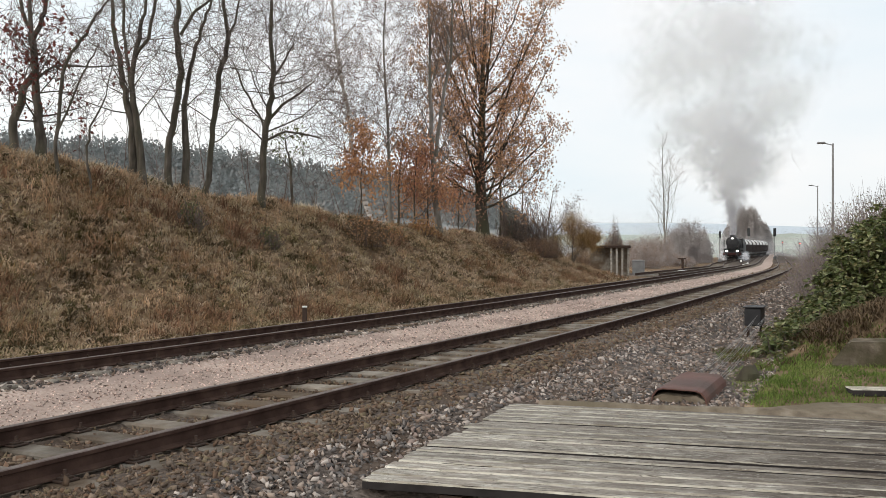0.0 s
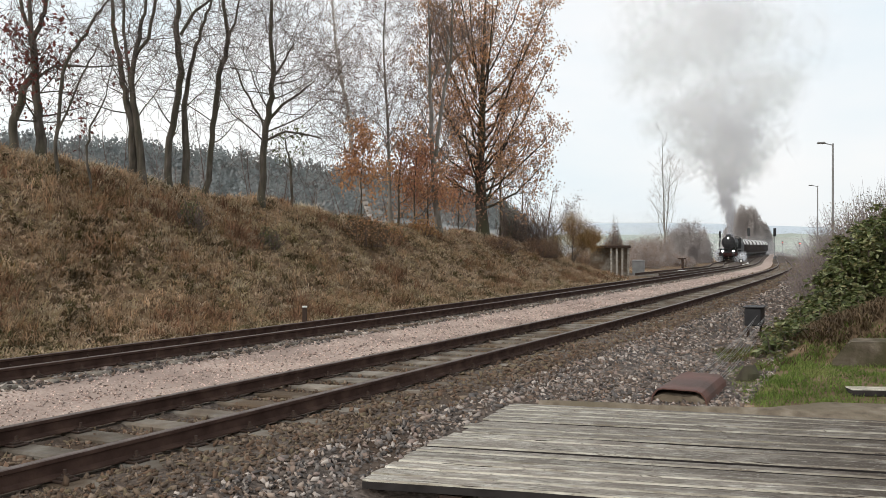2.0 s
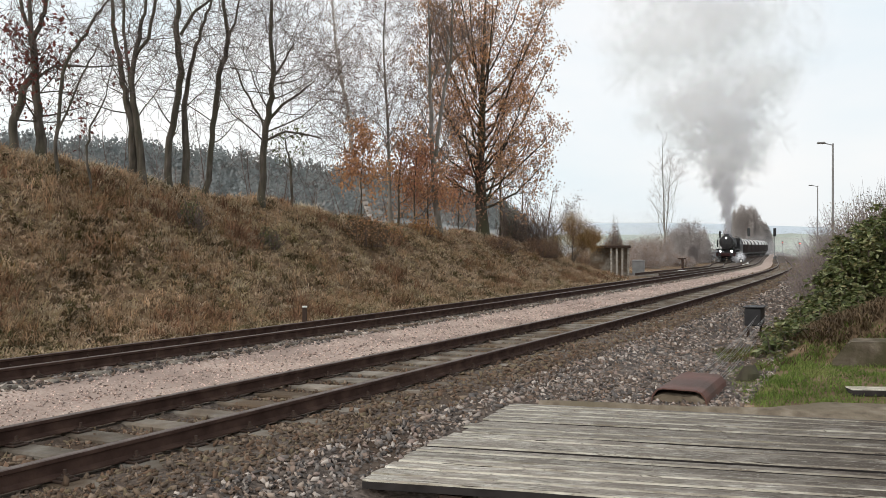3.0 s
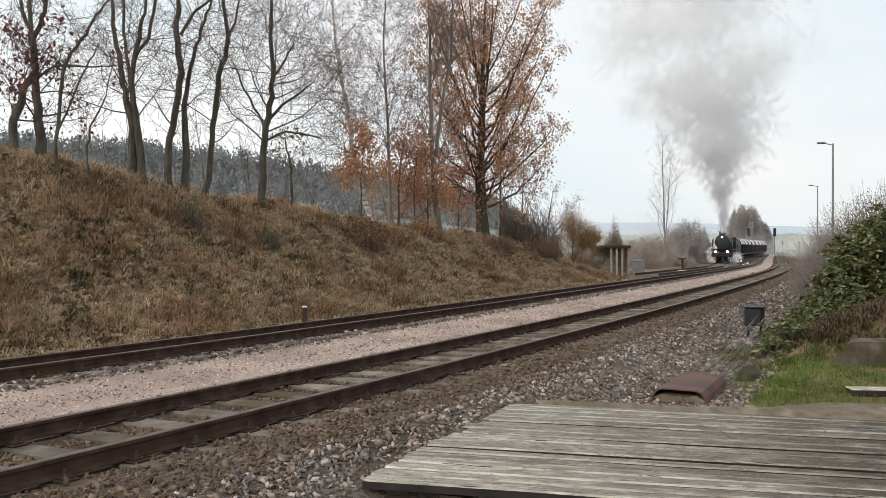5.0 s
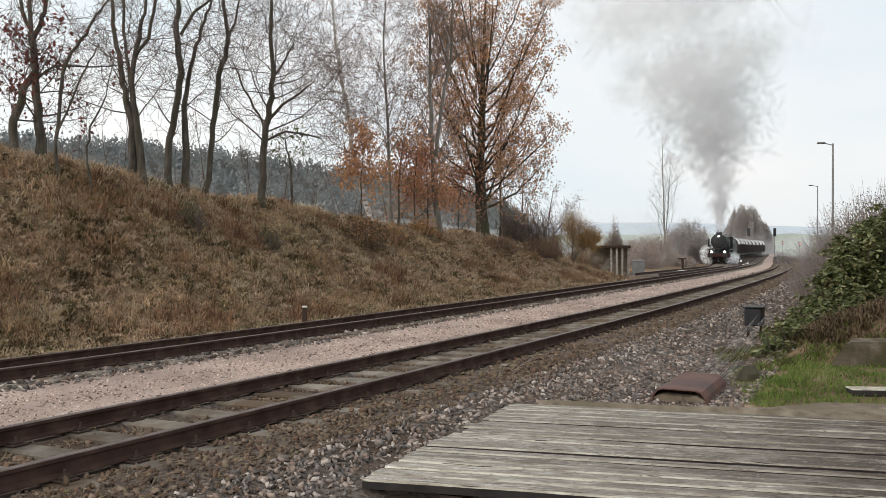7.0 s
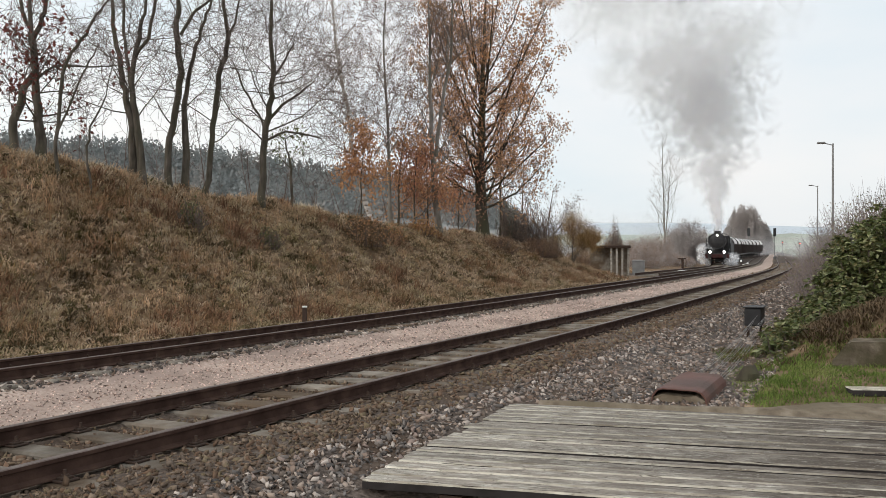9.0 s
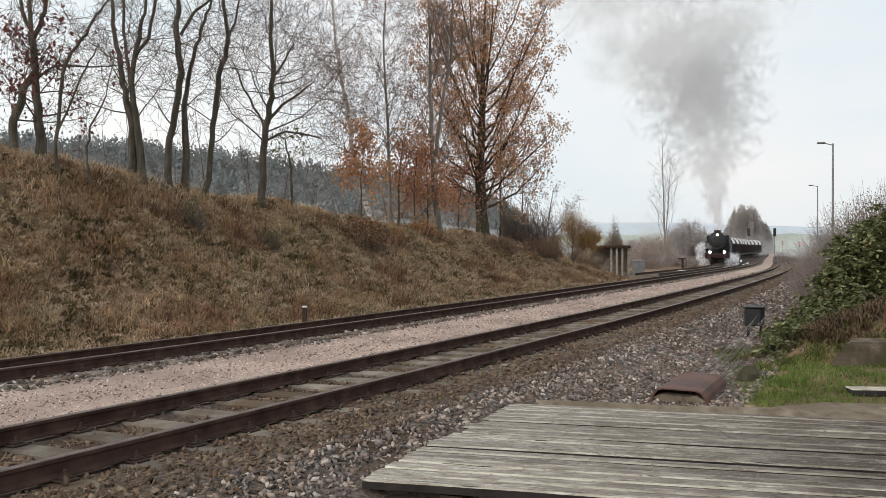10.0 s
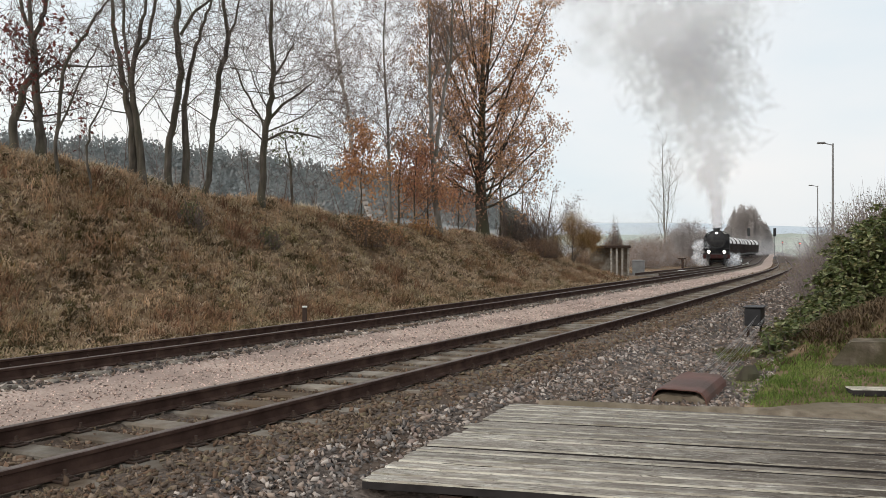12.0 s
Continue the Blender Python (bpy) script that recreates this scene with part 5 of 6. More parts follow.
stones("ballast", "rust-stained ballast stones between the rails of the running line",
       [(1.5, 9, .95, 1.85, 330, .022, .07, -.004), (1.5, 9, -1.45, 1.85, 400, .022, .075, -.006), (9, 15, -1.45, 1.85, 330, .028, .085, -.006), (15, 24, -1.45, 1.85, 180, .04, .10, -.01), (24, 40, -1.45, 1.85, 75, .055, .12, -.015), (40, 70, -1.45, 1.6, 18, .09, .18, -.02), (70, 125, -1.45, 1.6, 6, .12, .26, -.03)], M_RUSTY_STONE, 104)
stones("ballast", "grey ballast stones beside the second track",
       [(5, 14, -5.75, -2.78, 210, .035, .085, -.005), (14, 30, -5.75, -2.78, 90, .05, .10, -.01), (30, 60, -5.75, -2.78, 26, .07, .13, -.015)], M_STONE, 102, centre=D2, first=1.2)
stones("grit", "fine pinkish grit path between the tracks",
       [(3, 12, -2.95, -1.45, 380, .012, .034, 0), (12, 25, -2.95, -1.45, 190, .018, .042, 0), (25, 60, -2.95, -1.45, 36, .035, .075, -.01)], M_GRIT_STONE, 103, centre=90.0)


def blades(name, label, spots, seed, mat, height, per, width=.016, lean=.55, category="grass"):
    """Tufts of bent blades at the spots; each blade is a tapering strip that ends in a point."""
    rng = np.random.default_rng(seed)
    base = np.repeat(np.array(spots), per, axis=0)
    n = len(base)
    base[:, :2] += rng.normal(size=(n, 2)) * .07
    a = rng.uniform(0, 6.2832, n)
    h = height * rng.uniform(.45, 1.15, n) * np.repeat(rng.uniform(.6, 1.25, len(spots)), per)
    out = h * lean * rng.uniform(-.1, 1.7, n)
    dx, dy = np.cos(a), np.sin(a)
    b2 = rng.uniform(0, 6.2832, n)
    w = width * rng.uniform(.6, 1.4, n)
    wx, wy = np.cos(b2) * w, np.sin(b2) * w
    rows = []
    for f, g, k in ((0, 0, 1.0), (.55, .35, .8), (.95, 1.0, 0)):
        x, y, z = base[:, 0] + dx * out * g, base[:, 1] + dy * out * g, base[:, 2] + h * f
        rows += [np.stack([x - wx * k, y - wy * k, z], 1)] + ([np.stack([x + wx * k, y + wy * k, z], 1)] if k else [])
    v = np.stack(rows, 1).reshape(-1, 3)
    f = np.array([(0, 1, 3), (0, 3, 2), (2, 3, 4)])
    f = (f[None] + (np.arange(n) * 5)[:, None, None]).reshape(-1, 3)
    return tagged(new(name, mesh_fast(name, v, f, mat)), label, category, kind="stuff")


def bank_spots(n, seed, y0, y1, d0, d1, patch=None, sc=.35, sink=.03):
    rng = random.Random(seed)
    out = []
    while len(out) < n:
        y, d = y0 + (y1 - y0) * rng.random() ** 1.5, rng.uniform(d0, d1)
        if d > -6.0 - 3.6 * smooth(41, 52, y):
            n -= 1
            continue
        if patch is not None and noise.noise((y * sc, d * sc, seed * 1.7)) < patch:
            n -= .5
            continue
        out.append((y, d))
        for _ in range(rng.randint(2, 6)):
            y2, d2 = y + rng.gauss(0, .10), min(-5.9, d + rng.gauss(0, .12))
            out.append((y2, d2))
    return [tuple(on_line(y, d, ground_z(y, d) - sink)) for y, d in out]


def tufts(name, label, spots, seed, mat, height, per, width=.012, lean=1.1, droop=.6, category="grass"):
    """Drooping tufts: the blades of one tuft spring from a common root, rise and hang over."""
    rng = np.random.default_rng(seed)
    base = np.array(spots)
    n = len(base)
    h = height * rng.uniform(.55, 1.35, n)
    a0 = rng.uniform(0, 6.2832, n)
    verts = np.empty((n, 1 + 3 * per, 3))
    verts[:, 0] = base
    for k in range(per):
        a = a0 + 6.2832 * k / per + rng.normal(size=n) * .5
        ln = h * rng.uniform(.6, 1.25, n)
        dx, dy = np.cos(a), np.sin(a)
        out = ln * lean * rng.uniform(.15, 1.2, n)
        mid = np.stack([base[:, 0] + dx * out * .5, base[:, 1] + dy * out * .5, base[:, 2] + ln * .8], 1)
        w = width * rng.uniform(.6, 1.5, n)
        b2 = a + 1.5708 + rng.normal(size=n) * .5
        side = np.stack([np.cos(b2) * w, np.sin(b2) * w, np.zeros(n)], 1)
        tip = np.stack([base[:, 0] + dx * out * 1.15, base[:, 1] + dy * out * 1.15, base[:, 2] + ln * (1.05 - droop * rng.uniform(.1, 1.0, n))], 1)
        verts[:, 1 + 3 * k], verts[:, 2 + 3 * k], verts[:, 3 + 3 * k] = mid - side, mid + side, tip
    f = np.array([q for k in range(per) for q in ((0, 2 + 3 * k, 1 + 3 * k), (1 + 3 * k, 2 + 3 * k, 3 + 3 * k))])
    f = (f[None] + (np.arange(n) * (1 + 3 * per))[:, None, None]).reshape(-1, 3)
    return tagged(new(name, mesh_fast(name, verts.reshape(-1, 3), f, mat)), label, category, kind="stuff")


def even_spots(n, seed, y0, y1, d0, d1, patch=None, sc=.35, sink=.02):
    """Spots over the bank, thinning out with distance, in drifts where patch is given."""
    rng = random.Random(seed)
    res = []
    while len(res) < n:
        y = y0 * (y1 / y0) ** rng.random()
        d = rng.uniform(d0, d1)
        if d > -5.95 - 3.6 * smooth(41, 52, y) or patch is not None and noise.noise((y * sc, d * sc, seed * 1.7)) < patch:
            n -= .5
            continue
        res.append(tuple(on_line(y, d, ground_z(y, d) - sink)))
    return res


tufts("dry_grass", "matted straw-coloured dry grass on the railway bank", even_spots(30000, 1, 5, 66, -15.5, -5.9), 201, M_MATTED, .145, 9, width=.010, lean=1.6)
tufts("dry_grass", "long feathery tufts of pale dry grass on the bank", even_spots(7000, 2, 5, 66, -14, -6.2, .0, .8), 202, M_DRY, .24, 12, width=.006, lean=1.2)
tufts("dead_weeds", "flattened dark weeds and moss between the grass", even_spots(6000, 21, 5, 50, -14, -5.9, .1, 1.1), 213, M_TUSSOCK, .16, 8, width=.016, lean=1.3, category="weeds")
blades("tall_dry_grass", "tall pale dry grass along the top of the bank", bank_spots(2600, 3, 6, 66, -16, -11.0, -.1), 203, M_BLEACHED, .30, 8, width=.008, lean=.7)
blades("tall_dry_grass", "tufts of feathery dry grass on the slope", bank_spots(2000, 8, 5, 60, -12, -6.6, .12, .9), 206, M_DRY, .30, 11, width=.006, lean=.5)
blades("dead_weeds", "dark dead weeds and low bramble on the bank", bank_spots(2600, 4, 4, 66, -13, -6.2, .26, .55), 204, M_HEATH, .36, 12, width=.014, lean=.8, category="weeds")
blades("dead_weeds", "low tussocks of dark dead grass on the bank", bank_spots(4200, 11, 4, 56, -13, -6.2, .16, 1.5), 211, M_TUSSOCK, .22, 9, width=.009, lean=.8, category="weeds")
blades("dry_grass", "low tussocks of bleached grass on the bank", bank_spots(3600, 12, 4, 56, -13, -6.2, .18, 1.3), 212, M_BLEACHED, .19, 9, width=.006, lean=.8)
blades("dead_weeds", "dark dead stalks along the foot of the bank", bank_spots(3000, 9, 5, 58, -7.2, -5.95), 207, M_TUSSOCK, .18, 7, width=.008, lean=.8, category="weeds")


def green_spots(n, seed, x0, x1, y0, y1):
    rng = random.Random(seed)
    res = []
    for _ in range(n):
        x, y = rng.uniform(x0, x1), rng.uniform(y0, y1)
        g = Vector((x - DECK_A.x, y - DECK_A.y, 0))
        if g.dot(PLANK_ACROSS) < 3.43 + earth_width(g.dot(PLANK_DIR) - .7) - .12 or x < 3.6 + (y - 10) * .25 or noise.noise((x * 1.2, y * 1.2, 5)) < -.2:
            continue
        res.append((x, y, bank_top(x, y) - .02))
    return res


def bracken_spots(n, seed):
    rng = random.Random(seed)
    res = []
    for _ in range(n):
        k = rng.random()
        x, y = 5.55 + 2.6 * k + rng.gauss(0, .12), 13.3 + .75 * k + rng.gauss(0, .42)
        res.append((x, y, bank_top(x, y) - .02))
    return res


tufts("dead_bracken", "collapsed brown bracken hanging under the bramble hedge", bracken_spots(1100, 31), 215, M_BRAMBLE_BROWN, .17, 12, width=.007, lean=1.1, droop=.9, category="bracken")
blades("green_grass", "rough yellowing grass on the slope behind the concrete block", green_spots(700, 26, 4.4, 9, 12.2, 15.5), 208, M_TUSSOCK, .13, 8, width=.008, lean=.9)
blades("green_grass", "thin green grass on the slope behind the concrete block", green_spots(2300, 27, 4.4, 9, 12.2, 15.5), 209, M_GRASS, .09, 8, width=.007, lean=.9)
blades("green_grass", "short green grass beside the timber deck", green_spots(4000, 5, 3.6, 9, 9.2, 12.6), 205, M_GRASS, .08, 8, width=.006, lean=.9)


def litter(name, label, n, seed, y0, y1, d0, d1, mat, size, lift=.03):
    rng = random.Random(seed)
    sp = []
    for _ in range(n):
        y, d = rng.uniform(y0, y1), rng.uniform(d0, d1)
        sp.append(on_line(y, d, ground_z(y, d) + lift * rng.uniform(.5, 1.3)))
    v, f = leaf_cards(rng, sp, size, .015, 1)
    return tagged(new(name, mesh_data(name, v, f, mat)), label, "leaves", kind="stuff")


litter("fallen_leaves", "fallen pale brown leaves scattered on the bank and ballast", 2200, 6, 5, 30, -12, -5.2, M_YELLOW_LEAF, .055)
litter("fallen_leaves", "fallen faded leaves caught in the bank grass", 15000, 16, 5, 40, -12.5, -5.9, M_FADED_LEAF, .045, .11)
litter("fallen_leaves", "fallen dark brown leaves matted in the bank grass", 17000, 17, 5, 40, -12.5, -5.9, M_DARK_LEAF, .045, .08)
litter("fallen_leaves", "fallen dull olive leaves and moss in the bank grass", 9000, 18, 5, 34, -12.5, -5.9, M_OLIVE_LEAF, .05, .09)
litter("fallen_leaves", "fallen brown leaves between the rails", 520, 7, 4, 22, -1.4, 3.5, M_BROWN_LEAF, .05)


# ---- trackside fittings ----
def trough_cover():
    """Rusted sheet hood over the signal wires."""
    p, q = Vector((2.82, 10.0, -.285)), Vector((3.48, 11.3, -.275))
    d = (q - p)
    m = Matrix.Translation(p) @ Matrix.Rotation(math.atan2(-d.x, d.y), 4, "Z")
    t = thing("trough_cover", m @ Matrix.Translation((-.02, -.08, .02)), "maroon rusted sheet-metal hood over signal wires", "wire cover")
    prof = [(-.34, -.06), (-.31, .07), (-.26, .13), (-.19, .15), (.19, .15), (.26, .13), (.31, .07), (.34, -.06)]
    prof = prof + [(u * .95, w - .012) for u, w in reversed(prof)]
    v, f = loft(prof, [lambda u, w: (u, 0, w), lambda u, w: (u, .7, w + .006 * math.sin(u * 9)), lambda u, w: (u, d.length, w)])
    part("hood", mesh_data("hood", v, f, M_RUST), None, t)
    v, f = loft([(-.32, -.10), (-.30, .04), (-.2, .075), (.05, .06), (.2, .08), (.30, .03), (.32, -.10)], [lambda u, w: (u, .03, w), lambda u, w: (u, .5, w + .03), lambda u, w: (u * .95, d.length - .05, w + .03)])
    part("earth_fill", mesh_data("earth_fill", v, f, M_EARTH), None, t, "brown earth silted under the hood")
    b = B()
    for u in (-.34, .34):
        box(b, (u - .03, 0, -.072), (u + .03, d.length, -.06))
    part("flange", b, M_RUST, t)
    return t


trough_cover()


def wire_box():
    c = Vector((6.62, 18.0, -.30))
    t = thing("wire_pulley_box", Matrix.Translation(c) @ pose(0, 0, 0, 0, 0, -27), "black iron pulley box for signal wires", "pulley box")
    b = B()
    box(b, (-.17, -.3, .20), (.17, .3, .58), .02)
    part("housing", b, M_BLACK, t)
    for x in (-.13, .13):
        b = B()
        box(b, (x - .025, -.05, -.15), (x + .025, .05, .22))
        part("leg", b, M_IRON, t)
    b = B()
    box(b, (-.2, -.33, .575), (.2, .33, .60), .008)
    part("lid", b, M_BLACK, t)


wire_box()
for i in range(9):
    a = Vector((3.22 + .055 * i, 11.2 - .02 * i, -.21 + .025 * (i % 3)))
    e = Vector((6.46 + .035 * i, 17.75 - .02 * i, -.02 + .05 * (i % 4)))
    v, f = [], []
    tube(v, f, [a.lerp(e, k / 6) - Vector((0, 0, (.06 + .02 * (i % 4)) * math.sin(math.pi * k / 6))) for k in range(7)], [.0036] * 7, 5)
    tagged(new("signal_wire", mesh_data("signal_wire", v, f, M_WIRE)), "taut grey steel signal wire above the ballast", "wire", "signal wires")


def concrete_block():
    pr = [(0, -.25), (2.6, -.25), (2.6, .41), (.25, .41), (0, .125)]
    v, f = loft(pr, [lambda u, w: (u, 0, w), lambda u, w: (u + .34, .6, w)])
    bm = bmesh.new()
    me = mesh_data("concrete_kerb", v, f, M_CONCRETE)
    bm.from_mesh(me)
    bmesh.ops.recalc_face_normals(bm, faces=bm.faces)
    bmesh.ops.bevel(bm, geom=bm.edges[:], offset=.025, segments=2, affect="EDGES")
    bm.to_mesh(me)
    bm.free()
    ob = new("concrete_kerb", me)
    ob.matrix_basis = Matrix.Translation((5.47, 11.95, -.20))
    return tagged(ob, "low mossy concrete block with a chamfered end", "concrete block")


concrete_block()
b = B()
box(b, (0, -.12, -.05), (2.0, .12, .035), .01)
me = bpy.data.meshes.new("loose_plank")
b.to_mesh(me)
b.free()
me.materials.append(M_PLANK_WORN)
# the board's sides reuse the plank edge colour, painted shade included
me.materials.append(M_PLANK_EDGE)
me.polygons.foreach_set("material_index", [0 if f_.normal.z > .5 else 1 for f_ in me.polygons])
o_ = new("loose_plank", me)
o_.matrix_basis = Matrix.Translation((4.93, 10.3, -.19)) @ pose(0, 0, 0, 0, 0, -4)
tagged(o_, "grey weathered board lying in the grass", "plank")


def marker_post(base, h, label):
    t = thing("marker_post", Matrix.Translation(base), label, "marker post", "marker posts")
    b = B()
    box(b, (-.045, -.045, -.25), (.045, .045, h), .012)
    part("post", b, M_IRON, t)
    b = B()
    box(b, (-.05, -.05, h), (.05, .05, h + .035), .01)
    part("cap", b, M_ROOF_PALE, t, "pale cap")


marker_post(low(539, 18.0), .50, "short dark marker post with a pale cap")


def shelter():
    """Small flat-roofed timber lean-to at the end of the bank."""
    c = low(1083, 56)
    t = thing("open_shelter", Matrix.Translation(c) @ pose(0, 0, 0, 0, 0, -10), "small weathered timber shelter with a flat roof", "shelter")
    b = B()
    box(b, (-1.55, -.6, 1.88), (1.2, 1.2, 1.97), .02)
    part("roof", b, M_IRON, t)
    for x in (-.05, .30, .66, 1.05):
        b = B()
        box(b, (x - .06, -.5, -.9), (x + .06, -.4, 1.86))
        part("post", b, M_PLANK, t)
    b = B()
    box(b, (-1.4, .9, -.9), (1.1, 1.0, 1.86))
    part("back_wall", b, M_SLEEPER, t)
    b = B()
    box(b, (-1.55, -.64, 1.80), (1.2, -.6, 1.90))
    part("fascia", b, M_IRON, t)


shelter()


def cabinet():
    t = thing("trackside_cabinet", Matrix.Translation(low(1130, 60)) @ pose(0, 0, 0, 0, 0, -15), "pale grey trackside cabinet in the grass", "cabinet")
    b = B()
    box(b, (-.42, -.3, -.2), (.42, .3, 1.0), .04)
    part("body", b, M_POLE, t)
    b = B()
    box(b, (-.46, -.34, 1.0), (.46, .34, 1.06), .02)
    part("lid", b, M_POLE, t)


cabinet()


def point_lantern(base):
    t = thing("point_indicator", Matrix.Translation(base) @ pose(0, 0, 0, 0, 0, -25), "small point lantern and lever beside the switch", "point indicator")
    b = B()
    cyl(b, (0, 0, 0), (0, 0, .45), .05, .05, 8)
    part("post", b, M_IRON, t)
    b = B()
    box(b, (-.2, -.2, .45), (.2, .2, .85), .03)
    part("lantern", b, M_BLACK, t)
    b = B()
    box(b, (-.12, -.215, .52), (.12, -.203, .78))
    part("pane", b, M_ROOF_PALE, t)
    b = B()
    cyl(b, (.1, 0, .15), (.75, 0, .35), .03, .03, 8)
    dome(b, (.78, 0, .36), .12, .12)
    part("lever", b, M_ROOF_PALE, t, "weighted white lever")


# ---- the train ----
LINE_Y = [i * 0.5 for i in range(40, 900)]
ARC = [0.0]
for _a, _b in zip(LINE_Y, LINE_Y[1:]):
    ARC.append(ARC[-1] + (on_line(_b, d3(_b)).xy - on_line(_a, d3(_a)).xy).length)


def at_arc(s):
    y = float(np.interp(s, ARC, LINE_Y))
    return on_line(y, d3(y))


def arc_of(y):
    return float(np.interp(y, LINE_Y, ARC))


S_TIMES = (0.0, 1.5, 3.0, 4.5, 6.0, 7.5, 9.0, 10.5, 12.0)


def front_arc(t):
    """Arc length of the locomotive's front: it draws up at about four metres a second."""
    return arc_of(142.0) - (arc_of(142.0) - arc_of(93.5)) * t / 12


def train_pose(t, back, half):
    """Pose of a vehicle whose middle is back metres behind the front, facing the way it goes."""
    s = front_arc(t) + back
    p, q = at_arc(s - half), at_arc(s + half)
    c = (p + q) / 2
    d = p - q
    return Matrix.Translation(c) @ Matrix.Rotation(math.atan2(-d.x, d.y), 4, "Z")


MOVERS = []


def wheel_mesh(r, spokes, width=.13):
    b = B()
    seg = 20
    for ra, rb, wd in ((r, r * .86, width), (r * .22, 0.02, width * 1.2)):
        ring = []
        for rr, xx in ((ra, -wd / 2), (ra, wd / 2), (rb, wd / 2), (rb, -wd / 2)):
            ring.append([b.verts.new((xx, rr * math.cos(6.2832 * i / seg), rr * math.sin(6.2832 * i / seg))) for i in range(seg)])
        for k in range(4):
            u, v = ring[k], ring[(k + 1) % 4]
            for i in range(seg):
                b.faces.new((u[i], u[(i + 1) % seg], v[(i + 1) % seg], v[i]))
    for i in range(spokes):
        a = 6.2832 * i / spokes
        box(b, (-.03, -.035, r * .2), (.03, .035, r * .88), at=Matrix.Rotation(a, 4, "X"))
    return b


def wheelset(parent, y, r, spokes):
    """One axle with its two wheels."""
    b = B()
    for sx in (-.75, .75):
        w = wheel_mesh(r, spokes)
        me = bpy.data.meshes.new("tmp")
        bmesh.ops.translate(w, vec=(sx, 0, 0), verts=w.verts)
        w.to_mesh(me)
        w.free()
        b.from_mesh(me)
        bpy.data.meshes.remove(me)
    cyl(b, (-.75, 0, 0), (.75, 0, 0), .08, .08, 10)
    ob = part("wheelset", b, M_RED_PAINT if spokes > 9 else M_BLACK, parent)
    MOVERS.append((ob, 0.0, y, r))
    return ob


def dome(bm, c, r, h, seg=16):
    m = Matrix.Translation(c) @ Matrix.Diagonal((r, r, h, 1))
    bmesh.ops.create_uvsphere(bm, u_segments=seg, v_segments=8, radius=1.0, matrix=m)
    return bm


def locomotive():
    """Steam locomotive, y forward, front buffer faces at y = 6.9, middle at y = 0."""
    t = thing("steam_locomotive", Matrix.Identity(4), "black steam locomotive with lit headlamps and smoke deflectors", "locomotive")
    b = B()
    cyl(b, (0, -2.6, 3.02), (0, 3.2, 3.02), .94, .94, 32)
    for y in (-1.6, -.2, 1.2, 2.4):
        cyl(b, (0, y - .03, 3.02), (0, y + .03, 3.02), .96, .96, 32)
    cyl(b, (0, -4.2, 3.0), (0, -2.6, 3.02), 1.0, .94, 32)
    part("boiler", b, M_BLACK, t)
    b = B()
    cyl(b, (0, 3.2, 3.02), (0, 5.5, 3.02), 1.06, 1.06, 32)
    part("smokebox", b, M_BLACK, t)
    b = B()
    bmesh.ops.create_uvsphere(b, u_segments=24, v_segments=10, radius=1.0, matrix=Matrix.Translation((0, 5.45, 3.02)) @ Matrix.Diagonal((.92, .28, .92, 1)))
    cyl(b, (0, 5.7, 3.02), (0, 5.82, 3.02), .07, .06, 10)
    box(b, (-.3, 5.66, 2.99), (.3, 5.74, 3.05))
    part("smokebox_door", b, M_BLACK, t)
    b = B()
    cyl(b, (0, 4.6, 3.85), (0, 4.6, 4.24), .44, .38, 20)
    cyl(b, (0, 4.6, 4.24), (0, 4.6, 4.32), .45, .43, 20)
    part("chimney", b, M_BLACK, t)
    for y in (2.4, -.6):
        b = B()
        cyl(b, (0, y, 3.8), (0, y, 4.15), .40, .38, 20)
        dome(b, (0, y, 4.15), .38, .24)
        part("steam_dome", b, M_BLACK, t)
    b = B()
    box(b, (-.34, .4, 3.85), (.34, 1.5, 4.2), .1)
    part("sand_box", b, M_BLACK, t)
    # cab
    b = B()
    box(b, (-1.45, -6.4, 1.5), (-1.40, -4.2, 3.55))
    box(b, (1.40, -6.4, 1.5), (1.45, -4.2, 3.55))
    box(b, (-1.40, -4.25, 1.5), (1.40, -4.2, 3.75))
    part("cab", b, M_BLACK, t)
    b = B()
    prof = [(1.5 * math.cos(a), 3.45 + .75 * math.sin(a)) for a in [math.pi * i / 10 for i in range(11)]]
    prof += [(x * .97, z - .05) for x, z in reversed(prof)]
    v, f = loft(prof, [lambda u, w: (u, -6.6, w), lambda u, w: (u, -4.0, w)])
    part("cab_roof", mesh_data("cab_roof", v, f, M_BLACK), None, t)
    for sx in (-1, 1):
        b = B()
        box(b, (sx * 1.46 - .012, -5.7, 2.7), (sx * 1.46 + .012, -4.6, 3.3))
        part("cab_window", b, M_WIRE, t)
        b = B()
        box(b, (min(sx * .95, sx * 1.45), -4.2, 1.93), (max(sx * .95, sx * 1.45), 5.9, 1.98))
        box(b, (sx * 1.45 - .01, -4.2, 1.80), (sx * 1.45 + .01, 5.9, 1.95))
        part("running_board", b, M_BLACK, t)
        # deflector plate, bent in at the top
        prof = [(1.40, 2.25), (1.42, 2.9), (1.33, 3.42), (1.31, 3.42), (1.40, 2.9), (1.38, 2.25)]
        v, f = loft(prof, [lambda u, w: (sx * u, 3.6, w), lambda u, w: (sx * u, 5.75, w)])
        d = part("smoke_deflector", mesh_data("smoke_deflector", v, f, M_BLACK), None, t)
        for y in (3.9, 5.4):
            b = B()
            cyl(b, (sx * .9, y, 2.9), (sx * 1.4, y, 2.9), .025, .025, 8)
            part("bracket", b, M_BLACK, d)
        b = B()
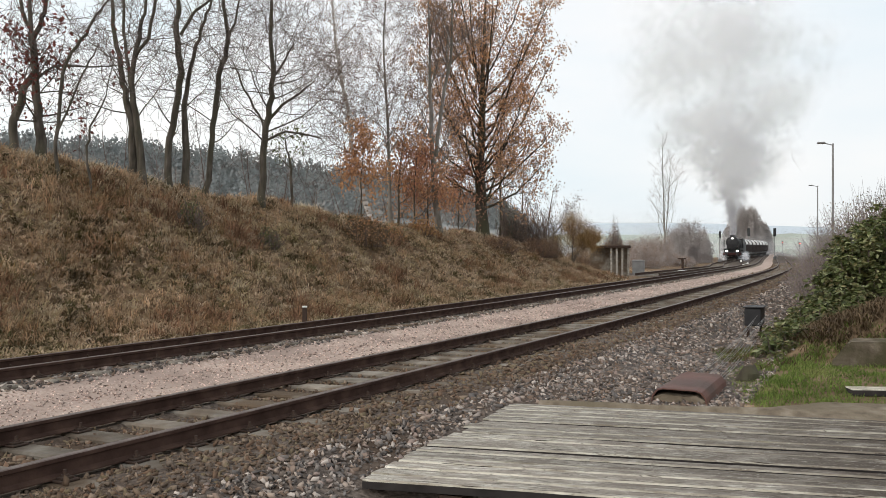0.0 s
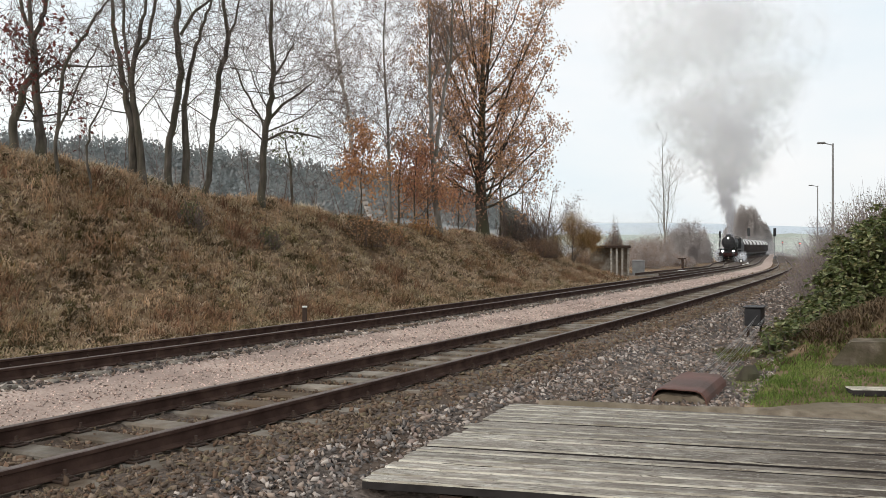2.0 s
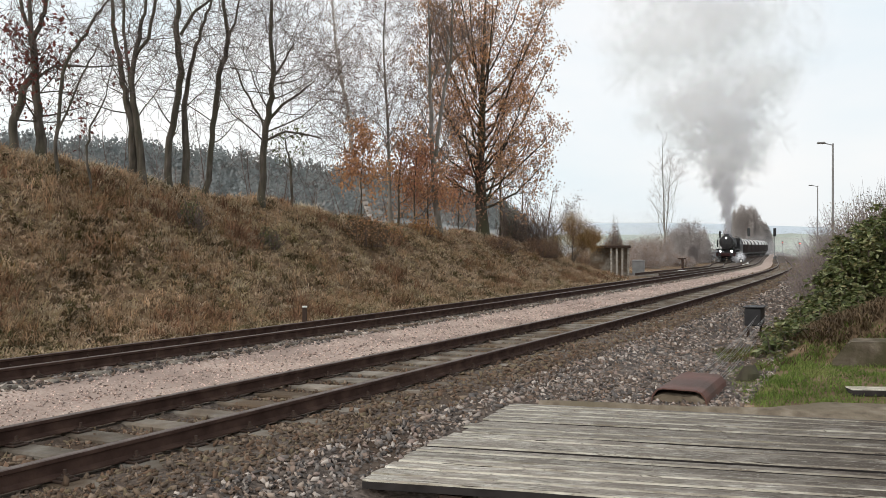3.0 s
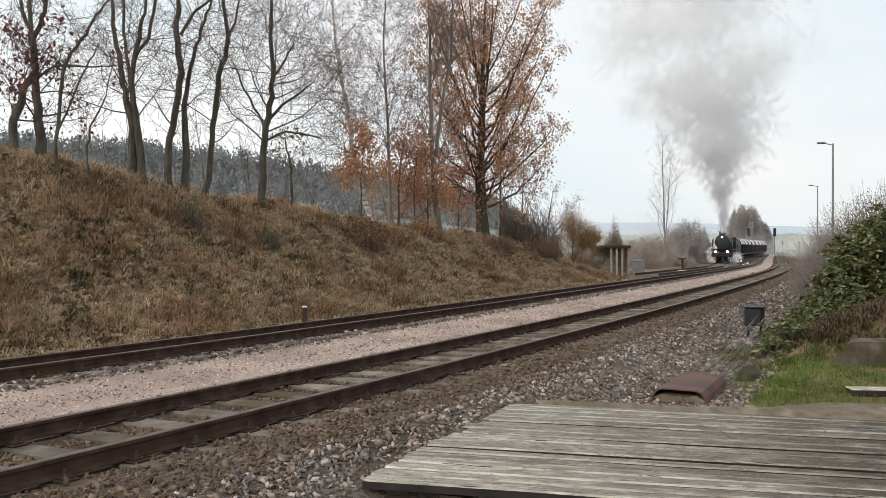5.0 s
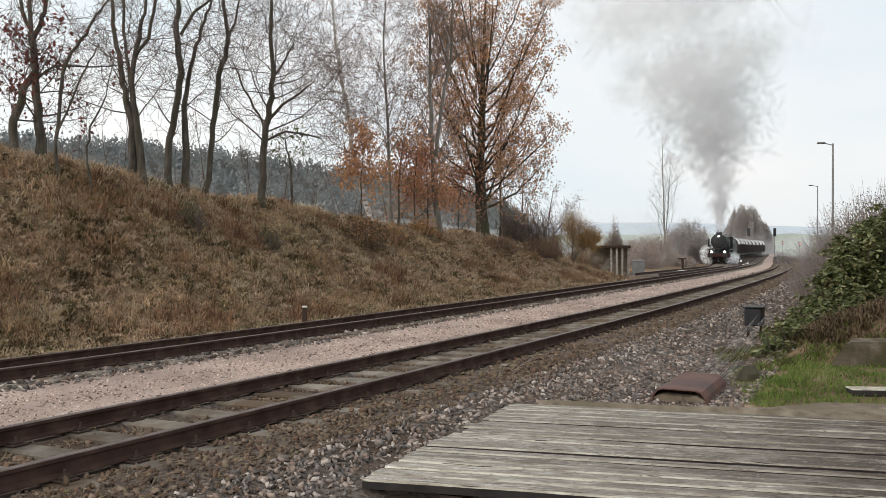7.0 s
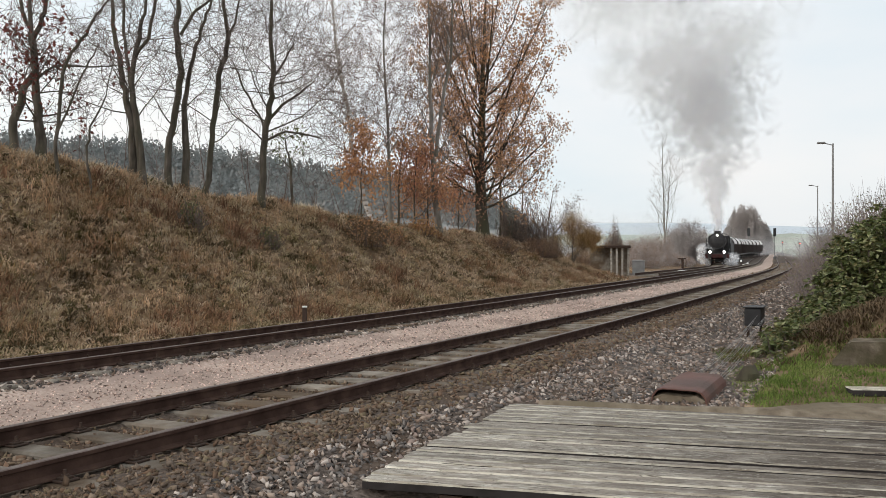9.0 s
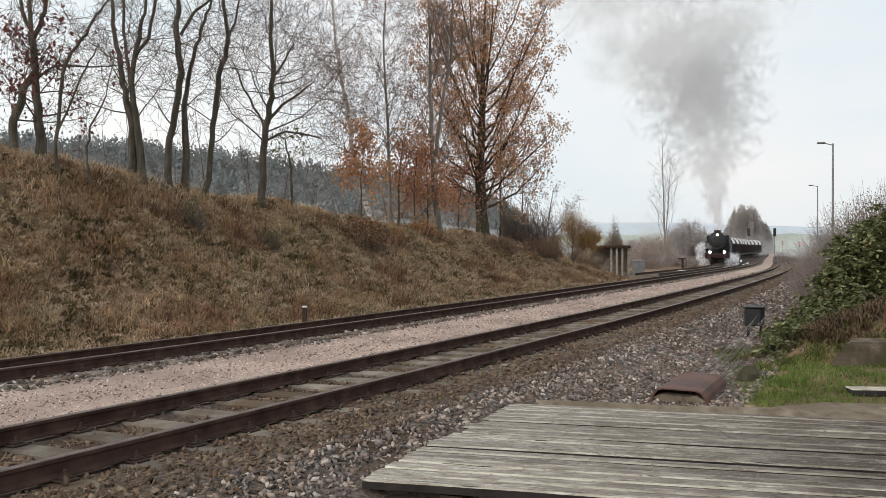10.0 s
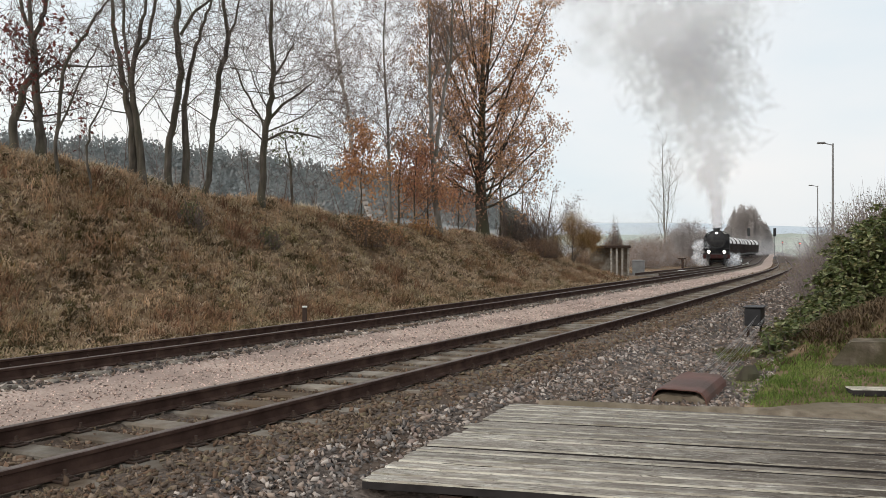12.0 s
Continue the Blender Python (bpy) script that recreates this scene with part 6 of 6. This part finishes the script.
        cyl(b, (sx * 1.12, 3.9, 1.15), (sx * 1.12, 5.2, 1.15), .42, .42, 20)
        cyl(b, (sx * 1.12, 3.95, 1.72), (sx * 1.12, 5.15, 1.72), .24, .24, 16)
        part("cylinder", b, M_BLACK, t)
        b = B()
        cyl(b, (sx * .9, 6.3, 1.05), (sx * .9, 6.75, 1.05), .11, .11, 12)
        cyl(b, (sx * .9, 6.75, 1.05), (sx * .9, 6.9, 1.05), .24, .22, 16)
        part("buffer", b, M_BLACK, t)
        b = B()
        cyl(b, (sx * .86, 6.15, 1.58), (sx * .86, 6.42, 1.58), .20, .22, 16)
        box(b, (sx * .86 - .06, 6.15, 1.2), (sx * .86 + .06, 6.3, 1.5))
        h = part("headlamp", b, M_BLACK, t)
        b = B()
        cyl(b, (sx * .86, 6.425, 1.58), (sx * .86, 6.45, 1.58), .155, .13, 16)
        part("lamp_glass", b, M_LAMP_GLOW, h, "glowing white lamp glass")
        b = B()
        box(b, (sx * 1.0 - .04, 5.95, 1.2), (sx * 1.0 + .04, 6.2, 1.98))
        part("front_step", b, M_BLACK, t)
    b = B()
    cyl(b, (0, 5.35, 3.72), (0, 5.62, 3.72), .17, .19, 16)
    box(b, (-.05, 5.3, 3.4), (.05, 5.45, 3.65))
    h = part("headlamp", b, M_BLACK, t)
    b = B()
    cyl(b, (0, 5.625, 3.72), (0, 5.65, 3.72), .125, .11, 16)
    part("lamp_glass", b, M_LAMP_GLOW, h, "glowing white lamp glass")
    b = B()
    box(b, (-1.45, 6.15, .82), (1.45, 6.3, 1.28), .02)
    part("buffer_beam", b, M_RED_PAINT, t, "dull red buffer beam")
    b = B()
    box(b, (-.55, -6.2, .75), (.55, 6.15, 1.35), .03)
    box(b, (-.95, 5.3, 1.35), (.95, 6.15, 1.45))
    box(b, (-.6, -4.2, 1.35), (.6, -1.0, 2.3))
    part("frame", b, M_BLACK, t)
    b = B()
    box(b, (-.06, 6.3, .95), (.06, 6.62, 1.12), .02)
    part("coupling_hook", b, M_IRON, t)
    wheelset(t, 5.3, .45, 8)
    for y in (3.2, 1.65, .1, -1.45, -3.0):
        wheelset(t, y, .70, 14)
    for sx in (-1, 1):
        b = B()
        box(b, (-.03, -6.2 / 2, -.06), (.03, 6.2 / 2, .06), .015)
        r = part("coupling_rod", b, M_WIRE, t, "steel coupling rod")
        RODS.append((r, sx * .95, .1, .70))
    return t


RODS = []


def tender():
    t = thing("tender", Matrix.Identity(4), "black coal tender coupled behind the locomotive", "tender")
    b = B()
    box(b, (-1.45, -4.0, 1.2), (1.45, 4.0, 2.9), .12)
    part("water_tank", b, M_BLACK, t)
    b = B()
    for x in (-1.3, 1.25):
        box(b, (x, -3.2, 2.85), (x + .05, 3.9, 3.6))
    box(b, (-1.25, -3.2, 2.85), (1.25, -3.15, 3.5))
    part("coal_bunker", b, M_BLACK, t)
    b = B()
    rng = random.Random(3)
    for _ in range(60):
        m = Matrix.Translation((rng.uniform(-1.05, 1.05), rng.uniform(-2.9, 3.6), 2.95 + rng.uniform(0, .6))) @ Euler((rng.uniform(0, 3), rng.uniform(0, 3), 0)).to_matrix().to_4x4()
        bmesh.ops.create_icosphere(b, subdivisions=1, radius=rng.uniform(.14, .28), matrix=m)
    part("coal", b, M_BLACK, t, "heaped black coal")
    b = B()
    box(b, (-.9, -4.2, .8), (.9, 4.2, 1.25), .03)
    part("frame", b, M_BLACK, t)
    for y in (3.0, 1.1, -1.1, -3.0):
        wheelset(t, y, .50, 8)
    return t


def wagon():
    """Two-axle covered wagon with a pale arched roof."""
    t = thing("covered_wagon", Matrix.Identity(4), "dark covered goods wagon with a pale arched roof", "wagon", "wagons of the train")
    b = B()
    box(b, (-1.38, -4.1, 1.15), (1.38, 4.1, 2.8), .03)
    part("body", b, M_WAGON, t)
    for sx in (-1, 1):
        for y in (-3.9, -2.6, -1.3, 0, 1.3, 2.6, 3.9):
            b = B()
            box(b, (min(sx * 1.38, sx * 1.44), y - .05, 1.15), (max(sx * 1.38, sx * 1.44), y + .05, 2.8))
            part("rib", b, M_WAGON, t)
    prof = [(1.42 * math.cos(a), 2.75 + 1.15 * math.sin(a)) for a in [math.pi * i / 12 for i in range(13)]] + [(-1.38, 2.7), (1.38, 2.7)]
    v, f = loft(prof, [lambda u, w: (u, -3.7, w), lambda u, w: (u, 4.15, w)])
    r = part("roof", mesh_data("roof", v, f, M_ROOF_PALE), None, t, "pale arched roof")
    prof2 = [(u * 1.004, w * 1.002) for u, w in prof]
    for y in (-3.95, 3.37):
        v, f = loft(prof2, [lambda u, w: (u, y, w), lambda u, w: (u, y + .8, w)])
        part("roof_band", mesh_data("roof_band", v, f, M_WAGON), None, r)
    b = B()
    box(b, (-1.2, -4.4, .85), (1.2, 4.4, 1.15), .02)
    part("frame", b, M_BLACK, t)
    for sx in (-.9, .9):
        for sy in (-1, 1):
            b = B()
            cyl(b, (sx, sy * 4.4, 1.02), (sx, sy * 4.85, 1.02), .09, .09, 10)
            cyl(b, (sx, sy * 4.85, 1.02), (sx, sy * 4.93, 1.02), .23, .23, 14)
            part("buffer", b, M_BLACK, t)
    for y in (-2.6, 2.6):
        wheelset(t, y, .48, 8)
    return t


point_lantern(on_line(103, -5.0, -.2))


def rail_post(base, h):
    t = thing("track_sign_post", Matrix.Translation(base), "dark iron sign post with a short arm beside the track", "sign post")
    b = B()
    box(b, (-.09, -.07, -.2), (.09, .07, h), .02)
    part("post", b, M_IRON, t)
    b = B()
    box(b, (-.42, -.05, h - .12), (.3, .05, h), .02)
    part("arm", b, M_IRON, t)


rail_post(low(1208, 74), 1.15)


def pale_slab(base):
    b = B()
    box(b, (-.8, -.25, -.1), (.8, .25, .16), .03)
    me = bpy.data.meshes.new("concrete_slab")
    b.to_mesh(me)
    b.free()
    me.materials.append(M_ROOF_PALE)
    ob = new("concrete_slab", me)
    ob.matrix_basis = Matrix.Translation(base) @ pose(0, 0, 0, 0, 0, -20)
    tagged(ob, "pale concrete slab lying beside the third track", "concrete slab")


pale_slab(low(1212, 70))


def stump(base, r, h):
    """Weathered stump: a lumpy, tapering body."""
    b = B()
    bmesh.ops.create_cone(b, cap_ends=True, segments=14, radius1=r * 1.25, radius2=r * .8, depth=h, matrix=Matrix.Translation((0, 0, h / 2 - .05)))
    bmesh.ops.subdivide_edges(b, edges=b.edges[:], cuts=2, use_grid_fill=True)
    for v in b.verts:
        k = (1 + .3 * noise.noise(v.co * 9)) * (1 - .45 * smooth(h * .45, h, v.co.z))
        v.co = Vector((v.co.x * k, v.co.y * k, v.co.z + .03 * noise.noise(v.co * 7)))
    me = bpy.data.meshes.new("tree_stump")
    b.to_mesh(me)
    b.free()
    me.materials.append(M_OAK_BARK)
    ob = new("tree_stump", me)
    ob.matrix_basis = Matrix.Translation(base)
    tagged(ob, "dark weathered stump beside the wire cover", "stump")


stump(Vector((4.12, 11.4, bank_top(4.12, 11.4))), .14, .27)
loco = locomotive()
coal_car = tender()
VEHICLES = [(loco, 6.9, 4.0), (coal_car, 18.4, 3.0)]
first = wagon()
VEHICLES.append((first, 28.0, 2.6))
for i in range(1, 9):
    w = copy_thing(first, Matrix.Identity(4))
    VEHICLES.append((w, 28.0 + 9.9 * i, 2.6))
    for ch in w.children:
        if ch.name.startswith("wheelset"):
            src = [mm for mm in MOVERS if mm[0].data == ch.data][0]
            MOVERS.append((ch, *src[1:]))


# ---- smoke and steam ----
def flakes(name, rng, n, size, ext, mat, tall=1.0):
    """A rigid clump of soft flakes, each a shallow oval dish that lies along y, spread through an ellipsoid."""
    verts, faces, uvs = [], [], []
    for _ in range(n):
        while True:
            q = Vector((rng.uniform(-1, 1), rng.uniform(-1, 1), rng.uniform(-1, 1)))
            if q.length < 1:
                break
        c = Vector((q.x * ext[0], q.y * ext[1], q.z * ext[2]))
        if tall > 1:
            e = (Matrix.Rotation(rng.uniform(-.12, .12), 3, "X") @ Matrix.Rotation(rng.uniform(-.75, .75), 3, "Y"))
        else:
            while True:  # broadside to the wind, which blows along the line
                e = Euler((rng.uniform(0, 6.28), rng.uniform(0, 6.28), rng.uniform(0, 6.28))).to_matrix()
                if abs((e @ Vector((0, 0, 1))).y) > .5:
                    break
        s = size * rng.uniform(.8, 1.1)
        b = len(verts)
        verts.append(c + e @ Vector((0, 0, .2 * s)))
        uvs.append((0, 0))
        for k in range(10):
            a = 6.2832 * k / 10
            verts.append(c + e @ Vector((s * math.cos(a), s * tall * math.sin(a), 0)))
            uvs.append((math.cos(a), math.sin(a)))
        for k in range(10):
            faces.append((b, b + 1 + k, b + 1 + (k + 1) % 10))
    me = mesh_data(name, verts, faces, mat, True)
    lay = me.uv_layers.new(name="UVMap")
    for lp in me.loops:
        lay.data[lp.index].uv = uvs[lp.vertex_index]
    return me


CHIMNEY = Vector((0, 4.6, 4.3))
PUFFS, STEAMS = [], []


def in_ball(rng):
    while True:
        q = Vector((rng.uniform(-1, 1), rng.uniform(-1, 1), rng.uniform(-1, 1)))
        if q.length < 1:
            return q


def smoke():
    """Small puffs leave the chimney one after another; wide thin clouds of older smoke drift above them."""
    rng = random.Random(77)
    grey = [flakes("smoke_lobe", rng, 3, .88, (.10, .9, .10), M_SMOKE, 2.7) for _ in range(8)]
    light = [flakes("smoke_lobe", rng, 3, .88, (.10, .9, .10), M_LIGHT_SMOKE, 2.7) for _ in range(8)]
    for i in range(90):
        tau = -10.5 + 0.25 * i
        p = thing("smoke_puff", Matrix.Identity(4), "drifting puff of grey coal smoke above the chimney", "smoke", "puffs of smoke")
        kids = []
        heart = in_ball(rng) * .5
        pale = max(.12, smooth(1.0, 9.5, tau))
        for k in range(20):
            ob = tagged(part("lobe", rng.choice(light if rng.random() < pale else grey), None, p), kind="stuff")
            q = in_ball(rng) * .6 + heart if k < 14 else in_ball(rng)
            kids.append((ob, q, Euler((rng.uniform(-.3, .3), rng.uniform(-1.5, 1.5), rng.uniform(-.5, .5)))))
        PUFFS.append((p, tau, kids, rng.uniform(-.10, .10), rng.uniform(-.15, .15), rng.uniform(.9, 1.1)))
    for kind_, mat, n, h0, h1 in (("smoke_cloud", M_THIN_SMOKE, 50, 6.0, 21.0), ("smoke_veil", M_PALE_SMOKE, 110, 9.0, 40.0)):
        for i in range(n):
            h = h0 + (h1 - h0) * (i + rng.random()) / n
            veil = kind_ == "smoke_veil"
            r = 2.2 + .13 * h if veil else 0.8 + 0.14 * h
            ob = new(kind_, flakes(kind_, rng, 7, r * .95, (r * .7, r * .7, r * .55), mat))
            tagged(ob, "wide thinning veil of pale grey smoke" if veil else "rolling cloud of thinning grey smoke", "smoke", "clouds of smoke", "stuff")
            spread_ = min(17, 1.5 + .62 * h) if veil else .3 + .45 * h
            q = in_ball(rng)
            CLOUDS.append((ob, Vector((q.x * spread_ - .04 * h, q.y * spread_ * .6 + .12 * h, h)), rng.uniform(-1, 1), rng.uniform(.75, 1.25)))


CLOUDS = []
smoke()


def mist():
    """Thin steam and smoke left hanging low over the far tracks and the scrub beside them. The veils also add distance
    haze.
    """
    rng = random.Random(79)
    for i in range(26):
        y = 142 + 120 * (i + rng.random()) / 26
        c = on_line(y, rng.uniform(-36, -15), rng.uniform(1.0, 4.5)) if y < 205 else on_line(y, rng.uniform(-30, 14), rng.uniform(0.5, 3.5))
        ob = new("mist_veil", flakes("mist_veil", rng, 6, 7.5, (9, 3, 2.0), M_MIST))
        ob.matrix_basis = Matrix.Translation(c)
        tagged(ob, "thin pale veil of steam and added distance haze over the far tracks", "haze", "haze over the tracks", "stuff")


mist()


def steam():
    rng = random.Random(78)
    lobes = [flakes("steam_lobe", rng, 12, .7, (.6, .8, .45), M_STEAM) for _ in range(4)]
    for side in (-1, 1):
        for k in range(14):
            ob = new("steam_puff", rng.choice(lobes))
            tagged(ob, "white steam escaping beside the cylinders", "steam", "puffs of steam", "stuff")
            STEAMS.append((ob, side, k, rng.uniform(-.4, .4), rng.uniform(0, 6.28)))


steam()


# ---- what moves ----
def rise_of(a):
    """Height above the chimney of smoke that left it a seconds ago."""
    return 1.6 * a + 8.0 * (1 - math.exp(-a / 2.0))


def motions():
    for ob, back, half in VEHICLES:
        walk(ob, [(t, train_pose(t, back, half)) for t in S_TIMES])
    steps = 60
    times = [12.0 * i / steps for i in range(steps + 1)]
    for ob, x, y, r in MOVERS:
        walk(ob, [(t, pose(x, y, r) @ Matrix.Rotation((front_arc(t) - front_arc(0)) / r, 4, "X")) for t in times])
    for ob, x, y, r in RODS:
        rows = []
        for t in times:
            a = (front_arc(t) - front_arc(0)) / r
            rows.append((t, pose(x, y + .3 * math.cos(a), r + .3 * math.sin(a))))
        walk(ob, rows)
    for p, tau, kids, wx, wy, k in PUFFS:
        start = train_pose(max(tau, -13), 6.9, 4.0)
        mouth = start @ CHIMNEY
        stops = sorted({0.0, 12.0} | {max(0.0, min(12.0, tau + a)) for a in (0, .5, 1.0, 2.0, 3.5, 5.5, 8.0, 11.0, 15.0, 19.0)} | {t for t in (3.0, 6.0, 9.0) if t < tau})

        def centre(t):
            a = t - tau
            if a <= 0:
                m = train_pose(t, 6.9, 4.0)
                return m @ Vector((0, 2.2, 3.02))
            rise = rise_of(a)
            blown = max(0.0, a - .4)
            return mouth + Vector(((wx - .85) * blown, (wy - 1.0) * blown, rise * k - .6))
        walk(p, [(t, Matrix.Translation(centre(t)) @ Matrix.Rotation(radians(heading(100)), 4, "Z")) for t in stops])
        for ob, q, e in kids:
            rows = []
            for t in stops:
                a = max(0.0, t - tau)
                h = rise_of(a)
                r = min(12.0, .10 * h + .027 * h * h)
                g = min(1.0, a / 2.5)
                turn = Matrix.Rotation(e.y * g, 4, "Y") @ Matrix.Rotation(radians(84) * min(1, a / .5) + e.x * g, 4, "X") @ Matrix.Rotation(e.z * g, 4, "Y")
                rows.append((t, Matrix.Translation(Vector((q.x, q.y, q.z * .8)) * r) @ turn))
            walk(ob, rows)
    mouth = train_pose(0, 6.9, 4.0) @ CHIMNEY
    for ob, off, spin, pace in CLOUDS:
        walk(ob, [(t, Matrix.Translation(mouth + off + Vector((-.9 * t - .45 * t * (.4 + off.z / 30) * pace, -1.8 * t, .8 * t * pace))) @ Matrix.Rotation(spin * (1 + t * .06), 4, "Z")) for t in (0.0, 4.0, 8.0, 12.0)])
    for ob, side, k, off, ph in STEAMS:
        rows = []
        for t in S_TIMES:
            m = train_pose(t, 6.9, 4.0)
            share = .35 + .65 * t / 12 if side > 0 else .5
            out, up = ((k * 5) % 9) / 8, ((k * 7) % 9) / 8
            v = Vector((side * (1.35 + (.9 if side > 0 else 1.3) * out * share), 4.8 - (k % 3) * .9 + .4 * math.sin(t + ph), .35 + off * .3 + (3.4 * up * share * (1 - .5 * out) if side > 0 else .5 * up)))
            rows.append((t, m @ Matrix.Translation(v) @ Matrix.Rotation(.12 * t + ph, 4, "Z")))
        walk(ob, rows)


motions()
